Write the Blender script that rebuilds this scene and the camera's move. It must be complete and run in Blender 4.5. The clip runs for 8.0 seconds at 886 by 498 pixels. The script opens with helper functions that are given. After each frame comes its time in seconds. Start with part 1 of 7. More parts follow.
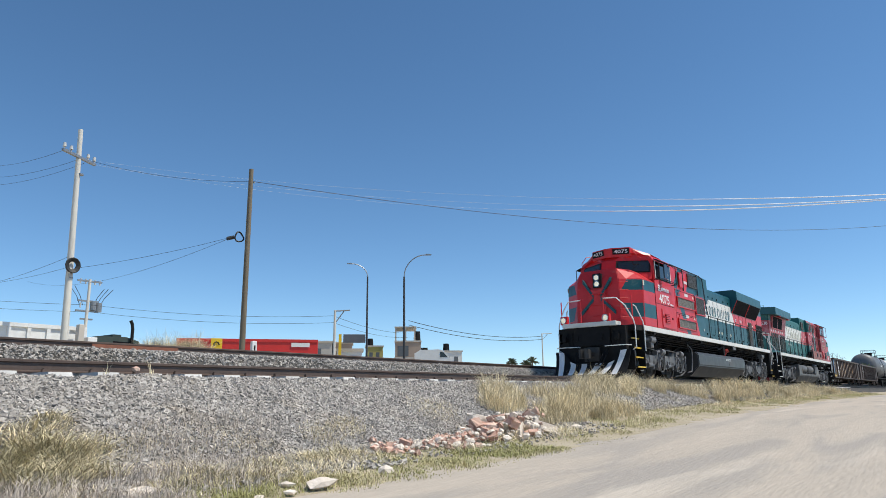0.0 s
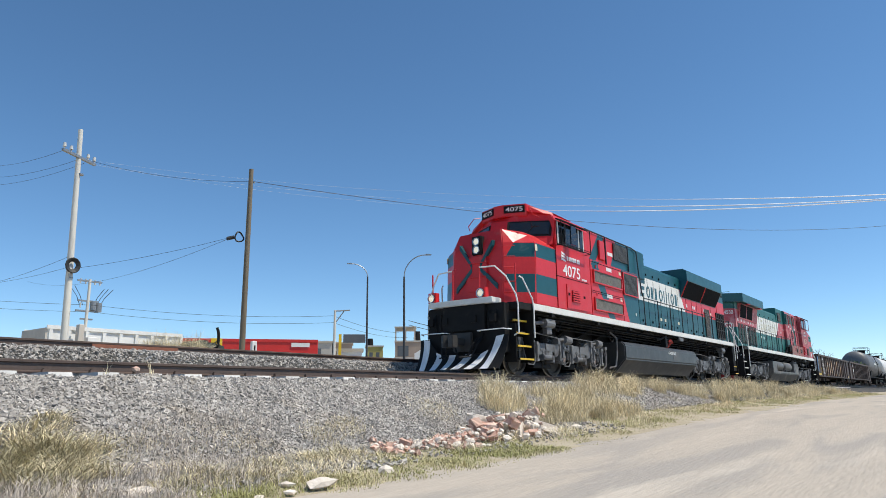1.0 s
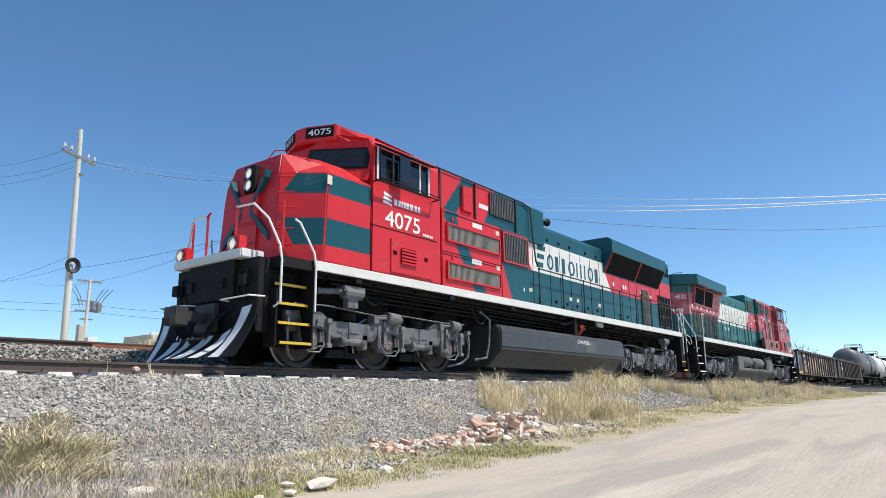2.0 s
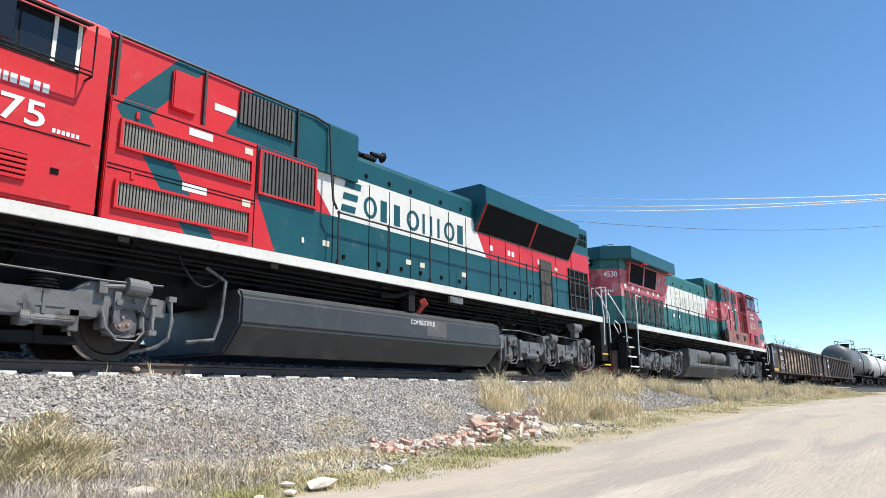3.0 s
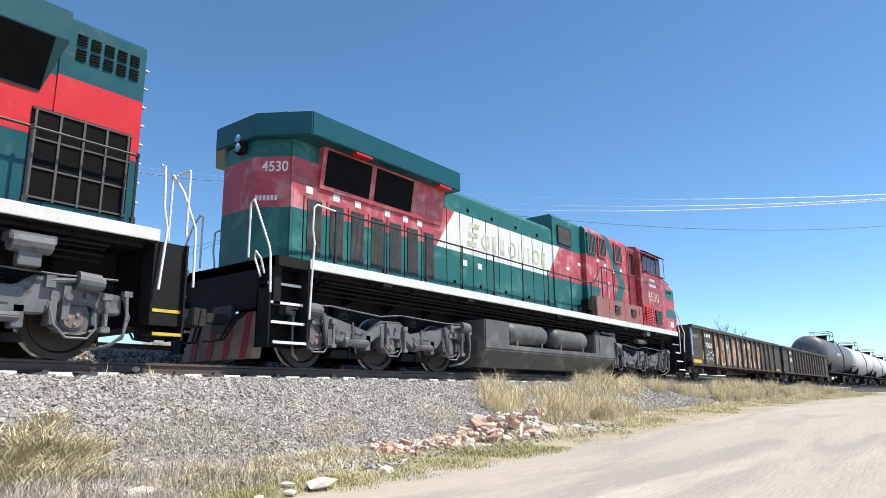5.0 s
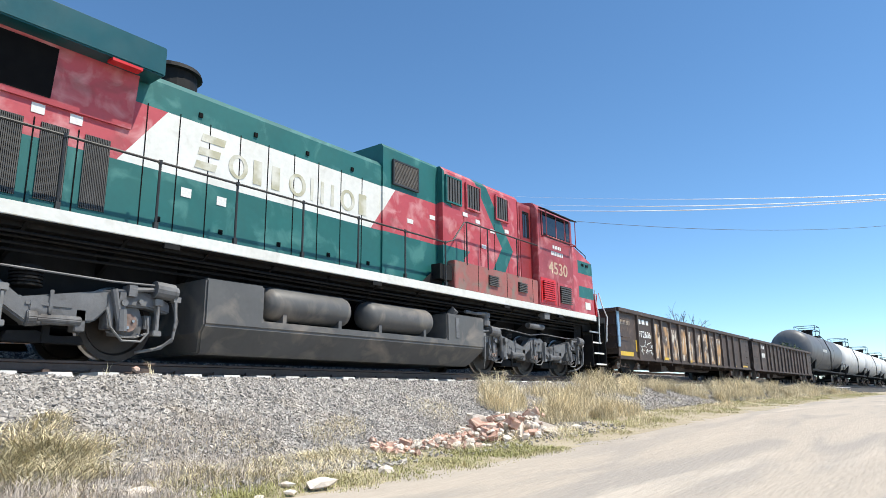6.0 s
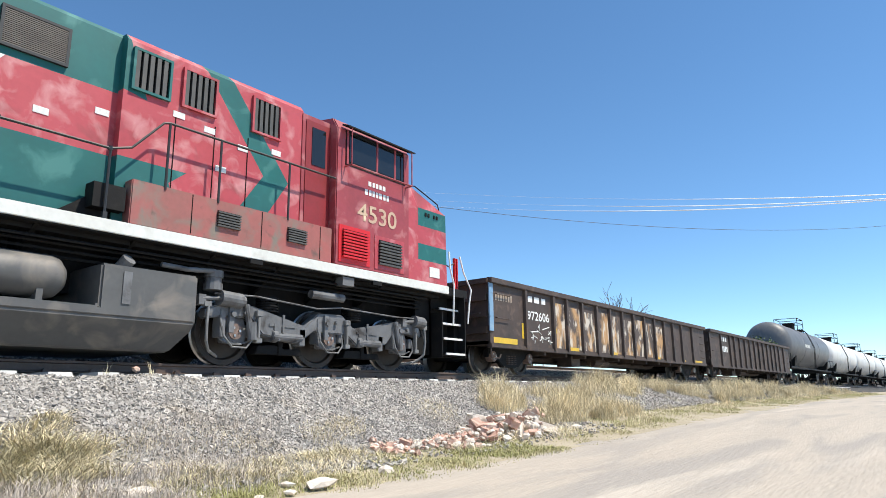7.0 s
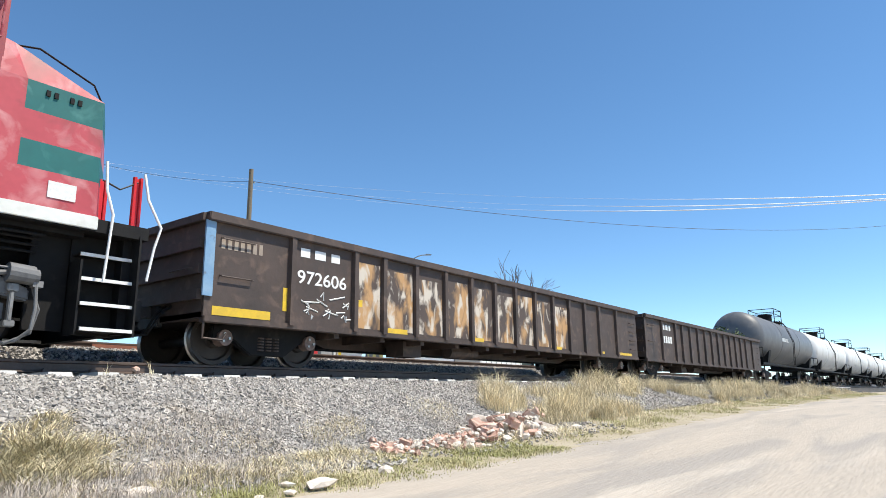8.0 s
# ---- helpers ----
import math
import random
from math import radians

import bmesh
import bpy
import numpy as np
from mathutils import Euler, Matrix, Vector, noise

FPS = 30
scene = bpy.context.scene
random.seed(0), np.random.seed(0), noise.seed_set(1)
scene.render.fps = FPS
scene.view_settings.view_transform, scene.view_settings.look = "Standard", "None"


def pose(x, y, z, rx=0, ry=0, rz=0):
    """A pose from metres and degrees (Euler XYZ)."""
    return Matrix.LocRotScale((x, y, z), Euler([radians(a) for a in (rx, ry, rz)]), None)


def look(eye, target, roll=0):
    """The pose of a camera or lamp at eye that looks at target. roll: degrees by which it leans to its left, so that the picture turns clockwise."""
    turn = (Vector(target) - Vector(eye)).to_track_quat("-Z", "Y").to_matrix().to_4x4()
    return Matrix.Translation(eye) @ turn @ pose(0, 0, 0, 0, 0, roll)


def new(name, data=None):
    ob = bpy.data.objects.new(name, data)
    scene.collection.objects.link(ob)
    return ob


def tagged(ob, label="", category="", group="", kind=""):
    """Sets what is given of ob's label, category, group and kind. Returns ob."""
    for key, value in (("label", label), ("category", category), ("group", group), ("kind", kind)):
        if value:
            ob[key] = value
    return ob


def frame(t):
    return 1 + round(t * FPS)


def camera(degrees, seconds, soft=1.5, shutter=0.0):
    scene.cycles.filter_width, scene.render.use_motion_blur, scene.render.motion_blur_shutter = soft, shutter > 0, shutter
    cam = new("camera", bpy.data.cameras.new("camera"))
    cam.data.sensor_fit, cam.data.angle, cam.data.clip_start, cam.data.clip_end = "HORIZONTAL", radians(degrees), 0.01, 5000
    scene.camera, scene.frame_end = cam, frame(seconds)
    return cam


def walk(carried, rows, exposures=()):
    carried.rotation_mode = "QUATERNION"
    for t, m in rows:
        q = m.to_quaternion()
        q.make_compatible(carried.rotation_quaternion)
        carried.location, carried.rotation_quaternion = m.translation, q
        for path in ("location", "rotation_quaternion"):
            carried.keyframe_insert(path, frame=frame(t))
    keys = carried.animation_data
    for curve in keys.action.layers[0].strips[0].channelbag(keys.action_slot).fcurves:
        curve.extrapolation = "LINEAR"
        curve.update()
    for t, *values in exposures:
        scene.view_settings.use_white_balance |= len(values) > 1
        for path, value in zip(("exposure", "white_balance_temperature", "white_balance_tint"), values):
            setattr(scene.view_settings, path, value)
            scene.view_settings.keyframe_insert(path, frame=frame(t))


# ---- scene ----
# the camera stands still on the dirt road; the track runs along x, the train comes towards -x
EYE = (0.0, 0.0, 0.88)
YAW, PITCH, ROLL = -52.468, 12.394, -0.655
RAIL_Z = 1.41            # top of the near rails
TRACK_Y = 10.53          # centre line of the near track
TRACK2_Y, RAIL2_Z = 14.75, 2.03
cam = camera(67.21, 8.0, soft=0.6)
_a, _b = radians(YAW), radians(PITCH)
AIM = (EYE[0] - math.sin(_a) * math.cos(_b), EYE[1] + math.cos(_a) * math.cos(_b), EYE[2] + math.sin(_b))
walk(cam, [(0.0, look(EYE, AIM, ROLL)), (8.0, look(EYE, AIM, ROLL))],
     exposures=[(0.0, 0.0, 6500, 7), (1.0, 0.06, 6500, 7), (2.0, 0.22, 6500, 7), (3.0, 0.38, 6500, 7), (5.0, 0.44, 6500, 7), (8.0, 0.44, 6500, 7)])


def travel(t):
    """How far the train has run along -x at t seconds, against its place at 4 s."""
    u = t - 4.0
    return 9.0 * (0.83898 * u - 0.000471 * u * u + 0.00096488 * u ** 3)


# ---- light ----
SUN = Vector((0.31, -0.60, 1.16)).normalized()
world = bpy.data.worlds.new("world")
scene.world = world
world.use_nodes = True
wn = world.node_tree.nodes
sky = wn.new("ShaderNodeTexSky")
sky.sky_type = "NISHITA"
sky.sun_disc = False
sky.sun_elevation = math.asin(SUN.z)
sky.sun_rotation = math.atan2(SUN.x, SUN.y)
sky.altitude = 1800.0
sky.air_density, sky.dust_density, sky.ozone_density = 0.9, 0.15, 4.0
hue = wn.new("ShaderNodeHueSaturation")
hue.inputs["Saturation"].default_value = 1.09
hue.inputs["Hue"].default_value = 0.495
world.node_tree.links.new(sky.outputs[0], hue.inputs["Color"])
world.node_tree.links.new(hue.outputs[0], wn["Background"].inputs[0])
wn["Background"].inputs[1].default_value = 0.150
sun = new("sun", bpy.data.lights.new("sun", "SUN"))
sun.data.energy, sun.data.angle, sun.data.color = 4.75, radians(0.53), (1.0, 0.925, 0.82)
sun.matrix_world = look(SUN * 60, (0, 0, 0))


# ---- mesh helpers ----
def part(name, bm, mat, parent=None, label="", smooth=False, kind=""):
    """Links a bmesh as one mesh object, under parent where one is given."""
    me = bpy.data.meshes.new(name)
    bm.to_mesh(me)
    bm.free()
    mats = mat if isinstance(mat, (list, tuple)) else [mat]
    for m in mats:
        me.materials.append(m)
    if smooth:
        me.shade_smooth()
        me.set_sharp_from_angle(angle=radians(38))
    ob = new(name, me)
    if parent is not None:
        ob.parent = parent
    return tagged(ob, label=label, kind=kind)


def empty(name, m, label, category, group=""):
    ob = new(name)
    ob.empty_display_size = 0.2
    ob.matrix_basis = m
    return tagged(ob, label=label, category=category, group=group)


def B():
    return bmesh.new()


def box(bm, x0, x1, y0, y1, z0, z1, mi=0, bevel=0.0):
    t = bmesh.new() if bevel else bm
    vs = [t.verts.new((x, y, z)) for x in (x0, x1) for y in (y0, y1) for z in (z0, z1)]
    fs = [t.faces.new([vs[i] for i in f]) for f in ((0, 1, 3, 2), (4, 6, 7, 5), (0, 4, 5, 1), (2, 3, 7, 6), (0, 2, 6, 4), (1, 5, 7, 3))]
    for f in fs:
        f.material_index = mi
    if bevel:
        bmesh.ops.bevel(t, geom=t.edges[:], offset=bevel, segments=2, affect="EDGES", profile=0.5)
        for f in t.faces:
            f.material_index = mi
        merge(bm, t)
    return bm


def merge(bm, t):
    me = bpy.data.meshes.new("tmp")
    t.to_mesh(me)
    t.free()
    bm.from_mesh(me)
    bpy.data.meshes.remove(me)


def prism(bm, poly, axis, a, b, mi=0):
    """A closed outline, pulled along an axis from a to b. poly: the two other coordinates in x, y, z order."""
    def at(p, d):
        return {"x": (d, p[0], p[1]), "y": (p[0], d, p[1]), "z": (p[0], p[1], d)}[axis]
    va, vb = [bm.verts.new(at(p, a)) for p in poly], [bm.verts.new(at(p, b)) for p in poly]
    n = len(poly)
    fs = [bm.faces.new(va), bm.faces.new(vb[::-1])]
    for i in range(n):
        fs.append(bm.faces.new((va[i], vb[i], vb[(i + 1) % n], va[(i + 1) % n])))
    for f in fs:
        f.material_index = mi
    bmesh.ops.recalc_face_normals(bm, faces=fs)
    return fs


def ring_frame(d):
    d = Vector(d).normalized()
    u = d.cross(Vector((0, 0, 1)) if abs(d.z) < 0.9 else Vector((1, 0, 0))).normalized()
    return u, d.cross(u).normalized()


def cyl(bm, p, q, r, r2=None, n=12, mi=0, cap=True):
    p, q = Vector(p), Vector(q)
    r2 = r if r2 is None else r2
    u, w = ring_frame(q - p)
    A, C = [], []
    for i in range(n):
        k = 2 * math.pi * i / n
        d = u * math.cos(k) + w * math.sin(k)
        A.append(bm.verts.new(p + d * r))
        C.append(bm.verts.new(q + d * r2))
    fs = [bm.faces.new((A[i], A[(i + 1) % n], C[(i + 1) % n], C[i])) for i in range(n)]
    if cap:
        fs += [bm.faces.new(A[::-1]), bm.faces.new(C)]
    for f in fs:
        f.material_index = mi
    return bm


def tube(bm, pts, r, n=6, mi=0):
    """A round bar along a line of points; r: one radius, or one for each point."""
    pts = [Vector(p) for p in pts]
    rad = r if isinstance(r, list) else [r] * len(pts)
    rings = []
    for i, p in enumerate(pts):
        d = pts[min(i + 1, len(pts) - 1)] - pts[max(i - 1, 0)]
        u, w = ring_frame(d)
        rings.append([bm.verts.new(p + (u * math.cos(2 * math.pi * k / n) + w * math.sin(2 * math.pi * k / n)) * rad[i]) for k in range(n)])
    for a, c in zip(rings, rings[1:]):
        best = min(range(n), key=lambda s: sum((a[k].co - c[(k + s) % n].co).length for k in range(n)))
        for k in range(n):
            f = bm.faces.new((a[k], a[(k + 1) % n], c[(k + 1 + best) % n], c[(k + best) % n]))
            f.material_index = mi
    for f in (bm.faces.new(rings[0][::-1]), bm.faces.new(rings[-1])):
        f.material_index = mi
    return bm


def lathe(bm, prof, axis_p, axis_d, n=24, mi=0):
    """A profile of (along, radius) turned about an axis."""
    p, d = Vector(axis_p), Vector(axis_d).normalized()
    u, w = ring_frame(d)
    rings = []
    for a, r in prof:
        if r < 1e-5:
            rings.append([bm.verts.new(p + d * a)])
        else:
            rings.append([bm.verts.new(p + d * a + (u * math.cos(2 * math.pi * k / n) + w * math.sin(2 * math.pi * k / n)) * r) for k in range(n)])
    for a, c in zip(rings, rings[1:]):
        for k in range(n):
            vs = [a[k % len(a)], a[(k + 1) % len(a)], c[(k + 1) % len(c)], c[k % len(c)]]
            vs = list(dict.fromkeys(vs))
            if len(vs) > 2:
                bm.faces.new(vs).material_index = mi
    return bm


def smoothstep(a, b, x):
    t = min(1.0, max(0.0, (x - a) / (b - a)))
    return t * t * (3 - 2 * t)


def lerp_table(tab, x):
    if x <= tab[0][0]:
        return tab[0][1]
    for (xa, va), (xb, vb) in zip(tab, tab[1:]):
        if x <= xb:
            return va + (vb - va) * (x - xa) / (xb - xa)
    return tab[-1][1]


# ---- materials ----
def mat(name, c, c2=None, scale=6.0, rough=0.6, metal=0.0, bump=0.0, bscale=60.0, dirt=None, island=0.0, objrand=0.0,
        detail=5.0, stretch=(1, 1, 1), spec=0.5, mix=(0.35, 0.65), coat=0.0, dirt2=None):
    """A painted, stony or earthy surface: two colours mixed by noise, a finer grain, stains, relief."""
    m = bpy.data.materials.new(name)
    m.use_nodes = True
    nt = m.node_tree
    N, L = nt.nodes, nt.links
    bsdf = N["Principled BSDF"]
    co = N.new("ShaderNodeTexCoord")
    mp = N.new("ShaderNodeMapping")
    mp.inputs["Scale"].default_value = stretch
    L.new(co.outputs["Object"], mp.inputs[0])

    def noise_tex(s, d=5.0, dist=0.0):
        t = N.new("ShaderNodeTexNoise")
        t.inputs["Scale"].default_value, t.inputs["Detail"].default_value, t.inputs["Distortion"].default_value = s, d, dist
        L.new(mp.outputs[0], t.inputs["Vector"])
        return t.outputs["Fac"]

    def ramp(src, a, b):
        r = N.new("ShaderNodeMapRange")
        r.inputs["From Min"].default_value, r.inputs["From Max"].default_value = a, b
        L.new(src, r.inputs["Value"])
        return r.outputs[0]

    def blend(fac, a, b, mode="MIX"):
        k = N.new("ShaderNodeMix")
        k.data_type, k.blend_type = "RGBA", mode
        for idx, v in ((0, fac), (6, a), (7, b)):
            if isinstance(v, (int, float)):
                k.inputs[idx].default_value = v
            elif isinstance(v, tuple):
                k.inputs[idx].default_value = (*v, 1)
            else:
                L.new(v, k.inputs[idx])
        return k.outputs[2]

    c2 = c2 or tuple(v * 0.82 for v in c)
    col = blend(ramp(noise_tex(scale, detail), *mix), c, c2)
    fine = ramp(noise_tex(scale * 9, 3.0), 0.2, 0.8)
    col = blend(0.25, col, blend(fine, tuple(v * 0.7 for v in c), tuple(min(1, v * 1.25) for v in c)))
    for dd in (dirt, dirt2):
        if dd:
            dc, ds, lo, hi = dd
            col = blend(ramp(noise_tex(ds, 8.0, 0.6), lo, hi), col, dc)
    if island or objrand:
        src = N.new("ShaderNodeNewGeometry").outputs["Random Per Island"] if island else N.new("ShaderNodeObjectInfo").outputs["Random"]
        k = island or objrand
        v = N.new("ShaderNodeMapRange")
        v.inputs["To Min"].default_value, v.inputs["To Max"].default_value = 1 - k, 1 + k
        L.new(src, v.inputs["Value"])
        hsv = N.new("ShaderNodeHueSaturation")
        L.new(v.outputs[0], hsv.inputs["Value"])
        L.new(col, hsv.inputs["Color"])
        col = hsv.outputs[0]
    L.new(col, bsdf.inputs["Base Color"])
    rr = N.new("ShaderNodeMapRange")
    rr.inputs["To Min"].default_value, rr.inputs["To Max"].default_value = max(0.03, rough - 0.1), min(1, rough + 0.12)
    L.new(noise_tex(scale * 2.3, 4.0), rr.inputs["Value"])
    L.new(rr.outputs[0], bsdf.inputs["Roughness"])
    bsdf.inputs["Metallic"].default_value = metal
    bsdf.inputs["Specular IOR Level"].default_value = spec
    bsdf.inputs["Coat Weight"].default_value = coat
    if bump:
        b = N.new("ShaderNodeBump")
        b.inputs["Strength"].default_value, b.inputs["Distance"].default_value = 1.0, bump
        L.new(noise_tex(bscale, 6.0), b.inputs["Height"])
        L.new(b.outputs[0], bsdf.inputs["Normal"])
    return m


def glow(name, c, strength):
    m = bpy.data.materials.new(name)
    m.use_nodes = True
    b = m.node_tree.nodes["Principled BSDF"]
    b.inputs["Base Color"].default_value = (*c, 1)
    b.inputs["Emission Color"].default_value = (*c, 1)
    b.inputs["Emission Strength"].default_value = strength
    b.inputs["Roughness"].default_value = 0.1
    return m


def glass_dark(name, c=(0.012, 0.014, 0.016)):
    m = bpy.data.materials.new(name)
    m.use_nodes = True
    b = m.node_tree.nodes["Principled BSDF"]
    b.inputs["Base Color"].default_value = (*c, 1)
    b.inputs["Roughness"].default_value = 0.06
    b.inputs["Specular IOR Level"].default_value = 0.6
    return m


DUST = (0.30, 0.26, 0.21)
RED = mat("red_paint", (0.60, 0.022, 0.027), (0.53, 0.019, 0.024), 1.3, 0.38, dirt=(DUST, 3.0, 0.62, 1.3), spec=0.4)
GREEN = mat("green_paint", (0.008, 0.078, 0.094), (0.007, 0.066, 0.080), 1.3, 0.36, dirt=(DUST, 3.0, 0.64, 1.35), spec=0.4)
WHITE = mat("white_paint", (0.72, 0.71, 0.67), (0.64, 0.62, 0.57), 1.5, 0.45, dirt=((0.45, 0.38, 0.30), 5.0, 0.6, 1.1))
RED_OLD = mat("faded_red_paint", (0.45, 0.068, 0.084), (0.38, 0.050, 0.062), 1.2, 0.5, dirt=((0.55, 0.23, 0.235), 2.8, 0.50, 0.70), dirt2=((0.15, 0.05, 0.045), 1.6, 0.56, 0.80), detail=8)
GREEN_OLD = mat("faded_green_paint", (0.010, 0.105, 0.10), (0.012, 0.130, 0.122), 1.0, 0.5, dirt=((0.05, 0.19, 0.175), 2.2, 0.54, 0.68), detail=8)
RED_CAB = mat("burnt_red_paint", (0.34, 0.055, 0.066), (0.24, 0.040, 0.048), 1.4, 0.5, dirt=((0.48, 0.19, 0.19), 2.4, 0.52, 0.72), detail=8)
WHITE_OLD = mat("weathered_white_paint", (0.70, 0.71, 0.68), (0.62, 0.62, 0.57), 1.5, 0.55, dirt=((0.36, 0.33, 0.27), 2.5, 0.6, 0.95))
SKIRT_OLD = mat("grimy_skirt_paint", (0.36, 0.105, 0.095), (0.24, 0.105, 0.088), 1.6, 0.6, dirt=((0.20, 0.165, 0.135), 2.4, 0.5, 0.68), dirt2=((0.09, 0.075, 0.06), 4, 0.6, 0.8))
GOLD_OLD = mat("faded_gold_letters", (0.42, 0.40, 0.28), (0.66, 0.66, 0.60), 3.0, 0.55, mix=(0.42, 0.6))
BLACK = mat("black_underframe", (0.007, 0.007, 0.008), (0.013, 0.012, 0.011), 4, 0.72, spec=0.25, bump=0.002, bscale=40, dirt=((0.05, 0.042, 0.036), 4, 0.62, 0.95))
STEEL = mat("grey_truck_paint", (0.170, 0.173, 0.180), (0.115, 0.116, 0.119), 2.2, 0.55, bump=0.003, bscale=30, dirt=((0.045, 0.038, 0.034), 3.5, 0.52, 0.74), spec=0.35)
COUPLER = mat("dark_cast_coupler", (0.045, 0.042, 0.04), (0.022, 0.02, 0.019), 4, 0.6, bump=0.002, bscale=30)
PIPE = mat("pale_pipe_paint", (0.21, 0.21, 0.21), (0.15, 0.148, 0.145), 6, 0.55, dirt=((0.07, 0.055, 0.045), 5, 0.56, 0.72))
TANKM = mat("grey_fuel_tank", (0.046, 0.048, 0.051), (0.034, 0.035, 0.037), 1.4, 0.42, dirt=((0.09, 0.082, 0.075), 2.5, 0.56, 0.8))
TANKM_OLD = mat("dusty_fuel_tank", (0.105, 0.105, 0.104), (0.075, 0.075, 0.075), 1.4, 0.55, dirt=((0.23, 0.20, 0.17), 2.0, 0.5, 0.75))
SCREEN = mat("screen_slats", (0.085, 0.082, 0.076), (0.05, 0.048, 0.045), 5, 0.55)
SCREEN_DIRT = mat("dusty_screen_slats", (0.24, 0.23, 0.20), (0.15, 0.145, 0.13), 4, 0.6)
DARK = mat("dark_void", (0.004, 0.004, 0.005), (0.007, 0.007, 0.007), 4, 0.85, spec=0.12)
DOORGREY = mat("grey_louver_door", (0.12, 0.105, 0.088), (0.085, 0.075, 0.064), 5, 0.55)
WHEEL = mat("wheel_steel", (0.045, 0.034, 0.027), (0.024, 0.020, 0.017), 5, 0.55, metal=0.3, bump=0.001, bscale=50)
TREAD = mat("worn_steel", (0.45, 0.43, 0.41), (0.32, 0.30, 0.28), 9, 0.32, metal=0.9)
CAP = mat("bearing_cap", (0.25, 0.17, 0.14), (0.10, 0.075, 0.062), 14, 0.6)
WHITEBAR = mat("white_rail_paint", (0.82, 0.82, 0.80), (0.70, 0.69, 0.66), 9, 0.4)
DARKBAR = mat("dark_rail_paint", (0.018, 0.020, 0.022), (0.030, 0.030, 0.030), 9, 0.5)
YELLOW = mat("yellow_edge_paint", (0.72, 0.48, 0.03), (0.55, 0.36, 0.04), 9, 0.5)
STRIPE = mat("plow_white", (0.78, 0.79, 0.80), (0.62, 0.62, 0.62), 5, 0.4)
GLASS = glass_dark("cab_glass")
LAMP = glow("headlight_glass", (1.0, 0.88, 0.66), 0.4)
CHROME = mat("lamp_rim", (0.5, 0.5, 0.5), (0.4, 0.4, 0.4), 9, 0.25, metal=1.0)
STICKER = mat("sticker_plate", (0.72, 0.66, 0.52), (0.60, 0.55, 0.40), 25, 0.5)
STICKER_W = mat("white_sticker", (0.75, 0.76, 0.74), (0.6, 0.6, 0.58), 25, 0.5)
RUSTY = mat("brown_car_steel", (0.075, 0.052, 0.043), (0.052, 0.037, 0.031), 2.0, 0.65, bump=0.003, bscale=18, dirt=((0.15, 0.10, 0.075), 3.5, 0.55, 0.8), dirt2=((0.035, 0.028, 0.025), 1.1, 0.55, 0.8))
GRAFF = mat("spray_painted_steel", (0.090, 0.063, 0.050), (0.060, 0.044, 0.037), 2.0, 0.6, dirt=((0.46, 0.27, 0.12), 1.9, 0.48, 0.60), dirt2=((0.57, 0.51, 0.43), 3.2, 0.51, 0.62), stretch=(1.3, 1, 0.62))
BLUE_OLD = mat("pale_blue_panel", (0.16, 0.30, 0.47), (0.26, 0.38, 0.50), 4, 0.55, dirt=((0.12, 0.09, 0.07), 6, 0.6, 0.75))
TANK_GREY = mat("grey_tank_shell", (0.13, 0.135, 0.145), (0.10, 0.105, 0.11), 0.8, 0.5, dirt=((0.20, 0.19, 0.18), 1.5, 0.55, 0.8))
TANK_WHITE = mat("white_tank_shell", (0.66, 0.66, 0.65), (0.55, 0.55, 0.53), 0.8, 0.5, dirt=((0.30, 0.27, 0.24), 1.2, 0.58, 0.85))
RAIL = mat("rail_steel", (0.100, 0.066, 0.052), (0.060, 0.042, 0.034), 3, 0.6, bump=0.002, bscale=40, dirt=((0.115, 0.085, 0.07), 6, 0.55, 0.8))
RAILRUST = mat("rusty_rail_length", (0.20, 0.068, 0.035), (0.13, 0.048, 0.03), 6, 0.75)
CONCRETE = mat("sleeper_concrete", (0.70, 0.68, 0.65), (0.55, 0.535, 0.51), 5, 0.85, bump=0.004, bscale=40, objrand=0.12)
# bed colour taken near black: the shade between the stones is painted in
BALLAST = mat("ballast_bed_gap_shade", (0.06, 0.055, 0.05), (0.03, 0.028, 0.026), 16, 0.9, bump=0.035, bscale=14, dirt=((0.15, 0.135, 0.115), 1.1, 0.5, 0.8))
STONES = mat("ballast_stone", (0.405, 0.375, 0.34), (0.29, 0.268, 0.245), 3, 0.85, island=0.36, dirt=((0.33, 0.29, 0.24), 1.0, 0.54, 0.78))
DIRT = mat("dirt_road", (0.455, 0.395, 0.325), (0.40, 0.35, 0.292), 1.5, 0.95, bump=0.016, bscale=24, dirt=((0.345, 0.31, 0.27), 1.1, 0.47, 0.62), dirt2=((0.52, 0.46, 0.385), 1.3, 0.58, 0.72), stretch=(0.17, 1, 1), detail=12)
SOIL = mat("verge_soil", (0.42, 0.36, 0.26), (0.32, 0.27, 0.18), 1.6, 0.95, bump=0.03, bscale=12)
GRASS_DRY = mat("dry_grass", (0.80, 0.70, 0.49), (0.54, 0.465, 0.31), 0.8, 0.8, island=0.38, spec=0.2)
GRASS_GREEN = mat("short_grass", (0.38, 0.37, 0.165), (0.60, 0.53, 0.33), 0.7, 0.8, island=0.4, spec=0.2, mix=(0.4, 0.6))
GRASS_OLIVE = mat("olive_straw_grass", (0.68, 0.60, 0.42), (0.36, 0.32, 0.18), 2.2, 0.8, island=0.5, spec=0.2, mix=(0.38, 0.62))
TWIG = mat("grey_weed", (0.56, 0.49, 0.42), (0.36, 0.315, 0.275), 2, 0.9, island=0.35)
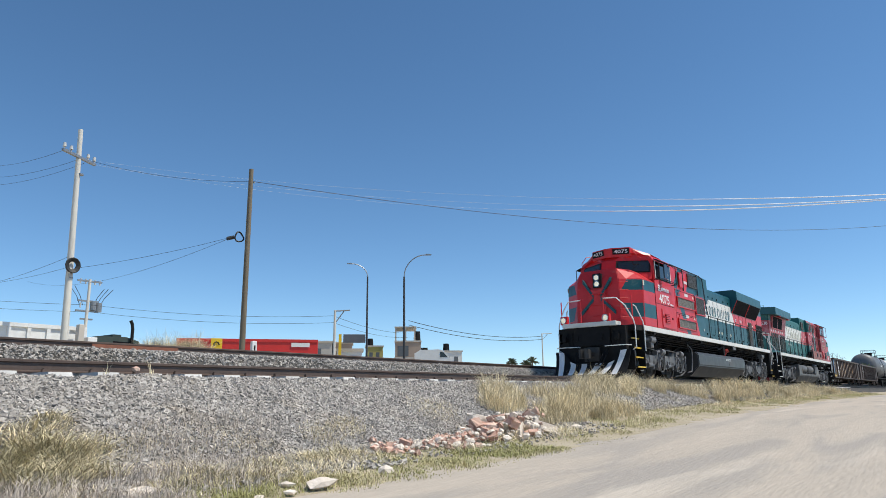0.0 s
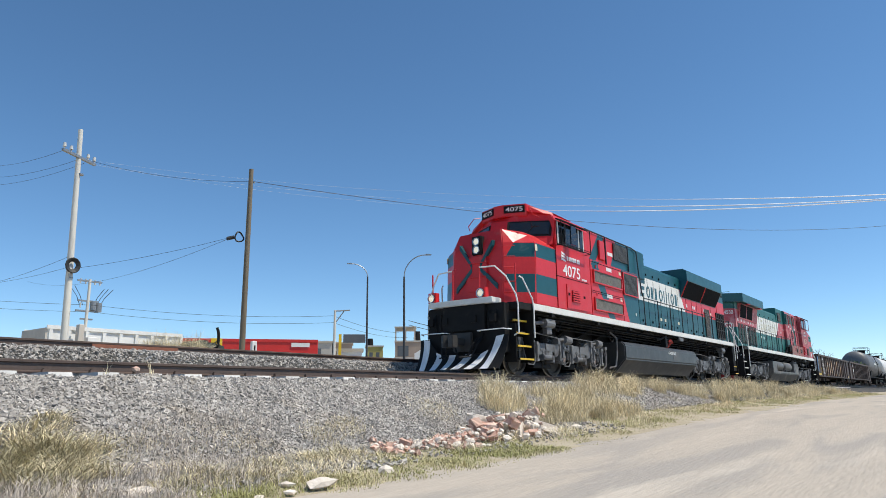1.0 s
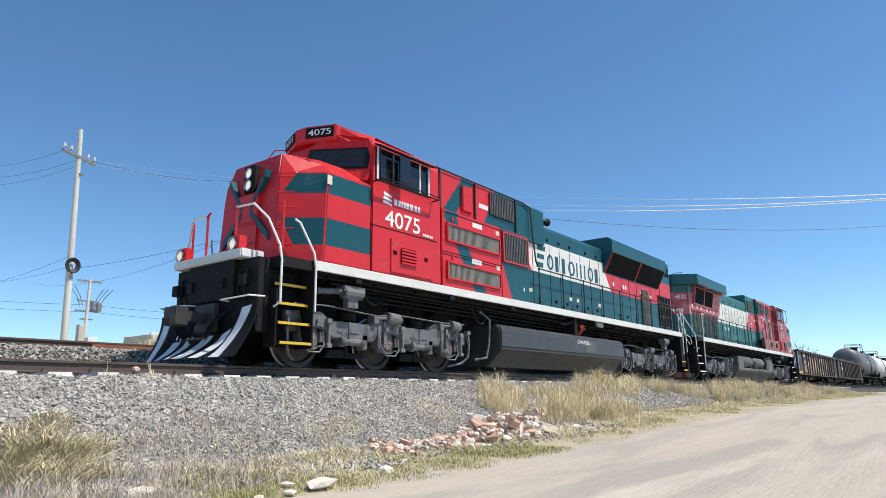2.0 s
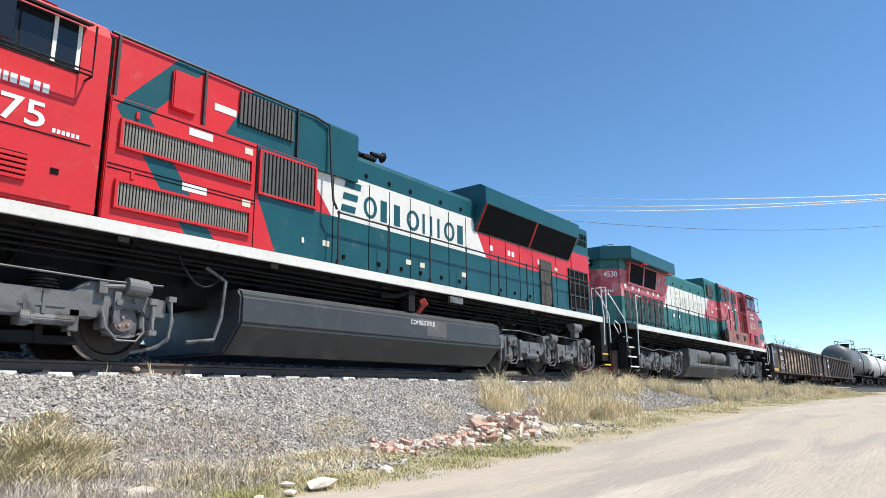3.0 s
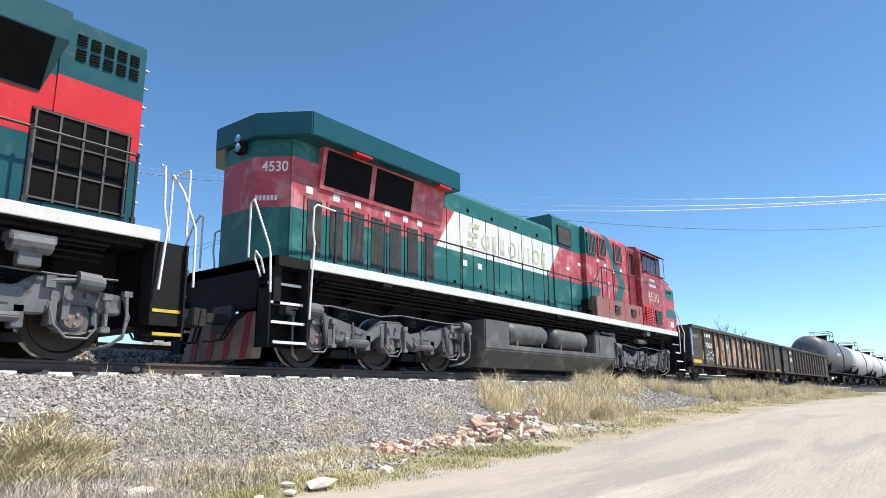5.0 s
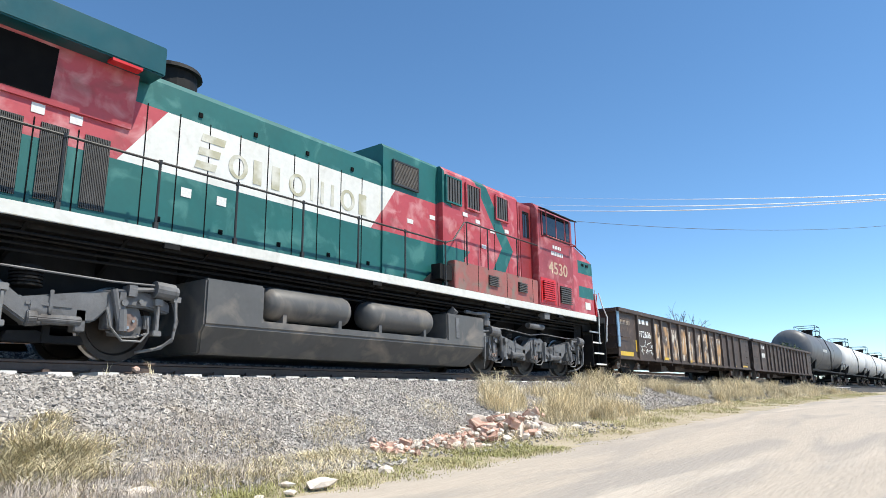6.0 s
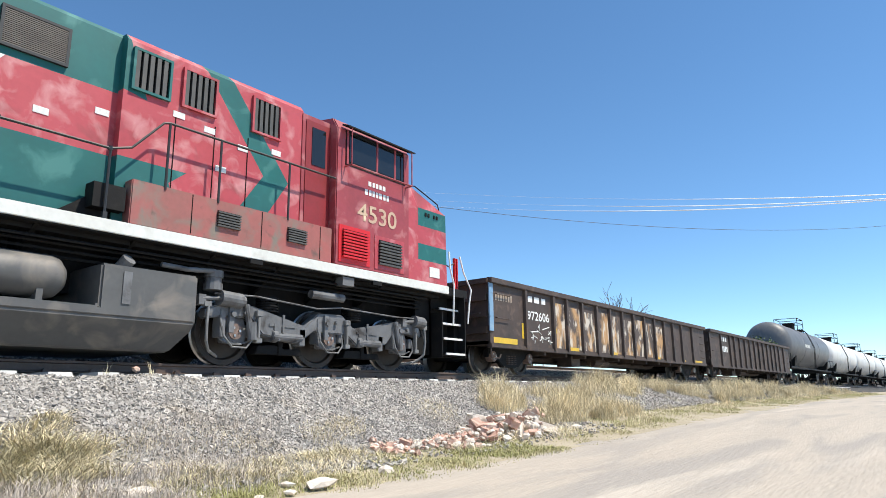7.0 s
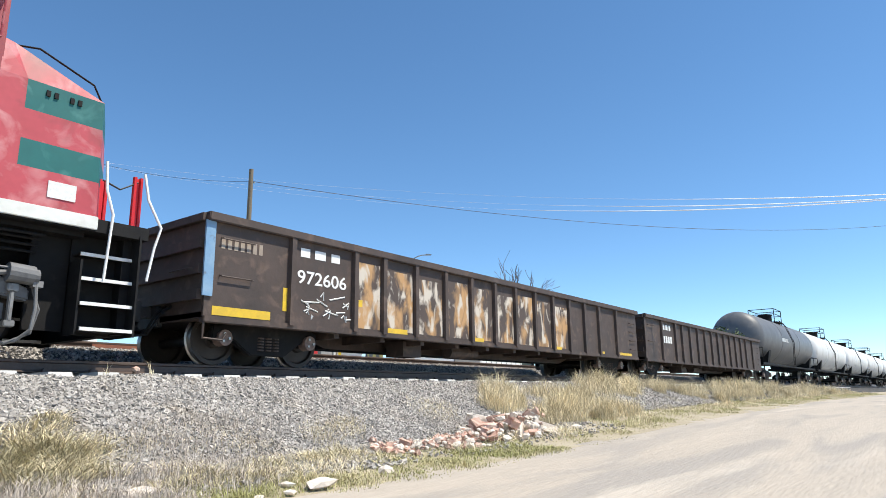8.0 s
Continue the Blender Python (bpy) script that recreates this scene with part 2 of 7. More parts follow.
BRICK = mat("broken_brick", (0.50, 0.28, 0.21), (0.70, 0.57, 0.47), 6, 0.9, bump=0.006, bscale=30, objrand=0.3)
RUBBLE = mat("rubble_concrete", (0.78, 0.70, 0.61), (0.62, 0.53, 0.44), 5, 0.9, bump=0.008, bscale=22, objrand=0.2)


# ---- ground, banks and tracks ----
def road_z(x):
    return lerp_table([(5, 0), (9.3, 0.04), (13.7, 0.16), (18.7, 0.30), (31.4, 0.45), (60, 0.56), (200, 0.75), (900, 1.0)], x)


def edge_y(x):
    """Where the dirt road ends and the grass verge begins."""
    return 4.9 + 0.10 * math.sin(x * 1.3) + 0.07 * math.sin(x * 3.1 + 1) + 0.05 * math.sin(x * 7.7)


def ground_z(x, y):
    r = road_z(x)
    if y <= 4.9:
        z = r + 0.015 * math.sin(y * 2.1 + 0.3 * x) + 0.02 * smoothstep(4.3, 4.9, y)
    elif y <= 6.9:
        z = r + 0.02 + (y - 4.9) * 0.06
    elif y <= 8.95:
        a = r + 0.14
        z = a + (1.155 - a) * ((y - 6.9) / 2.05) ** 0.92
    elif y <= 12.0:
        z = 1.155 - 0.05 * smoothstep(8.95, 9.12, y) * smoothstep(9.6, 9.3, y) + 0.055 * smoothstep(11.85, 12.0, y)
    elif y <= 13.35:
        z = 1.21 + 0.62 * smoothstep(12.0, 13.35, y)
    elif y <= 16.6:
        z = 1.83
    else:
        z = 1.83 - 0.55 * smoothstep(16.6, 18.2, y)
    if 4.9 < y < 12.2:
        z += 0.03 * noise.noise(Vector((x * 0.9, y * 0.9, 0)))
    return z


def build_ground():
    xs = [-400, -200, -100, -60, -30, -15, -8, -4] + [i * 0.4 for i in range(-5, 90)] + [36 + 1.2 * i for i in range(1, 40)] + [90, 110, 140, 180, 240, 340, 500, 800, 1500, 3000]
    ys = [-3000, -800, -200, -80, -40, -20, -12, -8, -6, -4, -2, 0, 1, 2, 3, 3.6, 4.1, 4.5] + [4.9 + 0.2 * i for i in range(0, 64)] + [17.8, 18.2, 19, 22, 28, 40, 70, 120, 250, 600, 1500, 3000]
    bm = B()
    grid = [[bm.verts.new((x, y, ground_z(x, y))) for y in ys] for x in xs]
    for i in range(len(xs) - 1):
        for j in range(len(ys) - 1):
            f = bm.faces.new((grid[i][j], grid[i + 1][j], grid[i + 1][j + 1], grid[i][j + 1]))
            y = (ys[j] + ys[j + 1]) / 2
            x = (xs[i] + xs[i + 1]) / 2
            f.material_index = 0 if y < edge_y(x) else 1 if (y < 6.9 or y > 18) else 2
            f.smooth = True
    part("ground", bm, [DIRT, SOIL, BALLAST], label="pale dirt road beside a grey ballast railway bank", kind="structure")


def stones(name, n, x0, x1, y0, y1, s0, s1, seed, label, density=None):
    """Crushed rock: small uneven blocks strewn over the ground, joined."""
    rng = np.random.default_rng(seed)
    cube = np.array([(x, y, z) for x in (-1, 1) for y in (-1, 1) for z in (-1, 1)], float)
    quads = np.array([(0, 1, 3, 2), (4, 6, 7, 5), (0, 4, 5, 1), (2, 3, 7, 6), (0, 2, 6, 4), (1, 5, 7, 3)])
    X, Y = [], []
    while len(X) < n:
        x, y = rng.uniform(x0, x1), rng.uniform(y0, y1)
        if density is None or rng.random() <= density(x, y):
            X.append(x)
            Y.append(y)
    size = rng.uniform(s0, s1, n) * 0.5
    base = np.array([(x, y, ground_z(x, y) + s * k) for x, y, s, k in zip(X, Y, size, rng.uniform(0.1, 1.2, n))])
    V = cube[None] * (1 + rng.uniform(-0.45, 0.30, (n, 8, 3))) * size[:, None, None] * rng.uniform((0.8, 0.7, 0.40), (1.6, 1.1, 0.75), (n, 3))[:, None, :]
    for i, j, amp in ((1, 2, 1.0), (0, 2, 1.0), (0, 1, 3.1)):
        a = rng.uniform(-amp, amp, n)[:, None]
        c, d = np.cos(a), np.sin(a)
        V[:, :, i], V[:, :, j] = V[:, :, i] * c - V[:, :, j] * d, V[:, :, i] * d + V[:, :, j] * c
    V = (V + base[:, None, :]).reshape(-1, 3)
    F = (quads[None] + 8 * np.arange(n)[:, None, None]).reshape(-1, 4)
    me = bpy.data.meshes.new(name)
    me.from_pydata(V.tolist(), [], F.tolist())
    me.materials.append(STONES)
    return tagged(new(name, me), label=label, category="gravel", kind="stuff")


def rail_profile(y, z):
    a = [(-0.075, -0.172), (0.075, -0.172), (0.075, -0.160), (0.012, -0.140), (0.009, -0.048), (0.036, -0.036), (0.036, -0.006), (0.028, 0), (-0.028, 0), (-0.036, -0.006), (-0.036, -0.036), (-0.009, -0.048), (-0.012, -0.140), (-0.075, -0.160)]
    return [(y + p, z + q) for p, q in a]


def build_tracks():
    for n, (cy, z) in enumerate(((TRACK_Y, RAIL_Z), (TRACK2_Y, RAIL2_Z))):
        for s in (-1, 1):
            bm = B()
            prism(bm, rail_profile(cy + s * 0.753, z), "x", -120, 420)
            top = [f for f in bm.faces if f.normal.z > 0.9 and f.calc_center_median().z > z - 0.003]
            for f in top:
                f.material_index = 1
            r = part("rail", bm, [RAIL, TREAD], label="brown steel rail with a worn bright top", kind="structure")
    bm = B()
    prism(bm, [(TRACK2_Y - 0.753 + p * 1.06, RAIL2_Z + q) for p, q in ((-0.05, -0.15), (-0.016, -0.14), (-0.016, -0.045), (-0.03, -0.04), (-0.03, -0.05))][::-1], "x", 6.45, 8.35)
    part("rusty_rail_length", bm, RAILRUST, label="orange rusty length of the far rail", kind="structure")


def sleeper_mesh():
    bm = B()
    prism(bm, [(-0.17, -0.22), (0.17, -0.22), (0.145, 0), (-0.145, 0)], "y", -1.40, 1.40)
    for s in (-1, 1):
        for v in bm.verts:
            if abs(v.co.y) > 1.2 and v.co.z > -0.01:
                v.co.y = math.copysign(1.31, v.co.y)
    for ry in (-0.753, 0.753):
        for s in (-1, 1):
            box(bm, -0.05, 0.05, ry + s * 0.12 - 0.03, ry + s * 0.12 + 0.03, 0, 0.045, 1)
            box(bm, -0.02, 0.02, ry + s * 0.085 - 0.02, ry + s * 0.085 + 0.02, 0.02, 0.06, 1)
    me = bpy.data.meshes.new("sleeper")
    bm.to_mesh(me)
    bm.free()
    me.materials.append(CONCRETE)
    me.materials.append(RAIL)
    return me


def build_sleepers():
    me = sleeper_mesh()
    rng = random.Random(5)
    for cy, z, x0, x1, word in ((TRACK_Y, RAIL_Z, 0, 78, "near"), (TRACK2_Y, RAIL2_Z, 0, 60, "far")):
        root = tagged(empty("sleeper_row", pose(0, cy, z - 0.172), "pale concrete sleepers under the %s rails" % word, "sleepers"), kind="structure")
        x = x0
        while x < x1:
            ob = new("sleeper", me)
            ob.parent = root
            ob.matrix_basis = pose(x + rng.uniform(-0.03, 0.03), rng.uniform(-0.02, 0.02), rng.uniform(-0.008, 0.0), 0, 0, rng.uniform(-0.6, 0.6))
            x += 0.645


def blades(name, spots, n, h0, h1, w, mat_, seed, label, lean=0.5, segs=2, category="grass"):
    """Grass: spots are (x, y, radius, weight, height factor); each blade a thin bent strip."""
    rng = np.random.default_rng(seed)
    wts = np.array([s[3] for s in spots], float)
    pick = rng.choice(len(spots), n, p=wts / wts.sum())
    V, F = [], []
    for i in pick:
        sx, sy, sr, _, hf = spots[i]
        a, r = rng.uniform(0, 2 * math.pi), sr * math.sqrt(rng.random())
        x, y = sx + math.cos(a) * r, sy + math.sin(a) * r * 0.8
        h = rng.uniform(h0, h1) * hf * (1.1 - 0.5 * (r / sr) ** 2)
        d = rng.uniform(0, 2 * math.pi)
        ln = rng.uniform(0.1, 1.0) * lean * h
        base = np.array((x, y, ground_z(x, y) - 0.01))
        side = np.array((math.cos(d + 1.57 + rng.uniform(-0.6, 0.6)), math.sin(d + 1.57), 0)) * w * rng.uniform(0.6, 1.3)
        out = np.array((math.cos(d), math.sin(d), 0))
        b = len(V)
        for k in range(segs):
            t = k / segs
            p = base + out * ln * t * t + np.array((0, 0, h * (t - 0.18 * t * t * lean)))
            V += [tuple(p - side * (1 - t * 0.6)), tuple(p + side * (1 - t * 0.6))]
        V.append(tuple(base + out * ln + np.array((0, 0, h * (1 - 0.18 * lean) * rng.uniform(0.75, 1.0)))))
        for k in range(segs - 1):
            F.append((b + 2 * k, b + 2 * k + 1, b + 2 * k + 3, b + 2 * k + 2))
        F.append((b + 2 * segs - 2, b + 2 * segs - 1, b + 2 * segs))
    me = bpy.data.meshes.new(name)
    me.from_pydata(V, [], F)
    me.materials.append(mat_)
    return tagged(new(name, me), label=label, category=category, kind="stuff")


def build_grass():
    rng = random.Random(9)
    short, dry, tall, weeds = [], [], [], []
    x = 1.0
    while x < 62:
        k = 1 if x < 16 else 0.7
        for _ in range(3):
            y = rng.uniform(4.95, 7.0 if x > 8 else 6.35)
            if x < 6.5 and noise.noise(Vector((x * 1.3, y * 1.3, 7))) > -0.05:
                continue
            short.append((x + rng.uniform(-0.4, 0.4), y, 0.45, k * (1.2 if y > 5.2 else 0.5), 1.0 if y > 5.3 else 0.5))
        if rng.random() < 0.7:
            dry.append((x + rng.uniform(-0.4, 0.4), rng.uniform(5.6, 7.4), 0.35, 0.8, rng.uniform(0.7, 1.3)))
        x += 0.4
    # the tall dry stand on the bank, ahead
    for _ in range(46):
        x = rng.uniform(11.4, 16.5)
        tall.append((x, rng.uniform(6.6, 8.3), rng.uniform(0.2, 0.42), 1.0, rng.uniform(0.5, 0.95)))
    for _ in range(90):
        x = 17.5 + 40 * rng.random() ** 1.6
        tall.append((x, rng.uniform(7.5, 8.8) if x < 24 else rng.uniform(6.7, 8.6), rng.uniform(0.25, 0.5), 1.1, rng.uniform(0.55, 1.0)))
    # clumps on the near bank and at the left
    near = [(3.0, 7.05, 0.42, 2.6, 0.95), (2.65, 6.5, 0.45, 2.0, 0.8), (2.45, 6.9, 0.4, 1.8, 0.85), (3.3, 6.6, 0.22, 0.6, 0.6), (3.5, 7.3, 0.2, 0.5, 0.55), (3.25, 7.75, 0.25, 0.7, 0.5), (2.9, 7.5, 0.3, 0.8, 0.6), (2.6, 5.8, 0.3, 0.5, 0.5), (4.0, 6.1, 0.28, 0.7, 0.5), (4.9, 6.3, 0.3, 0.7, 0.5), (5.7, 6.35, 0.3, 0.7, 0.5), (6.2, 6.4, 0.25, 0.6, 0.5), (3.5, 5.75, 0.25, 0.5, 0.45), (4.4, 5.75, 0.25, 0.5, 0.4)]
    blades("near_tall_grass", near, 5000, 0.20, 0.62, 0.0058, GRASS_OLIVE, 15, "tangled tall straw grass beside the gravel", 1.9, 4)
    for cx, cy, r, wt, hf in ((4.0, 6.6, 0.4, 1, 0.5), (4.9, 7.0, 0.8, 1.2, 0.45), (4.4, 7.2, 0.8, 1.2, 0.4), (6.6, 7.3, 0.3, 0.5, 0.5), (7.1, 7.3, 0.35, 0.7, 0.6), (9.6, 7.7, 0.6, 1.2, 0.5), (10.1, 7.8, 0.4, 0.7, 0.45), (3.5, 5.7, 0.5, 0.6, 0.45), (5.5, 6.3, 0.5, 1.0, 0.6), (4.2, 5.9, 0.6, 1.2, 0.5), (6.3, 6.2, 0.6, 1.0, 0.5), (5.0, 5.6, 0.7, 1.2, 0.45), (3.0, 5.2, 0.5, 0.6, 0.45), (2.5, 5.4, 0.5, 0.6, 0.5)):
        dry.append((cx, cy, r, wt * 3.0, hf * 1.6))
    for cx, cy, r, wt in ((2.5, 5.3, 0.6, 1.9), (3.0, 5.1, 0.4, 1.2), (2.4, 5.9, 0.5, 1.4), (4.9, 7.3, 0.8, 0.9), (4.2, 7.3, 0.5, 0.6), (5.6, 7.5, 0.5, 0.4), (3.9, 5.8, 0.8, 1), (4.4, 6.4, 0.8, 0.8), (3.4, 6.2, 0.7, 1)):
        weeds.append((cx, cy, r, wt, 0.85))
    for _ in range(60):
        short.append((rng.uniform(3.2, 9.5), rng.uniform(4.95, 5.8), 0.35, 1.6, 0.8))
    blades("short_verge_grass", short, 60000, 0.04, 0.14, 0.0045, GRASS_GREEN, 3, "short yellow-green grass along the road verge", 1.4)
    blades("dry_verge_grass", dry, 17000, 0.08, 0.30, 0.0036, GRASS_DRY, 4, "straw-coloured dry grass tufts on the gravel bank", 1.5, 3)
    blades("tall_dry_grass", tall, 44000, 0.30, 0.90, 0.0042, GRASS_DRY, 5, "tall straw-coloured dry grass on the bank", 0.95, 3)
    blades("dry_grass_stalk", [(5.12, 9.2, 0.04, 1.6, 1.0), (4.42, 9.1, 0.03, 0.7, 0.8)], 16, 0.28, 0.52, 0.006, GRASS_DRY, 44, "single dry grass stalks on the gravel crest", 0.7, 3)
    blades("grey_dry_weeds", weeds, 5200, 0.12, 0.42, 0.0035, TWIG, 6, "grey leafless dry weeds beside the road", 0.9)
    far = [(rng.uniform(9.2, 11.9), rng.uniform(16.7, 17.4), 0.4, 1, rng.uniform(0.9, 1.3)) for _ in range(14)]
    blades("far_dry_grass", far, 7000, 0.45, 0.95, 0.006, GRASS_DRY, 8, "pale dry grass behind the far track", 0.6)


def rock_mesh(name, rng, s, mats, flat_=0.6):
    bm = B()
    bmesh.ops.create_icosphere(bm, subdivisions=1, radius=0.5)
    ax = Vector((rng.uniform(0.8, 1.3), rng.uniform(0.6, 1.0), flat_ * rng.uniform(0.7, 1.2)))
    for v in bm.verts:
        k = 1 + rng.uniform(-0.22, 0.22)
        v.co = Vector((v.co.x * ax.x, v.co.y * ax.y, v.co.z * ax.z)) * k * s
    me = bpy.data.meshes.new(name)
    bm.to_mesh(me)
    bm.free()
    me.materials.append(mats)
    return me


def brick_mesh(rng, sx, sy, sz, m):
    bm = B()
    box(bm, -sx / 2, sx / 2, -sy / 2, sy / 2, -sz / 2, sz / 2, bevel=0.012)
    for v in bm.verts:
        v.co += Vector((rng.uniform(-1, 1), rng.uniform(-1, 1), rng.uniform(-1, 1))) * 0.022
    me = bpy.data.meshes.new("broken_brick")
    bm.to_mesh(me)
    bm.free()
    me.materials.append(m)
    return me


def build_rubble():
    """The heap of broken bricks and concrete at the foot of the bank, and loose stones in the verge."""
    rng = random.Random(21)
    heap = empty("rubble_heap", pose(0, 0, 0), "heap of broken red bricks and pale concrete on the grass", "rubble")
    bricks = [brick_mesh(rng, rng.uniform(0.12, 0.26), 0.13, rng.uniform(0.06, 0.12), BRICK) for _ in range(5)]
    lumps = [rock_mesh("lump", rng, 1.0, RUBBLE) for _ in range(5)]
    for i in range(330):
        t = rng.random()
        x = 7.0 + 4.2 * t + rng.uniform(-0.15, 0.15)
        y = 6.35 + 0.16 * t + rng.gauss(0, 0.24)
        hgt = (0.08 + 0.32 * smoothstep(0.35, 0.75, t)) * math.exp(-((y - 6.35 - 0.16 * t) / 0.42) ** 2)
        z = ground_z(x, y) + rng.uniform(0, hgt) + 0.02
        big = t > 0.5 and rng.random() < 0.3
        ob = new("brick" if rng.random() < 0.4 else "lump", rng.choice(bricks if rng.random() < 0.34 else lumps))
        ob.parent = heap
        s = rng.uniform(0.9, 1.5) if big else rng.uniform(0.35, 0.8)
        if ob.data in lumps:
            s *= 0.22
        ob.matrix_basis = pose(x, y, z, rng.uniform(-40, 40), rng.uniform(-40, 40), rng.uniform(0, 360)) @ Matrix.Diagonal((s, s, s, 1))
    for x, y, z, sx, sy, sz, rz, m, nm in ((11.0, 6.2, 0.10, 0.46, 0.2, 0.16, -38, RUBBLE, "concrete_block"), (11.1, 6.7, 0.20, 0.34, 0.22, 0.22, 20, RUBBLE, "concrete_block"), (10.2, 6.3, 0.12, 0.2, 0.22, 0.24, 10, RUBBLE, "concrete_block"), (9.6, 6.45, 0.22, 0.5, 0.14, 0.11, -25, BRICK, "brick_slab"), (10.3, 6.7, 0.26, 0.34, 0.22, 0.15, 30, BRICK, "brick_slab"), (9.8, 6.8, 0.28, 0.38, 0.2, 0.12, -15, RUBBLE, "concrete_block")):
        ob = new(nm, brick_mesh(rng, sx, sy, sz, m))
        ob.parent = heap
        ob.matrix_basis = pose(x, y, ground_z(x, y) + z, rng.uniform(-15, 15), rng.uniform(-15, 15), rz)
    for x, y, s in ((4.55, 5.0, 0.34), (4.35, 5.25, 0.18), (4.15, 4.95, 0.14), (3.85, 5.0, 0.12), (5.75, 5.25, 0.22), (3.2, 5.75, 0.22), (3.35, 6.1, 0.14), (14.0, 5.6, 0.12), (19.4, 7.9, 0.32), (4.7, 5.15, 0.2), (12.3, 6.2, 0.3)):
        ob = tagged(new("stone", rock_mesh("stone", rng, s, RUBBLE, 0.45)), "pale loose stone lying in the verge grass", "stone", "loose stones in the verge")
        ob.matrix_basis = pose(x, y, ground_z(x, y) + s * 0.12, 0, 0, rng.uniform(0, 360))
    ob = tagged(new("stone", rock_mesh("stone", rng, 0.13, BRICK, 0.9)), "orange brick lump on a sleeper end", "stone")
    ob.matrix_basis = pose(4.95, 9.33, 1.29)


def bank_density(x, y):
    d = 1.0 if y > 7.0 else 0.14 + 0.86 * smoothstep(5.9 if x < 6.5 else 6.4, 6.95, y + 0.55 * noise.noise(Vector((x * 0.8, y * 0.8, 3))))
    if x > 6.5 and y < 6.4:
        d = 0.03
    return d * (1 if x < 14 else 0.55)


build_ground()
build_tracks()
stones("ballast_stones_near", 74000, 1.8, 13.5, 5.5, 9.0, 0.020, 0.052, 1, "grey crushed ballast on the near bank", bank_density)
stones("ballast_stones_ahead", 15000, 13.5, 26, 6.9, 9.02, 0.03, 0.06, 31, "grey crushed ballast further along the bank", bank_density)
stones("ballast_stones_between", 26000, 2.5, 30, 11.5, 13.6, 0.024, 0.05, 2, "grey crushed ballast between the tracks")
stones("ballast_stones_inside", 6000, 2.5, 30, 9.5, 11.5, 0.03, 0.055, 12, "grey crushed ballast between the rails")


# ---- the train ----
MOVING = []      # (object, start pose maker) pairs, keyed by motions()
WHEELS = []      # (wheelset, local x, local z, radius)


def vehicle(name, xc, label, category, group=""):
    ob = empty(name, pose(xc, TRACK_Y, RAIL_Z), label, category, group)
    MOVING.append((ob, xc))
    return ob


class Kit:
    """Puts parts, drawn in the train's own lengthwise measure, under one vehicle."""

    def __init__(self, root, xc):
        self.root, self.xc = root, xc

    def put(self, name, bm, m, parent=None, label="", smooth=False, bevel=0.0):
        bmesh.ops.translate(bm, vec=(-self.xc, 0, 0), verts=bm.verts[:])
        if bevel:
            bmesh.ops.bevel(bm, geom=[e for e in bm.edges if len(e.link_faces) == 2 and e.calc_face_angle(0) > 0.6], offset=bevel, segments=2, affect="EDGES", clamp_overlap=True)
        bmesh.ops.recalc_face_normals(bm, faces=bm.faces[:])
        return part(name, bm, m, parent or self.root, label, smooth)


def cut(bm, lines):
    """Cuts a mesh along lines in its side view: each line is a point (x, z) and a second point."""
    for (xa, za), (xb, zb) in lines:
        nrm = Vector((-(zb - za), 0, xb - xa))
        bmesh.ops.bisect_plane(bm, geom=bm.verts[:] + bm.edges[:] + bm.faces[:], plane_co=(xa, 0, za), plane_no=nrm, dist=1e-4)


def paint(bm, rule):
    for f in bm.faces:
        c = f.calc_center_median()
        f.material_index = rule(c.x, c.y, c.z)


def left_of(x, z, a, b):
    """True where (x, z) lies on the smaller-x side of the line a-b (a above b)."""
    t = (z - b[1]) / (a[1] - b[1])
    return x < b[0] + (a[0] - b[0]) * t


def loft(bm, sections, close=True):
    """Joins equal rings of points."""
    rings = [[bm.verts.new(p) for p in s] for s in sections]
    n = len(rings[0])
    for a, c in zip(rings, rings[1:]):
        for k in range(n):
            bm.faces.new((a[k], a[(k + 1) % n], c[(k + 1) % n], c[k]))
    if close:
        bm.faces.new(rings[0][::-1])
        bm.faces.new(rings[-1])
    return bm


def slats(bm, x0, x1, y, z0, z1, n, depth=0.03, fill=0.55, upright=True, mi=0):
    """A row of slats over an opening on the near or far side (y is the outer face, depth runs inwards)."""
    s = 1 if y < 0 else -1
    for k in range(n):
        if upright:
            w = (x1 - x0) / n
            a = x0 + k * w
            box(bm, a, a + w * fill, min(y, y + s * depth), max(y, y + s * depth), z0, z1, mi)
        else:
            w = (z1 - z0) / n
            a = z0 + k * w
            box(bm, x0, x1, min(y, y + s * depth), max(y, y + s * depth), a, a + w * fill, mi)
    return bm


def lettering(kit, text, x, y, z, h, m, label, width=None, parent=None, face=-1, name="number", spread=None):
    """Raised figures on a side wall; face -1 looks towards -y, 0 towards -x."""
    cu = bpy.data.curves.new("text", "FONT")
    cu.body, cu.size, cu.extrude, cu.offset = text, 1.0, 0.0, 0.012
    ob = bpy.data.objects.new("text", cu)
    me = bpy.data.meshes.new_from_object(ob)
    bpy.data.objects.remove(ob)
    co = np.array([v.co[:] for v in me.vertices])
    lo, hi = co.min(0), co.max(0)
    bm = B()
    bm.from_mesh(me)
    bpy.data.meshes.remove(me)
    k = h / (hi[1] - lo[1])
    kx = (width / (hi[0] - lo[0])) if width else k
    for v in bm.verts:
        u, w = (v.co.x - lo[0]) * kx, (v.co.y - lo[1]) * k
        v.co = (x + u, y, z + w) if face == -1 else (x, y - u, z + w)
        if spread:
            v.co = spread[0] + spread[1] * u + Vector((0, 0, w))
    return kit.put(name, bm, m, parent, label)


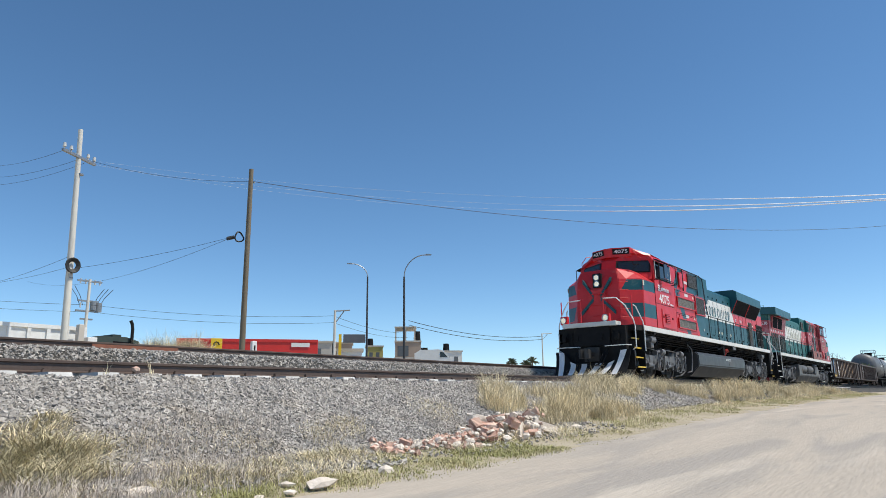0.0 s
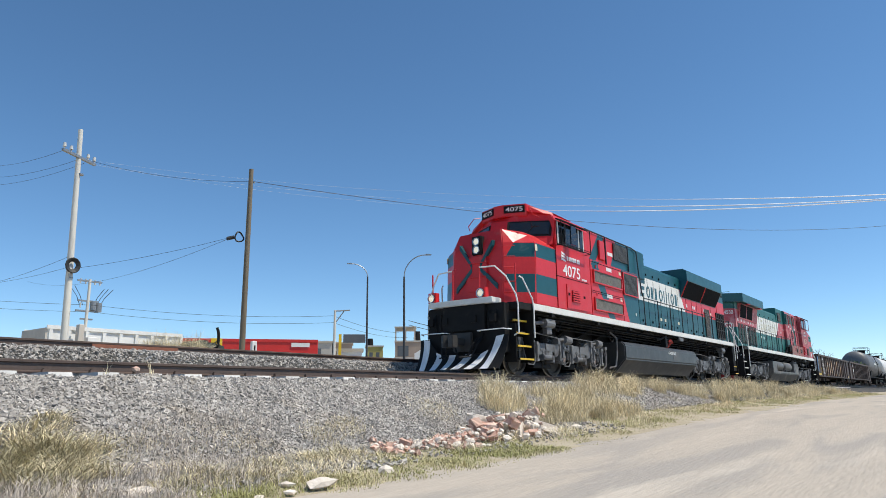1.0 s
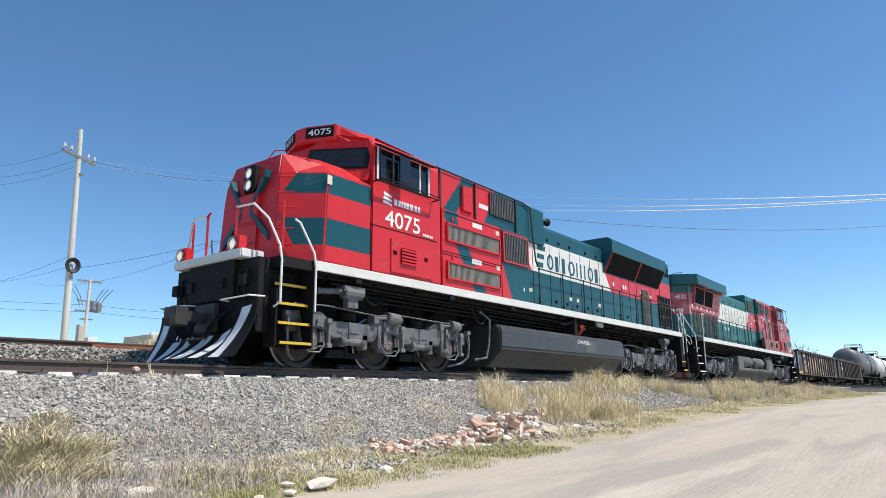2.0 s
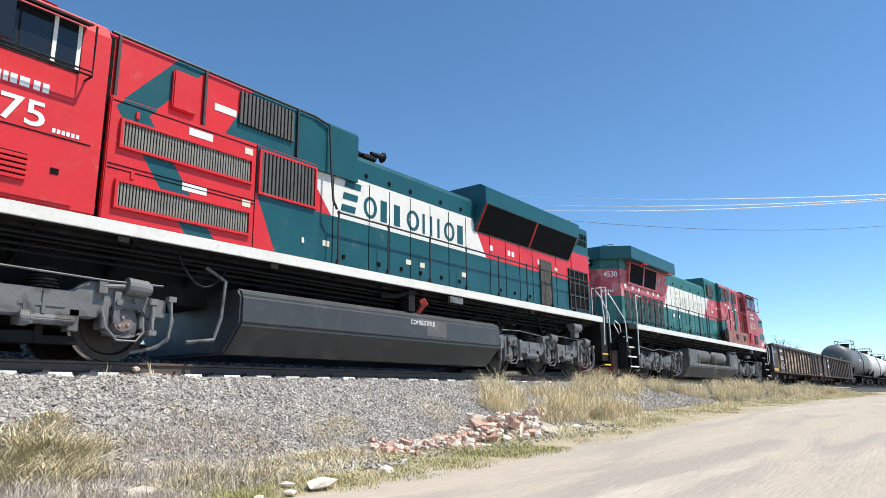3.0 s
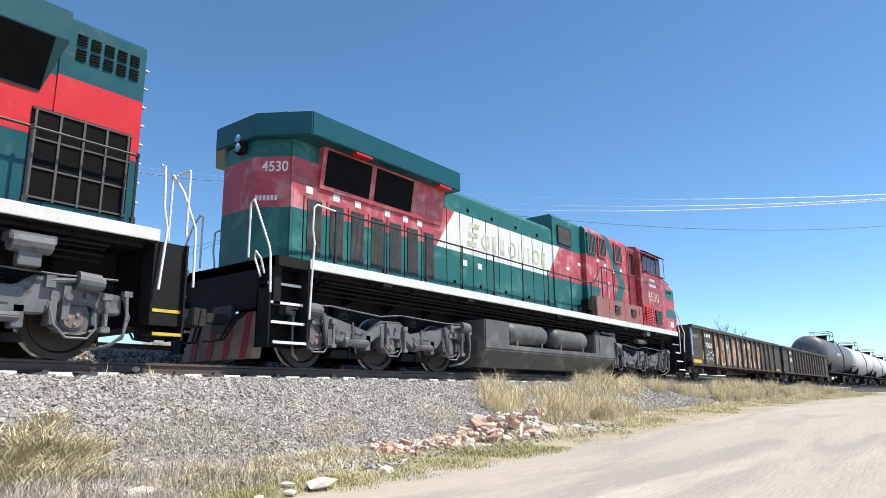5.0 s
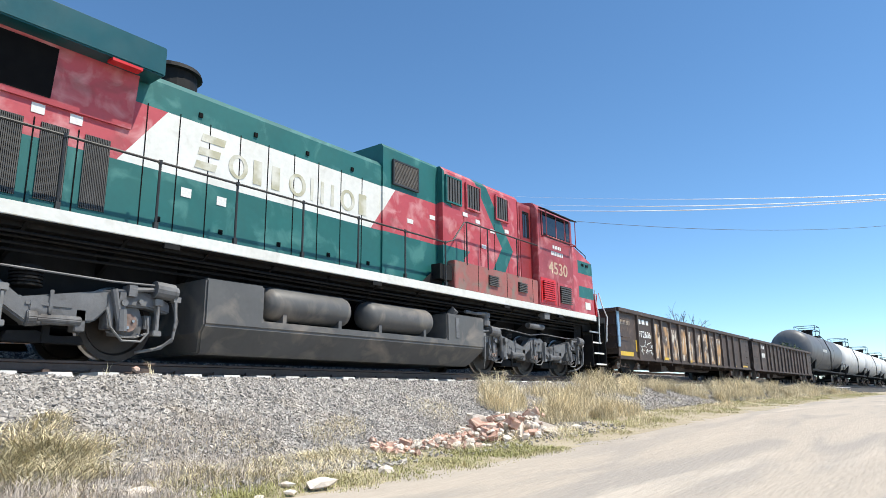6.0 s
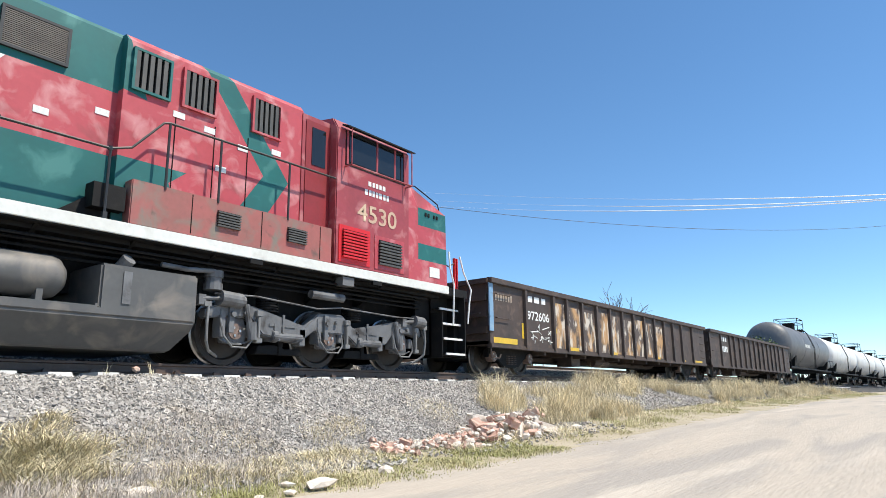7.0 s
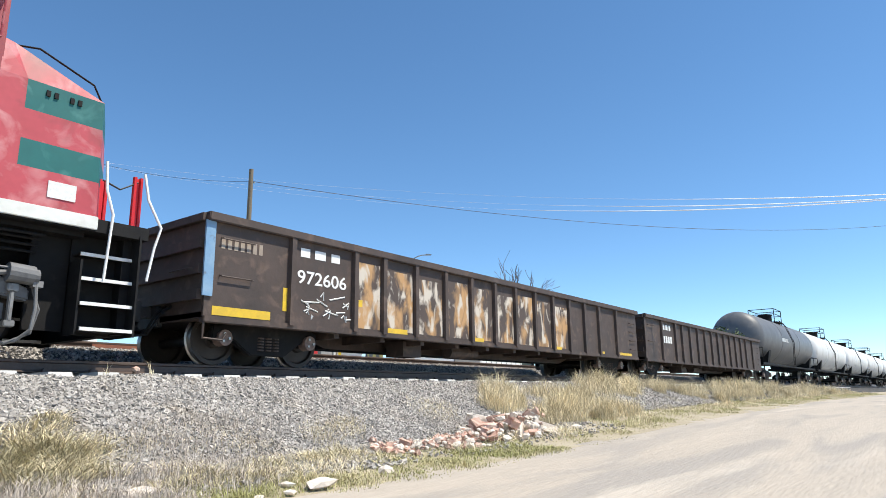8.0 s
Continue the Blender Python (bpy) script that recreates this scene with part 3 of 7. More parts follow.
def bars(kit, x, y, z, widths, h, m, label, gap=0.3, name="lettering", parent=None):
    """Writing kept as plain bars."""
    for w in widths:
        box_part(kit, "lettering_bar", x, x + w * (1 - gap), y - 0.003, y + 0.001, z, z + h, m, parent, label)
        x += w


def name_shapes(kit, x, y, z, h, widths, m, parent, label):
    """A row of plain shapes where an owner's name stands: a tall mark of three bars, then ovals and blocks."""
    def slab(pts):
        b = B()
        prism(b, pts, "y", y - 0.004, y + 0.001)
        kit.put("name_mark", b, m, parent, label)

    def oval(xc, w):
        b = B()
        n = 20
        rings = []
        for kx, kz, yy in ((0.5, 0.5, y + 0.001), (0.5, 0.5, y - 0.004), (0.29, 0.36, y - 0.004), (0.29, 0.36, y + 0.001)):
            rings.append([b.verts.new((xc + w * kx * math.cos(i * 2 * math.pi / n), yy, z + h * (0.5 + kz * math.sin(i * 2 * math.pi / n)))) for i in range(n)])
        for a, c in zip(rings, rings[1:]):
            for i in range(n):
                b.faces.new((a[i], a[(i + 1) % n], c[(i + 1) % n], c[i]))
        kit.put("name_mark", b, m, parent, label)

    t = h * 0.21
    for q, w in enumerate(widths):
        if q == 0:
            for d, u in ((0.0, 0.62), (0.55, 0.72), (1.1, 0.86)):
                slab([(x + 0.08 * d, z + h * d), (x + w * u, z + h * d), (x + w * u + 0.03, z + h * (d + 0.3)), (x + 0.08 * d + 0.03, z + h * (d + 0.3))])
        elif q in (1, 4, 6):
            oval(x + w * 0.42, w * 0.78)
        elif q == 5:
            for d in (0.02, 0.36, 0.70):
                slab([(x + w * d, z), (x + w * d + t * 0.8, z), (x + w * d + t * 0.8, z + h), (x + w * d, z + h)])
        else:
            slab([(x + 0.02, z), (x + w * 0.5, z), (x + w * 0.5, z + h), (x + 0.02, z + h)])
        x += w


def wheelset(kit, x, r):
    bm = B()
    for s in (-1, 1):
        y = s * 0.753
        prof = [(-0.065, 0.0), (-0.065, r * 0.30), (-0.03, r * 0.36), (-0.02, r * 0.78), (-0.065, r * 0.84), (-0.065, r), (0.055, r * 0.985), (0.066, r + 0.024), (0.085, r + 0.02), (0.085, r * 0.84), (0.03, r * 0.78), (0.03, r * 0.30), (0.06, 0.0)]
        lathe(bm, prof, (0, y, 0), (0, -s, 0), 36)
    cyl(bm, (0, -1.0, 0), (0, 1.0, 0), 0.085, n=10)
    for f in bm.faces:
        c = f.calc_center_median()
        rad = math.hypot(c.x, c.z)
        if rad > r * 0.975:
            f.material_index = 1
    for s in (-1, 1):
        cyl(bm, (0, s * 0.98, 0), (0, s * 1.16, 0), 0.135, 0.13, n=16, mi=2)
        for k in range(3):
            a = k * 2.094
            cyl(bm, (0.07 * math.cos(a), s * 1.15, 0.07 * math.sin(a)), (0.07 * math.cos(a), s * 1.18, 0.07 * math.sin(a)), 0.024, n=6, mi=1)
    ob = part("wheelset", bm, [WHEEL, TREAD, CAP], kit.root, "dark steel wheels on an axle", True)
    ob.matrix_basis = pose(x - kit.xc, 0, r)
    WHEELS.append((ob, x - kit.xc, r))
    return ob


def loco_truck(kit, xs, style):
    """A three-axle truck: cast side frames with springs, journal boxes, brake cylinders, dampers and hoses."""
    a, b, c = xs
    r = 0.533
    for x in xs:
        wheelset(kit, x, r)
    for s in (-1, 1):
        y0, y1 = s * 0.98, s * 1.20
        ya, yb = min(y0, y1), max(y0, y1)
        bm = B()
        if style == "straight":
            out = [(a - 0.62, 0.62), (a - 0.62, 0.92), (a - 0.35, 1.00), (a + 0.25, 1.02), (a + 0.45, 0.88), (b - 0.55, 0.88), (b - 0.35, 0.98), (b + 0.30, 0.98), (b + 0.5, 0.90), (c - 0.75, 0.90), (c - 0.55, 1.06), (c + 0.10, 1.08), (c + 0.35, 0.92), (c + 0.62, 0.90), (c + 0.62, 0.62), (c + 0.30, 0.62), (c + 0.22, 0.72), (c - 0.22, 0.72), (c - 0.4, 0.55), (b + 0.5, 0.52), (b + 0.24, 0.72), (b - 0.24, 0.72), (b - 0.45, 0.52), (a + 0.5, 0.55), (a + 0.22, 0.72), (a - 0.22, 0.72), (a - 0.3, 0.62)]
        else:
            out = [(a - 0.60, 0.70), (a - 0.60, 0.86), (a - 0.30, 0.98), (a + 0.15, 1.0), (a + 0.55, 0.92), (b - 0.62, 0.72), (b - 0.3, 0.98), (b + 0.3, 1.0), (b + 0.62, 0.76), (c - 0.55, 0.92), (c - 0.15, 1.0), (c + 0.3, 0.98), (c + 0.60, 0.86), (c + 0.60, 0.70), (c + 0.25, 0.76), (c - 0.25, 0.76), (c - 0.5, 0.50), (b + 0.75, 0.40), (b + 0.42, 0.62), (b - 0.42, 0.62), (b - 0.75, 0.40), (a + 0.5, 0.50), (a + 0.25, 0.76), (a - 0.25, 0.76)]
        prism(bm, out, "y", ya, yb)
        fr = kit.put("truck_frame", bm, STEEL, bevel=0.025, label="grey cast truck side frame")
        for x in xs:
            bm = B()
            prism(bm, [(x - 0.21, 0.34), (x + 0.21, 0.34), (x + 0.25, 0.55), (x + 0.17, 0.76), (x - 0.17, 0.76), (x - 0.25, 0.55)], "y", s * 0.99, s * 1.11)
            box(bm, x - 0.34, x - 0.24, min(s * 1.0, s * 1.22), max(s * 1.0, s * 1.22), 0.42, 0.88)
            box(bm, x + 0.24, x + 0.34, min(s * 1.0, s * 1.16), max(s * 1.0, s * 1.16), 0.46, 0.66)
            cyl(bm, (x, s * 1.10, r), (x, s * 1.135, r), 0.17, n=16)
            tube(bm, [(x - 0.30, s * 1.14, 0.40), (x - 0.1, s * 1.15, 0.33), (x + 0.1, s * 1.15, 0.33), (x + 0.30, s * 1.14, 0.40)], 0.018, 6)
            kit.put("journal_box", bm, STEEL, fr, bevel=0.012)
        for x in ((a + b) / 2, (b + c) / 2):
            bm = B()
            box(bm, x - 0.30, x - 0.14, min(s * 0.9, s * 1.22), max(s * 0.9, s * 1.22), 0.42, 0.72)
            cyl(bm, (x - 0.2, s * 1.16, 0.50), (x + 0.36, s * 1.16, 0.50), 0.075, n=10)
            cyl(bm, (x - 0.32, s * 1.16, 0.50), (x - 0.2, s * 1.16, 0.50), 0.11, n=10)
            box(bm, x + 0.28, x + 0.42, min(s * 1.0, s * 1.2), max(s * 1.0, s * 1.2), 0.36, 0.66)
            kit.put("brake_cylinder", bm, STEEL, fr, bevel=0.012)
            bm = B()
            for k in range(6):
                cyl(bm, (x + (0.0 if style == "straight" else -0.3), s * 1.0, 0.92 + 0.045 * k), (x + (0.0 if style == "straight" else -0.3), s * 1.0, 0.945 + 0.045 * k), 0.20, n=16)
                cyl(bm, (x + (0.0 if style == "straight" else -0.3), s * 1.0, 0.945 + 0.045 * k), (x + (0.0 if style == "straight" else -0.3), s * 1.0, 0.965 + 0.045 * k), 0.16, n=16)
            kit.put("rubber_spring", bm, BLACK, fr, "black rubber spring stack")
            bm = B()
            prism(bm, [(x - 0.52, 0.20), (x + 0.52, 0.20), (x + 0.46, 0.32), (x + 0.1, 0.30), (x - 0.1, 0.36), (x - 0.46, 0.34)], "y", min(s * 0.80, s * 1.02), max(s * 0.80, s * 1.02))
            box(bm, x - 0.05, x + 0.05, min(s * 0.82, s * 1.04), max(s * 0.82, s * 1.04), 0.2, 0.46)
            kit.put("brake_beam", bm, BLACK, fr, bevel=0.01)
        for x, w in ((b + 0.05, 0.36), (c + 0.1, 0.3)) if style == "straight" else ((a - 0.2, 0.4), (c + 0.45, 0.3)):
            bm = B()
            cyl(bm, (x - w / 2, s * 1.25, 1.04), (x + w / 2, s * 1.25, 1.02), 0.125, n=14)
            cyl(bm, (x + w / 2, s * 1.25, 1.02), (x + w / 2 + 0.06, s * 1.25, 1.02), 0.09, n=12)
            cyl(bm, (x - w / 2 - 0.32, s * 1.25, 1.00), (x - w / 2, s * 1.25, 1.03), 0.035, n=8)
            box(bm, x - w / 2 - 0.38, x - w / 2 - 0.26, min(s * 1.08, s * 1.28), max(s * 1.08, s * 1.28), 0.90, 1.06)
            kit.put("damper", bm, STEEL, fr, "grey round brake chamber")
        bm = B()
        pts = [(a - 0.5, s * 1.26, 1.10), (a + 0.3, s * 1.27, 1.13), (b - 0.4, s * 1.26, 1.05), (b + 0.2, s * 1.27, 1.12), (c - 0.3, s * 1.26, 1.08), (c + 0.5, s * 1.26, 1.10)]
        tube(bm, pts, 0.016, 6)
        tube(bm, [(c + 0.62, s * 1.2, 0.9), (c + 0.72, s * 1.22, 0.6), (c + 0.66, s * 1.2, 0.3), (c + 0.4, s * 1.12, 0.16)], 0.02, 6)
        if style != "straight":
            for x in (a + 0.2, c - 0.2):
                cyl(bm, (x - 0.08, s * 1.24, 0.98), (x + 0.05, s * 1.24, 0.45), 0.05, n=8)
                cyl(bm, (x + 0.05, s * 1.24, 0.70), (x + 0.07, s * 1.24, 0.40), 0.075, n=8)
        kit.put("air_pipe", bm, STEEL, fr)
        for x, d in ((a - 0.62, -1), (c + 0.66, 1)):
            bm = B()
            tube(bm, [(x - d * 0.02, s * 1.27, 0.94), (x, s * 1.28, 0.62), (x - d * 0.02, s * 1.26, 0.34), (x - d * 0.14, s * 1.15, 0.20), (x - d * 0.42, s * 0.95, 0.13)], 0.024, 8)
            box(bm, x - 0.06, x + 0.06, min(s * 1.18, s * 1.29), max(s * 1.18, s * 1.29), 0.88, 0.96)
            kit.put("sand_pipe", bm, PIPE, fr, "pale grey sanding pipe", smooth=False)
        for x in xs:
            bm = B()
            box(bm, x + 0.36, x + 0.41, min(s * 1.18, s * 1.27), max(s * 1.18, s * 1.27), 0.42, 0.86)
            box(bm, x + 0.32, x + 0.45, min(s * 1.16, s * 1.28), max(s * 1.16, s * 1.28), 0.80, 0.90)
            box(bm, x + 0.32, x + 0.45, min(s * 1.16, s * 1.28), max(s * 1.16, s * 1.28), 0.36, 0.44)
            kit.put("brake_link", bm, PIPE, fr, bevel=0.01)
            bm = B()
            tube(bm, [(x - 0.36, s * 1.24, 0.72), (x - 0.30, s * 1.27, 0.44), (x - 0.12, s * 1.25, 0.27), (x + 0.16, s * 1.24, 0.27), (x + 0.26, s * 1.25, 0.40), (x + 0.24, s * 1.24, 0.62)], 0.017, 6)
            kit.put("sensor_cable", bm, PIPE, fr)
            bm = B()
            cyl(bm, (x - 0.13, s * 1.20, 0.80), (x - 0.13, s * 1.29, 0.80), 0.05, n=8)
            cyl(bm, (x + 0.12, s * 1.20, 0.84), (x + 0.12, s * 1.26, 0.84), 0.035, n=8)
            box(bm, x - 0.19, x - 0.10, min(s * 1.2, s * 1.25), max(s * 1.2, s * 1.25), 0.50, 0.95)
            kit.put("hanger", bm, STEEL, fr)
        for x in ((a + b) / 2 - 0.1, (b + c) / 2 - 0.05):
            bm = B()
            box(bm, x - 0.30, x + 0.28, min(s * 1.2, s * 1.215), max(s * 1.2, s * 1.215), 0.66, 0.71)
            box(bm, x - 0.02, x + 0.03, min(s * 1.2, s * 1.222), max(s * 1.2, s * 1.222), 0.56, 0.88)
            kit.put("frame_rib", bm, STEEL, fr, bevel=0.006)
    bm = B()
    box(bm, a - 0.3, c + 0.3, -0.62, 0.62, 0.45, 0.95)
    for x in xs:
        cyl(bm, (x + 0.35, -0.55, 0.5), (x + 0.35, 0.55, 0.5), 0.33, n=12)
    kit.put("motor_block", bm, BLACK)


def handrail(kit, xs, y, z0, z1, m, name="handrail", r=0.019):
    """Posts from the sill up to a rail; one part a post, one for the rail."""
    rail = B()
    tube(rail, [(xs[0], y, z1), (xs[-1], y, z1)], r, 6)
    ob = kit.put(name, rail, m)
    for x in xs:
        bm = B()
        cyl(bm, (x, y, z0), (x, y, z1), r * 1.05, n=6)
        box(bm, x - 0.03, x + 0.03, y - 0.03, y + 0.03, z0, z0 + 0.12)
        cyl(bm, (x, y, z1 - 0.03), (x, y, z1 + 0.03), r * 1.6, n=6)
        kit.put("post", bm, m, ob)
    return ob


def steps(kit, x0, x1, y, edge, side=-1, inner_cheek=True):
    """A corner step well, four treads between dark cheek plates."""
    bm = B()
    xa, xb = min(x0, x1), max(x0, x1)
    ya, yb = sorted((y, y - side * 0.45))
    box(bm, xa, xb, yb - 0.03, yb, 0.32, 1.72)
    ob = kit.put("step_well", bm, BLACK)
    box_part(kit, "cheek_plate", xb - 0.03, xb, ya, yb, 0.30, 1.72, BLACK, ob)
    if inner_cheek:
        box_part(kit, "cheek_plate", xa, xa + 0.03, ya + 0.1, yb, 0.30, 1.3, BLACK, ob)
    for k in range(4):
        z = 0.36 + 0.34 * k
        t = B()
        box(t, xa + 0.03, xb - 0.03, ya + 0.02 + 0.06 * k, yb, z, z + 0.03)
        box(t, xa + 0.03, xb - 0.03, ya + 0.0 + 0.06 * k, ya + 0.03 + 0.06 * k, z - 0.01, z + 0.035, 1)
        kit.put("tread", t, [BLACK, edge], ob)


def grab(kit, pts, m=None, r=0.02):
    bm = B()
    tube(bm, pts, r, 8)
    return kit.put("grab_rail", bm, m or WHITEBAR, smooth=True)


def box_part(kit, name, x0, x1, y0, y1, z0, z1, m, parent=None, label="", bevel=0.0):
    bm = B()
    box(bm, x0, x1, min(y0, y1), max(y0, y1), z0, z1)
    return kit.put(name, bm, m, parent, label, bevel=bevel)


def screen(kit, name, x0, x1, y, z0, z1, n, m=None, upright=True, parent=None, frame_m=None, label="", proud=0.045):
    """A framed opening with slats before a dark ground."""
    s = -1 if y < 0 else 1
    g = B()
    box(g, x0, x1, min(y, y + s * 0.004), max(y, y + s * 0.004), z0, z1)
    ob = kit.put(name, g, DARK, parent, label)
    b = B()
    slats(b, x0, x1, y + s * proud, z0, z1, n, proud - 0.007, 0.6, upright)
    kit.put("louver", b, m or SCREEN, ob)
    if frame_m:
        f = B()
        o = y + s * 0.05
        for p in ((x0 - 0.04, x1 + 0.04, z1, z1 + 0.04), (x0 - 0.04, x1 + 0.04, z0 - 0.04, z0), (x0 - 0.04, x0, z0, z1), (x1, x1 + 0.04, z0, z1)):
            box(f, p[0], p[1], min(y, o), max(y, o), p[2], p[3])
        kit.put("screen_frame", f, frame_m, ob)
    return ob


def seams(kit, xs, y, z0, z1, m=None):
    for x in xs:
        box_part(kit, "panel_seam", x - 0.008, x + 0.008, y - 0.004, y + 0.01, z0, z1, m or DARK)


def latches(kit, xs, y, z, m=None):
    for x in xs:
        box_part(kit, "latch", x - 0.035, x + 0.035, y - 0.02, y + 0.01, z - 0.04, z + 0.04, m or DARK)


def underframe(kit, x0, x1, y=1.45):
    bm = B()
    box(bm, x0, x1, -0.55, 0.55, 0.95, 1.70)
    box(bm, x0, x1, -1.30, 1.30, 1.62, 1.70)
    for k in range(int((x1 - x0) / 1.3)):
        x = x0 + 0.4 + 1.3 * k
        prism(bm, [(-y, 1.70), (-0.5, 1.70), (-0.5, 1.2)], "x", x, x + 0.05)
        prism(bm, [(y, 1.70), (0.5, 1.70), (0.5, 1.2)], "x", x, x + 0.05)
    fr = kit.put("underframe", bm, BLACK)
    for z, yy in ((1.52, -1.20), (1.44, -1.16), (1.36, -1.1), (1.55, -1.34)):
        bm = B()
        tube(bm, [(x0 + 0.5, yy, z), ((x0 + x1) / 2, yy, z - 0.02), (x1 - 0.5, yy, z)], 0.022, 6)
        kit.put("brake_pipe", bm, BLACK, fr)
    return fr


def coupler(kit, x, d):
    """A knuckle coupler and its hoses; d: -1 looks to -x, 1 to +x."""
    bm = B()
    box(bm, min(x, x + d * 0.55), max(x, x + d * 0.55), -0.09, 0.09, 0.76, 0.94)
    prism(bm, [(x + d * 0.50, -0.16), (x + d * 0.78, -0.20), (x + d * 0.80, -0.05), (x + d * 0.66, 0.0), (x + d * 0.80, 0.10), (x + d * 0.74, 0.20), (x + d * 0.50, 0.16)], "z", 0.68, 1.0)
    box(bm, min(x, x + d * 0.1), max(x, x + d * 0.1), -0.3, 0.3, 0.6, 1.1)
    kit.put("coupler", bm, COUPLER, bevel=0.015)
    for y in (-0.45, -0.6, 0.45, 0.6):
        bm = B()
        tube(bm, [(x, y, 0.95), (x + d * 0.2, y, 0.8), (x + d * 0.35, y * 0.8, 0.45), (x + d * 0.6, y * 0.6, 0.42)], 0.022, 6)
        kit.put("air_hose", bm, BLACK)


# ---- the leading locomotive ----
def build_lead():
    xc = 2.3
    root = vehicle("locomotive", xc, "clean red, green and white diesel locomotive with a striped plow", "locomotive", "locomotives of the train")
    k = Kit(root, xc)
    paints = [RED, GREEN, WHITE, DARK]
    # nose: chamfered in plan, sloped on top
    def ring(z, f, c, w, wc, back):
        return [(f, -wc, z), (f, wc, z), (c, w, z), (back, w, z), (back, -w, z), (c, -w, z)]
    bm = B()
    loft(bm, [ring(1.88, -7.68, -7.06, 1.53, 0.86, -5.8), ring(3.30, -7.60, -7.00, 1.53, 0.84, -5.8), ring(3.62, -7.57, -6.97, 1.52, 0.82, -5.8), ring(4.05, -7.46, -6.75, 0.98, 0.72, -5.8)])
    cut(bm, [((-9, 3.60), (0, 3.60)), ((-9, 3.20), (0, 3.20)), ((-9, 2.72), (0, 2.72)), ((-9, 2.20), (0, 2.20))])
    for p, nrm in (((0, -0.9, 3.2), (0, 1, 0.4)), ((0, 0.9, 3.2), (0, -1, 0.4)), ((0, -0.9, 2.72), (0, 1, -0.4)), ((0, 0.9, 2.72), (0, -1, -0.4))):
        bmesh.ops.bisect_plane(bm, geom=bm.verts[:] + bm.edges[:] + bm.faces[:], plane_co=p, plane_no=Vector(nrm).normalized(), dist=1e-4)

    def nose_rule(x, y, z):
        if 3.20 < z < 3.60 and abs(y) > 0.9 + 0.4 * (z - 3.2):
            return 1
        if 2.20 < z < 2.72 and abs(y) > 0.9 + 0.4 * (2.72 - z):
            return 1
        return 0
    paint(bm, nose_rule)
    nose = k.put("nose", bm, paints, bevel=0.03)
    for s in (-1, 1):
        for za, zb, ya, yb in ((2.36, 2.92, 0.70, 0.14), (3.62, 3.02, 0.56, 0.14)):
            b = B()
            prism(b, [(s * ya, za - 0.06), (s * ya, za + 0.09), (s * yb, zb + 0.08), (s * yb, zb - 0.06)], "x", -7.70, -7.5)
            k.put("nose_chevron", b, GREEN, nose)
    box_part(k, "nose_door", -7.69, -7.55, -0.36, 0.36, 1.96, 3.30, RED, nose, bevel=0.02)
    for z in (2.3, 2.7, 3.1):
        b = B()
        tube(b, [(-7.66, -0.36, z), (-7.75, -0.30, z), (-7.75, 0.22, z), (-7.66, 0.28, z)], 0.012, 6)
        k.put("nose_rung", b, RED, nose)
    for z in (2.2, 2.5, 2.9, 3.2, 3.5):
        b = B()
        tube(b, [(-7.67, -0.88, z), (-7.46, -1.14, z)], 0.012, 6)
        k.put("nose_hinge", b, RED, nose)
    box_part(k, "headlight_box", -7.66, -7.2, -0.17, 0.17, 3.36, 3.90, BLACK, nose, "black twin headlight box", bevel=0.02)
    for z in (3.50, 3.74):
        b = B()
        lathe(b, [(0, 0.115), (0.03, 0.115), (0.03, 0.09)], (-7.655, 0, z), (-1, 0, 0), 18)
        o = k.put("headlight", b, CHROME, nose, smooth=True)
        b = B()
        lathe(b, [(0.012, 0.092), (0.03, 0.05), (0.034, 0.0)], (-7.655, 0, z), (-1, 0, 0), 18)
        k.put("lens", b, LAMP, o, "lit warm white lens", smooth=True)
    b = B()
    cyl(b, (-7.0, -0.95, 3.72), (-7.0, -0.95, 3.95), 0.05, n=10)
    cyl(b, (-7.0, -0.95, 3.93), (-7.0, -0.95, 3.98), 0.10, n=10)
    k.put("sand_filler", b, RED, nose)
    # cab
    bm = B()
    prof = [(-1.53, 1.88), (-1.53, 4.50), (-1.40, 4.72), (-0.75, 4.84), (0.75, 4.84), (1.40, 4.72), (1.53, 4.50), (1.53, 1.88)]
    loft(bm, [[(-5.8 - (0.55 if abs(y) < 1.2 else 0.0), y, z) if z < 4.7 else (-5.75 - (0.45 if abs(y) < 1.2 else 0.0), y, z) for y, z in prof], [(-3.55, y, z) for y, z in prof]])
    cab = k.put("cab", bm, [RED], bevel=0.025)
    # cab front: two slanted faces that meet in the middle, one wide windscreen each
    bm = B()
    loft(bm, [[(-5.86, -1.48, 3.75), (-6.60, -0.30, 3.75), (-6.60, 0.30, 3.75), (-5.86, 1.48, 3.75)], [(-5.66, -1.48, 4.58), (-6.40, -0.30, 4.58), (-6.40, 0.30, 4.58), (-5.66, 1.48, 4.58)], [(-5.55, -1.36, 4.80), (-6.0, -0.80, 5.04), (-6.0, 0.80, 5.04), (-5.55, 1.36, 4.80)], [(-4.2, -1.30, 4.80), (-4.2, -0.70, 4.93), (-4.2, 0.70, 4.93), (-4.2, 1.30, 4.80)]])
    k.put("cab_front", bm, RED, cab, bevel=0.015)
    bm = B()
    prism(bm, [(-6.44, -0.14), (-6.44, 0.14), (-6.16, 0.80), (-5.4, 0.80), (-5.4, -0.80), (-6.16, -0.80)], "z", 4.70, 5.07)
    k.put("brow", bm, RED, cab, bevel=0.02)
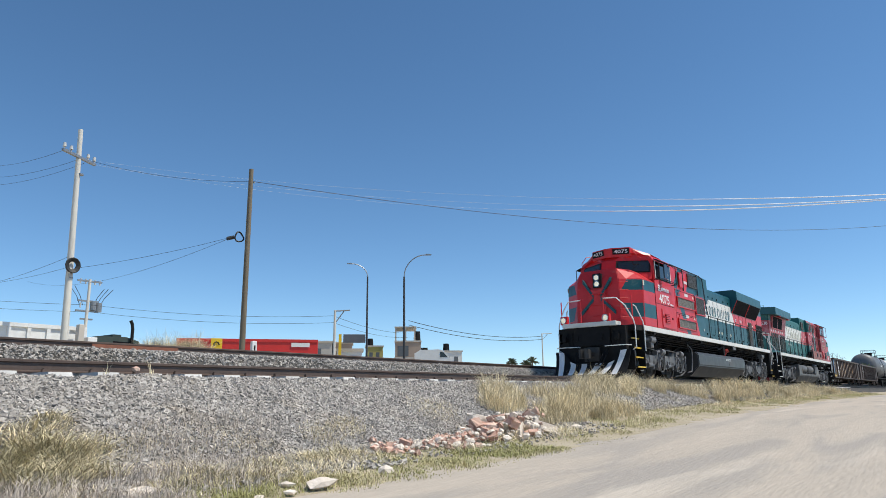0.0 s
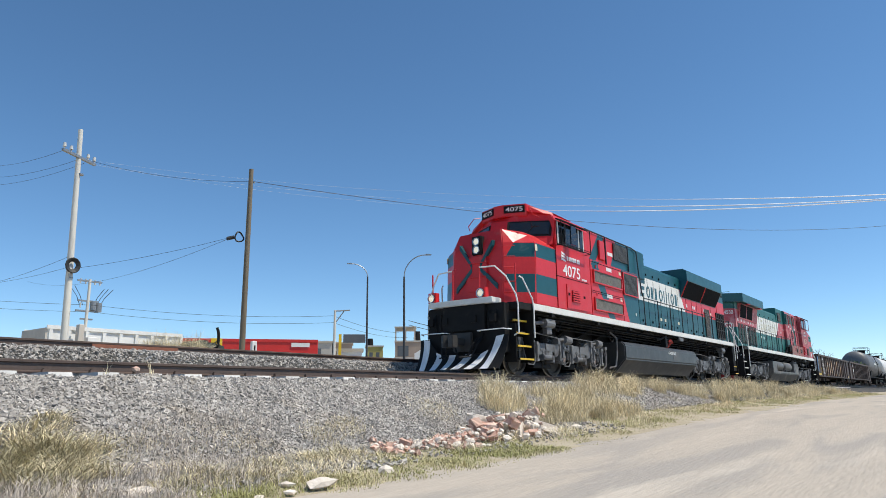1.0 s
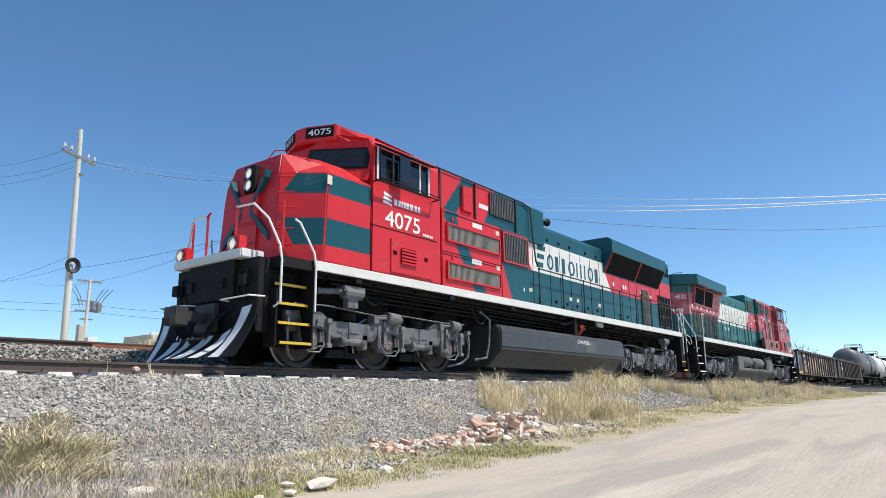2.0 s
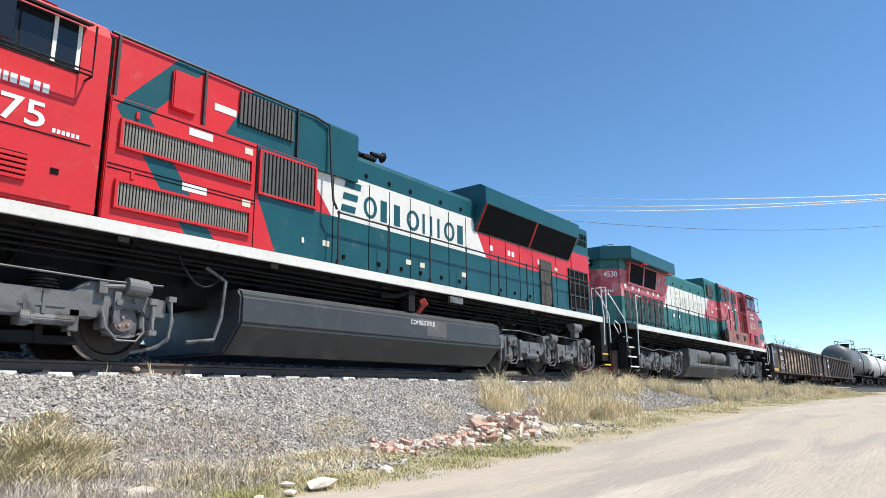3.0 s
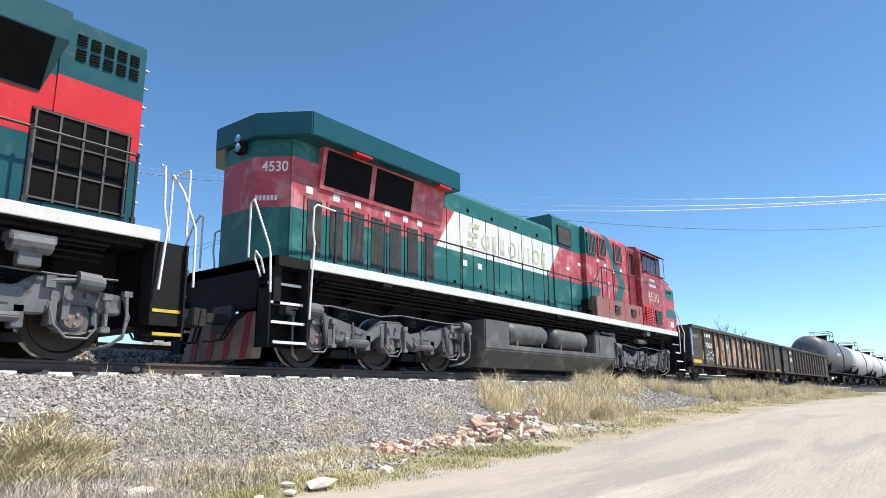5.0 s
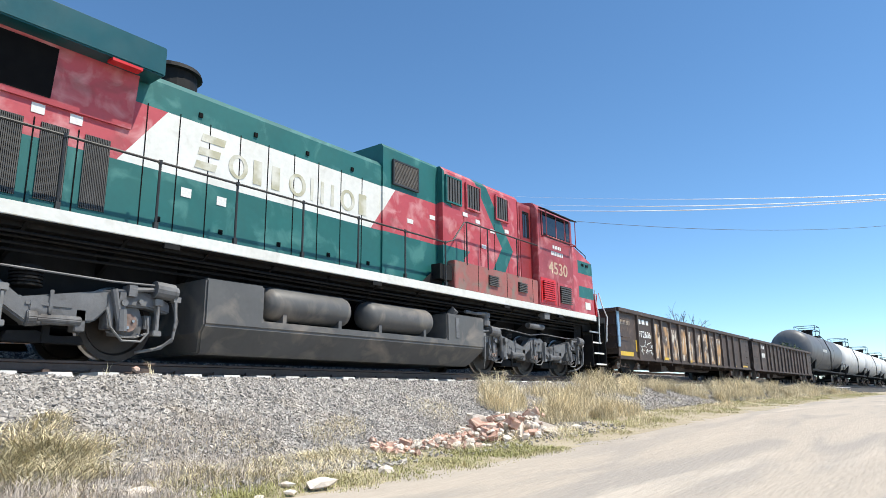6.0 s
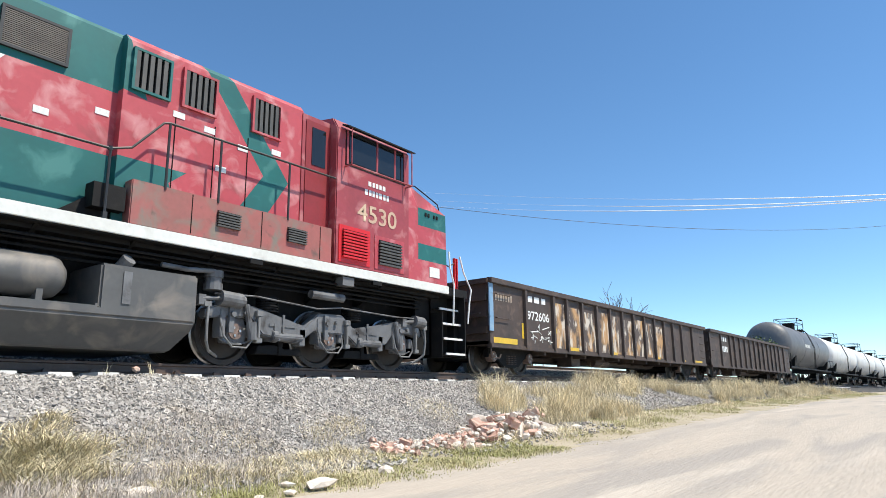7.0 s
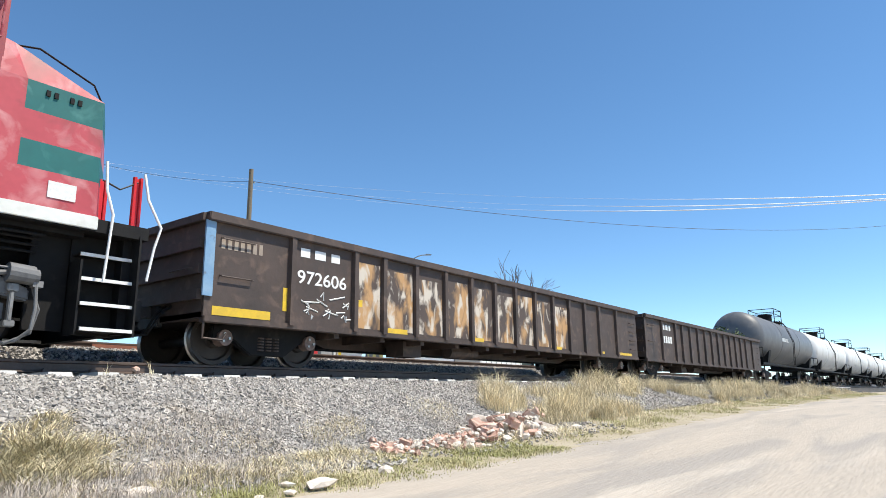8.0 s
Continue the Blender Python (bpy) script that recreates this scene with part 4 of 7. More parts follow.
    for s in (-1, 1):
        def on_face(u, z):
            """A point of the slanted face: u runs from the middle to the corner."""
            f = (z - 3.75) / 0.83
            return Vector((-6.60 + 0.74 * u + 0.20 * f, s * (0.30 + 1.18 * u), z))
        for nm, m, g, t in (("window_frame", BLACK, 0.0, 0.014), ("windscreen", GLASS, 0.05, 0.024)):
            b = B()
            pts = [on_face(0.0 + g, 4.03 + g), on_face(0.95 - g, 4.03 + g), on_face(0.95 - g, 4.52 - g), on_face(0.0 + g, 4.52 - g)]
            nrm = (pts[1] - pts[0]).cross(pts[3] - pts[0]).normalized()
            if nrm.x > 0:
                nrm = -nrm
            loft(b, [[q + nrm * 0.002 for q in pts], [q + nrm * t for q in pts]])
            k.put(nm, b, m, cab)
        b = B()
        w0, w1 = on_face(0.45, 4.12), on_face(0.62, 4.40)
        tube(b, [w0 + Vector((-0.04, s * -0.02, 0)), w1 + Vector((-0.04, s * -0.02, 0))], 0.012, 5)
        k.put("wiper", b, BLACK, cab)
        # a number board on each slanted face of the brow
        p0, p1 = Vector((-6.44, s * 0.14, 0)), Vector((-6.16, s * 0.80, 0))
        out = Vector((-0.66, s * -0.28, 0)).normalized()
        if out.y * s < 0:
            out = Vector((-0.92, s * 0.39, 0))
        a, c = (p1, p0) if s > 0 else (p0, p1)
        b = B()
        loft(b, [[q + out * d + Vector((0, 0, z)) for q, z in ((a.lerp(c, 0.06), 4.80), (a.lerp(c, 0.94), 4.80), (a.lerp(c, 0.94), 5.02), (a.lerp(c, 0.06), 5.02))] for d in (0.002, 0.022)])
        nb = k.put("number_board", b, BLACK, cab, "black number board with white figures")
        lettering(k, "4075", 0, 0, 0, 0.14, WHITEBAR, "white road number", 0.52, nb, spread=(a.lerp(c, 0.14) + out * 0.026 + Vector((0, 0, 4.84)), (c - a).normalized()))
        b = B()
        tube(b, [(-6.1, s * 0.9, 4.90), (-6.3, s * 1.0, 4.86), (-6.4, s * 1.15, 4.62), (-6.2, s * 1.25, 4.55)], 0.014, 6)
        k.put("brow_grab", b, RED, cab)
    # cab side windows
    for s in (-1, 1):
        y = s * 1.535
        box_part(k, "side_window_band", -5.72, -3.95, y - 0.006, y + 0.006, 3.80, 4.50, BLACK, cab, "dark sliding side windows")
        for xa, xb in ((-5.66, -5.2), (-5.15, -4.75), (-4.72, -4.35), (-4.30, -3.99)):
            box_part(k, "side_pane", xa, xb, y - 0.014, y + 0.014, 3.86, 4.46, GLASS, cab)
        for xa in (-5.69, -5.21, -4.33, -4.02):
            box_part(k, "pane_frame", xa, xa + 0.05, y - 0.022, y + 0.022, 3.82, 4.50, WHITE if xa != -5.21 else STEEL, cab)
        # sunshade, awning and armrest cage
        b = B()
        ys = s * 1.53
        prism(b, [(ys, 4.58), (ys + s * 0.20, 4.50), (ys + s * 0.20, 4.47), (ys, 4.54)], "x", -5.75, -3.9)
        k.put("awning", b, BLACK, cab)
        b = B()
        o = ys + s * 0.20
        tube(b, [(-5.78, o, 4.48), (-5.78, o, 3.74), (-3.86, o, 3.74), (-3.86, o, 4.48)], 0.016, 6)
        tube(b, [(-5.78, ys, 3.74), (-5.78, o, 3.74)], 0.016, 6)
        tube(b, [(-3.86, ys, 3.74), (-3.86, o, 3.74)], 0.016, 6)
        tube(b, [(-5.78, o, 3.80), (-3.86, o, 3.80)], 0.012, 6)
        k.put("window_cage", b, BLACK, cab)
        box_part(k, "mirror", -5.2, -4.85, o - 0.02, o + 0.02, 3.84, 4.42, GLASS, cab, bevel=0.008)
        # number, plain lettering, emblem
        if s < 0:
            lettering(k, "4075", -5.42, y - 0.004, 2.89, 0.35, WHITEBAR, "white road number on the cab side", 1.12, cab)
            bars(k, -5.14, y, 3.38, (0.13, 0.10, 0.08, 0.08, 0.11, 0.16, 0.11, 0.11), 0.13, WHITEBAR, "white lettering kept as plain bars", 0.28, parent=cab)
            b = B()
            for q in range(3):
                prism(b, [(-5.50 + 0.02 * q, 3.36 + 0.09 * q), (-5.22, 3.33 + 0.09 * q), (-5.22, 3.38 + 0.09 * q), (-5.46, 3.43 + 0.09 * q)], "y", y - 0.003, y + 0.001)
            k.put("emblem", b, WHITEBAR, cab, "white emblem of three slanted bars")
            bars(k, -4.20, y, 2.88, (0.06,) * 6, 0.06, WHITEBAR, "small white lettering kept as bars", 0.3, parent=cab)
        box_part(k, "cab_groove", -5.85, -3.7, y - 0.004, y + 0.004, 2.83, 2.845, DARK, cab)
        box_part(k, "battery_door", -5.25, -3.86, y - 0.02, y + 0.02, 1.94, 2.66, RED, cab, bevel=0.01)
        screen(k, "vent", -4.95, -4.45, s * 1.552, 2.15, 2.5, 5, RED, False, cab)
        for xx in (-5.13, -4.12):
            box_part(k, "latch", xx - 0.05, xx + 0.05, y - 0.03, y + 0.03, 2.32, 2.40, DARK, cab)
        box_part(k, "nose_seam", -5.84, -5.825, y - 0.004, y + 0.004, 1.9, 3.6, DARK, nose)
        box_part(k, "sticker", -7.02, -6.9, y - 0.004, y + 0.004, 3.38, 3.56, STICKER, nose)
    box_part(k, "dark_gap", -3.56, -3.46, -1.42, 1.42, 1.88, 4.60, DARK, cab)
    # equipment section behind the cab
    bm = B()
    box(bm, -3.47, 0.40, -1.50, 1.50, 1.88, 3.70)
    za = (-2.35, 4.8), (-3.40, 3.55), (-2.2, 1.88)
    lines = [((za[0][0], za[0][1]), (za[1][0], za[1][1])), ((za[0][0] + 0.5, za[0][1]), (za[1][0] + 0.5, za[1][1])), ((za[1][0], za[1][1]), (za[2][0], za[2][1])), ((za[1][0] + 0.5, za[1][1]), (za[2][0] + 0.5, za[2][1])), ((-0.98, 2.9), (-0.52, 1.88)), ((-9, 3.55), (9, 3.55)), ((-0.98, 1.8), (-0.98, 4)), ((-1.0, 4.7), (-1.55, 3.7))]
    cut(bm, lines)

    def zig(x, z):
        if z > 3.55:
            t = (z - 3.55) / 1.25
            return -3.40 + 1.05 * t < x < -2.90 + 1.05 * t
        t = (3.55 - z) / 1.67
        return -3.40 + 1.20 * t < x < -2.90 + 1.20 * t

    def eq_rule(x, y, z):
        if zig(x, z):
            return 1
        if z > 3.7:
            return 0 if left_of(x, z, (-1.0, 4.7), (-1.55, 3.7)) else 1
        return 1 if (x > -0.98 and (z > 2.9 or not left_of(x, z, (-0.98, 2.9), (-0.52, 1.88)))) else 0
    paint(bm, eq_rule)
    eq = k.put("equipment_cabinet", bm, paints, bevel=0.015)
    bm = B()
    prism(bm, [(-1.36, 3.68), (-1.36, 4.66), (-1.28, 4.74), (-0.8, 4.78), (0.8, 4.78), (1.28, 4.74), (1.36, 4.66), (1.36, 3.68)], "x", -3.50, 1.58)
    cut(bm, lines)
    paint(bm, eq_rule)
    up = k.put("upper_cabinet", bm, paints)
    for s in (-1, 1):
        b = B()
        tube(b, [(-3.5, s * 1.385, 4.70), (0.35, s * 1.385, 4.70), (0.75, s * 1.41, 4.62), (0.78, s * 1.45, 3.7), (0.80, s * 1.5, 3.1), (0.9, s * 1.5, 2.95)], 0.024, 8)
        k.put("roof_rail", b, DARKBAR, up)
        for x in (-3.38, -1.95, -0.02):
            b = B()
            box(b, x - 0.02, x + 0.02, min(s * 1.37, s * 1.41), max(s * 1.37, s * 1.41), 3.72, 4.70)
            k.put("cabinet_strip", b, DARKBAR, up)
    for s in (-1, 1):
        y = s * 1.502
        screen(k, "filter_screen", -3.28, -1.10, y, 2.98, 3.34, 46, SCREEN_DIRT, True, eq, RED, "dusty slatted intake screen", proud=0.022)
        screen(k, "filter_screen", -3.28, -1.10, y, 2.10, 2.44, 46, SCREEN_DIRT, True, eq, RED, "dusty slatted intake screen", proud=0.022)
        screen(k, "side_screen", -0.90, 0.30, y, 2.86, 3.58, 15, SCREEN, True, eq, RED)
        screen(k, "upper_screen", -1.28, -0.10, s * 1.365, 4.02, 4.60, 15, SCREEN, True, up)
        for z in (2.62, 2.68, 3.62):
            box_part(k, "seam", -3.44, -0.98, y - 0.004, y + 0.004, z, z + 0.015, DARK, eq)
        box_part(k, "seam", -0.985, -0.97, y - 0.004, y + 0.004, 1.9, 3.68, DARK, eq)
        box_part(k, "raised_box", -2.52, -2.1, s * 1.35, s * 1.43, 3.85, 4.5, RED, up, bevel=0.02)
        for xx, zz in ((-2.25, 3.47), (-2.3, 2.56), (-1.75, 4.1)):
            box_part(k, "sticker", xx, xx + 0.42, (y if zz < 3.7 else s * 1.363) - 0.004, (y if zz < 3.7 else s * 1.363) + 0.004, zz, zz + 0.12, STICKER_W, eq)
        for xx, zz in ((-1.22, 3.46), (-1.22, 2.55)):
            box_part(k, "sticker", xx, xx + 0.16, y - 0.004, y + 0.004, zz, zz + 0.11, STICKER, eq)
        for xx, zz in ((-3.1, 3.5), (-3.1, 2.58), (0.05, 2.2)):
            box_part(k, "latch", xx, xx + 0.05, y - 0.02, y + 0.02, zz - 0.05, zz + 0.05, RED if zz > 2.3 else STICKER_W, eq)
    # long hood
    bm = B()
    prism(bm, [(-1.28, 1.88), (-1.28, 4.20), (-1.22, 4.31), (-1.05, 4.36), (1.05, 4.36), (1.22, 4.31), (1.28, 4.20), (1.28, 1.88)], "x", 0.40, 11.0)
    A0, A1, B0, B1 = (0.22, 3.79), (0.95, 2.88), (5.68, 3.79), (6.28, 2.88)
    cut(bm, [((0, 3.79), (1, 3.79)), ((0, 2.88), (1, 2.88)), (A0, A1), (B0, B1)])

    def hood_rule(x, y, z):
        if z > 3.79 or z < 2.88:
            return 1
        if left_of(x, z, A0, A1):
            return 0
        return 2 if left_of(x, z, B0, B1) else 0
    paint(bm, hood_rule)
    hood = k.put("long_hood", bm, paints)
    bm = B()
    prism(bm, [(-1.30, 1.88), (-1.30, 4.68), (-1.2, 4.76), (1.2, 4.76), (1.30, 4.68), (1.30, 1.88)], "x", 11.0, 12.2)
    cut(bm, [((0, 3.82), (1, 3.82)), ((0, 2.88), (1, 2.88))])
    paint(bm, lambda x, y, z: 0 if 2.88 < z < 3.82 else 1)
    k.put("rear_hood", bm, paints, hood)
    for s in (-1, 1):
        y = s * 1.283
        seams(k, (1.0, 2.0, 2.62, 3.3, 4.0, 4.7, 5.4, 6.45, 7.2, 7.9, 8.6, 10.0), y, 1.95, 3.75)
        latches(k, (1.3, 2.3, 3.0, 3.65, 4.4, 5.1, 6.9, 7.6, 8.4), y, 2.12)
        latches(k, (0.9, 1.9, 2.6, 3.3, 4.4, 5.2), y, 3.92)
        for xx in (0.75, 3.15, 3.62, 5.2, 9.9):
            box_part(k, "sticker", xx, xx + 0.17, y - 0.005, y + 0.005, 2.25 if xx < 6 else 3.05, 2.36 if xx < 6 else 3.15, STICKER, hood)
        for xx in (6.45, 7.3, 7.5, 8.9):
            box_part(k, "sticker", xx, xx + 0.13, y - 0.005, y + 0.005, 3.10, 3.24, STICKER_W, hood)
        screen(k, "louver_door", 9.0, 9.68, y, 1.96, 3.26, 14, DOORGREY, True, hood, label="brown-grey louvered door")
        # plain shapes where the owner's name stands
        if s < 0:
            name_shapes(k, 1.20, y, 3.04, 0.46, (0.62, 0.50, 0.42, 0.42, 0.55, 0.80, 0.52, 0.48), GREEN, hood, "dark green plain shape on the white band")
        b = B()
        for q in range(5):
            box(b, 10.78 + 0.31 * q, 10.81 + 0.31 * q, min(s * 1.306, s * 1.33), max(s * 1.306, s * 1.33), 2.0, 3.26)
        for q in range(4):
            box(b, 10.75, 12.08, min(s * 1.306, s * 1.325), max(s * 1.306, s * 1.325), 2.02 + 0.40 * q, 2.045 + 0.40 * q)
        g = box_part(k, "rear_grille", 10.75, 12.08, s * 1.283, s * 1.306, 2.0, 3.26, DARK, hood, "black barred grille")
        k.put("lattice", b, SCREEN, g)
        b = B()
        for r_ in range(2):
            for c_ in range(5):
                slats(b, 11.2 + 0.19 * c_, 11.33 + 0.19 * c_, s * 1.322, 4.12 + 0.22 * r_, 4.30 + 0.22 * r_, 4, 0.02, 0.55, False)
        k.put("louver", b, DARK, hood)
    # flared radiator wings: a narrow green lip far out, the black mesh slanting in below it
    bm = B()
    loft(bm, [[(x0 + dx0, -1.284, 3.48), (x0, -1.62, 4.18), (x0, -1.62, 4.60), (x0, -1.46, 4.70), (x0, 1.46, 4.70), (x0, 1.62, 4.60), (x0, 1.62, 4.18), (x0 + dx0, 1.284, 3.48), (x0 + dx0, 0, 3.6)] for x0, dx0 in ((5.82, -0.08), (10.98, -0.18))])
    paint(bm, lambda x, y, z: 1)
    wing = k.put("radiator_wing", bm, paints, label="dark green flared radiator wing")
    for s in (-1, 1):
        for xa, xb in ((5.86, 8.34), (8.42, 10.80)):
            b = B()
            loft(b, [[(xa, s * (1.296 - d), 3.51 + d), (xb, s * (1.296 - d), 3.51 + d), (xb, s * (1.612 - d), 4.165 + d), (xa, s * (1.612 - d), 4.165 + d)] for d in (0.0, -0.012)])
            k.put("radiator_mesh", b, DARK, wing, "black radiator mesh")
        b = B()
        tube(b, [(8.38, s * 1.315, 3.50), (8.38, s * 1.63, 4.15)], 0.028, 6)
        k.put("brace", b, RED, wing)
        b = B()
        tube(b, [(5.83, s * 1.31, 3.50), (5.87, s * 1.62, 4.16)], 0.022, 6)
        k.put("wing_edge", b, RED, wing)
    # horns on the roof
    b = B()
    for dx, dy, dd, L_ in ((0, 0, -1, 0.34), (0.02, 0.16, -1, 0.26), (0.06, -0.12, 1, 0.38), (0.05, 0.05, 1, 0.26)):
        x0 = 2.55 + dx
        lathe(b, [(0, 0.04), (L_ * 0.7, 0.055), (L_ * 0.92, 0.09), (L_, 0.125), (L_, 0.02)], (x0, -0.6 + dy, 4.70 + dx), (dd, 0, 0), 12)
    cyl(b, (2.55, -0.55, 4.36), (2.55, -0.55, 4.66), 0.05, n=8)
    box(b, 2.36, 2.76, -0.75, -0.42, 4.62, 4.68)
    k.put("horn", b, BLACK, hood, "black five-chime air horn", smooth=True)
    # sill, deck and running gear
    for s in (-1, 1):
        b = B()
        box(b, -7.22, 12.52, min(s * 1.50, s * 1.54), max(s * 1.50, s * 1.54), 1.70, 1.88)
        k.put("side_sill", b, WHITE, label="white side sill", bevel=0.008)
        for xx in (-6.2, -3.2, -0.6, 4.6, 8.0):
            box_part(k, "jacking_pad", xx, xx + 0.16, s * 1.44, s * 1.52, 1.60, 1.70, BLACK)
        box_part(k, "sill_plate", 4.35, 4.85, s * 1.50, s * 1.56, 1.52, 1.66, STEEL)
    box_part(k, "deck", -8.0, 12.5, -1.50, 1.50, 1.68, 1.86, BLACK)
    underframe(k, -7.2, 12.4)
    # fuel tank
    bm = B()
    tp = [(-1.42, 1.20), (-1.53, 1.08), (-1.53, 0.62), (-1.10, 0.16), (1.10, 0.16), (1.53, 0.62), (1.53, 1.08), (1.42, 1.20)]
    prism(bm, tp, "x", -1.15, 6.45)
    tank = k.put("fuel_tank", bm, TANKM, label="dark grey fuel tank", bevel=0.04)
    box_part(k, "tank_patch", 3.55, 4.25, -1.534, -1.53, 0.72, 1.04, TANKM_OLD, tank)
    lettering(k, "COMBUSTIBLE", 3.02, -1.537, 0.93, 0.10, WHITEBAR, "white word on the fuel tank", 0.80, tank, name="word")
    b = B()
    cyl(b, (3.45, -1.30, 1.15), (3.55, -1.46, 1.42), 0.06, n=10)
    cyl(b, (3.50, -1.42, 1.40), (3.56, -1.52, 1.46), 0.09, n=10)
    k.put("fuel_filler", b, mat("filler_red", (0.45, 0.05, 0.04), (0.3, 0.03, 0.03), 9, 0.5), tank, "red fuel filler")
    b = B()
    tube(b, [(2.3, -1.35, 1.46), (2.75, -1.36, 1.50), (3.05, -1.38, 1.60), (3.3, -1.38, 1.62)], 0.05, 8)
    box(b, 3.05, 3.25, -1.45, -1.25, 1.22, 1.66)
    k.put("vent_pipe", b, BLACK, tank)
    for s in (-1, 1):
        for xx in (-6.15, 10.9):
            b = B()
            cyl(b, (xx - 0.25, s * 1.35, 1.42), (xx + 0.25, s * 1.35, 1.42), 0.13, n=12)
            box(b, xx - 0.28, xx + 0.28, min(s * 1.2, s * 1.45), max(s * 1.2, s * 1.45), 1.42, 1.54)
            box(b, xx - 0.14, xx + 0.14, min(s * 1.25, s * 1.4), max(s * 1.25, s * 1.4), 1.12, 1.34)
            k.put("sand_trap", b, STEEL, bevel=0.01)
        b = B()
        cyl(b, (-6.9, s * 1.2, 1.40), (-6.45, s * 1.36, 1.42), 0.06, n=10)
        k.put("sand_nozzle", b, STEEL)
        b = B()
        tube(b, [(-1.9, s * 1.25, 0.3), (-1.45, s * 1.28, 0.36), (-1.35, s * 1.3, 0.7), (-1.3, s * 1.3, 1.3), (-1.6, s * 1.2, 1.5)], 0.03, 8)
        k.put("hose", b, STEEL)
    for x0, x1, z0, d in ((-2.2, -1.2, 1.58, 0.42), (-5.9, -5.1, 1.55, 0.30), (7.0, 7.9, 1.60, 0.36), (8.6, 9.4, 1.58, 0.42), (9.5, 10.4, 1.55, 0.30), (6.5, 7.1, 1.5, 0.5)):
        b = B()
        tube(b, [(x0 + (x1 - x0) * i / 8, -1.38 + 0.02 * i, z0 - 4 * d * (i / 8) * (1 - i / 8)) for i in range(9)], 0.02, 6)
        k.put("traction_cable", b, BLACK)
    loco_truck(k, (-7.0, -4.92, -2.84), "straight")
    loco_truck(k, (7.45, 9.53, 11.60), "straight")
    # side handrails
    for s in (-1, 1):
        handrail(k, [0.95, 2.35, 3.72, 5.1, 6.5, 7.9, 9.3, 10.7, 12.1], s * 1.50, 1.86, 2.90, DARKBAR)
    # front platform, anticlimber, pilot and plow
    box_part(k, "anticlimber", -8.44, -7.95, -0.98, 1.12, 1.84, 2.0, WHITE, label="silver-white anticlimber shelf", bevel=0.02)
    b = B()
    box(b, -8.26, -8.0, -1.24, 1.24, 0.55, 1.84)
    box(b, -8.36, -8.24, -0.7, 0.7, 1.15, 1.84)
    pil = k.put("pilot_plate", b, BLACK, bevel=0.015)
    for yy in (-0.95, -0.35, 0.6, 1.1):
        box_part(k, "pilot_box", -8.40, -8.24, yy - 0.09, yy + 0.09, 1.35, 1.55, BLACK, pil, bevel=0.01)
    # plow: two curved halves that meet at the middle, with white stripes
    def plow_pt(y, u, lift=0.0):
        """u runs 0 at the top to 1 at the bottom."""
        y_ = abs(y)
        y = y * (0.97 - 0.07 * u)
        top, bot = (-8.40 - 0.12 * (1 - y_ / 1.5), 0.98), (-8.74 - 0.30 * (1 - y_ / 1.5), 0.12)
        x = top[0] + (bot[0] - top[0]) * (u ** 1.7)
        z = top[1] + (bot[1] - top[1]) * u - 0.46 * smoothstep(1.2, 0.75, y_) * (1 - u)
        return (x - lift, y, z)
    def plow_sheet(y0, y1, slant, lift, mi, b):
        n = 8
        pa, pb = [], []
        for i in range(n + 1):
            u = i / n
            ya, yb = y0 + slant * u, y1 + slant * u
            pa.append((b.verts.new(plow_pt(ya, u, lift)), b.verts.new(plow_pt(yb, u, lift)), b.verts.new(plow_pt(yb, u, lift - 0.02)), b.verts.new(plow_pt(ya, u, lift - 0.02))))
        for p, q in zip(pa, pa[1:]):
            for c_ in range(4):
                b.faces.new((p[c_], p[(c_ + 1) % 4], q[(c_ + 1) % 4], q[c_])).material_index = mi
        b.faces.new(pa[0])
        b.faces.new(pa[-1][::-1])
    for s in (-1, 1):
        b = B()
        for q in range(6):
            plow_sheet(s * q * 0.25, s * (q + 1) * 0.25, 0, 0.0, 0, b)
        pl = k.put("plow", b, BLACK, pil, "black snow plow with slanted white stripes", smooth=True)
        for q in range(3):
            b = B()
            y0 = s * (1.36 - 0.48 * q)
            plow_sheet(y0, y0 - s * 0.23, (0.20 if s < 0 else -0.02) if y0 * s > 0.5 else (0.12 if s < 0 else -0.02), 0.012, 0, b)
            k.put("plow_stripe", b, STRIPE, pl, "white stripe", smooth=True)
    coupler(k, -8.34, -1)
    b = B()
    for yy in (-1.0, -0.8, 0.8, 1.0):
        tube(b, [(-8.14, yy, 1.75), (-8.30, yy, 1.62), (-8.34, yy * 0.98, 1.3), (-8.28, yy * 0.95, 1.1)], 0.02, 6)
    tube(b, [(-8.2, -0.6, 1.12), (-8.5, -0.5, 0.8), (-8.62, -0.35, 0.5), (-8.75, -0.1, 0.40), (-8.6, 0.1, 0.7), (-8.3, 0.2, 1.0)], 0.025, 6)
    k.put("hose_set", b, BLACK, pil)
    for s in (-1, 1):
        b = B()
        tube(b, [(-8.26, s * 1.45, 1.12), (-8.50, s * 1.35, 1.13), (-8.50, s * 0.55, 1.12), (-8.3, s * 0.5, 1.12)], 0.016, 6)
        k.put("cut_lever", b, WHITEBAR, pil)
    for s in (-1, 1):
        steps(k, -8.0, -7.25, s * 1.52, YELLOW, s)
        dy = -0.55 if s < 0 else 1.12
        b = B()
        box(b, -8.30, -8.12, dy - 0.14, dy + 0.14, 2.0, 2.30)
        dl = k.put("ditch_light_box", b, RED, bevel=0.015)
        b = B()
        lathe(b, [(0, 0.115), (0.05, 0.125), (0.05, 0.10)], (-8.30, dy, 2.14), (-1, 0, 0), 18)
        k.put("ditch_light", b, CHROME, dl, smooth=True)
        b = B()
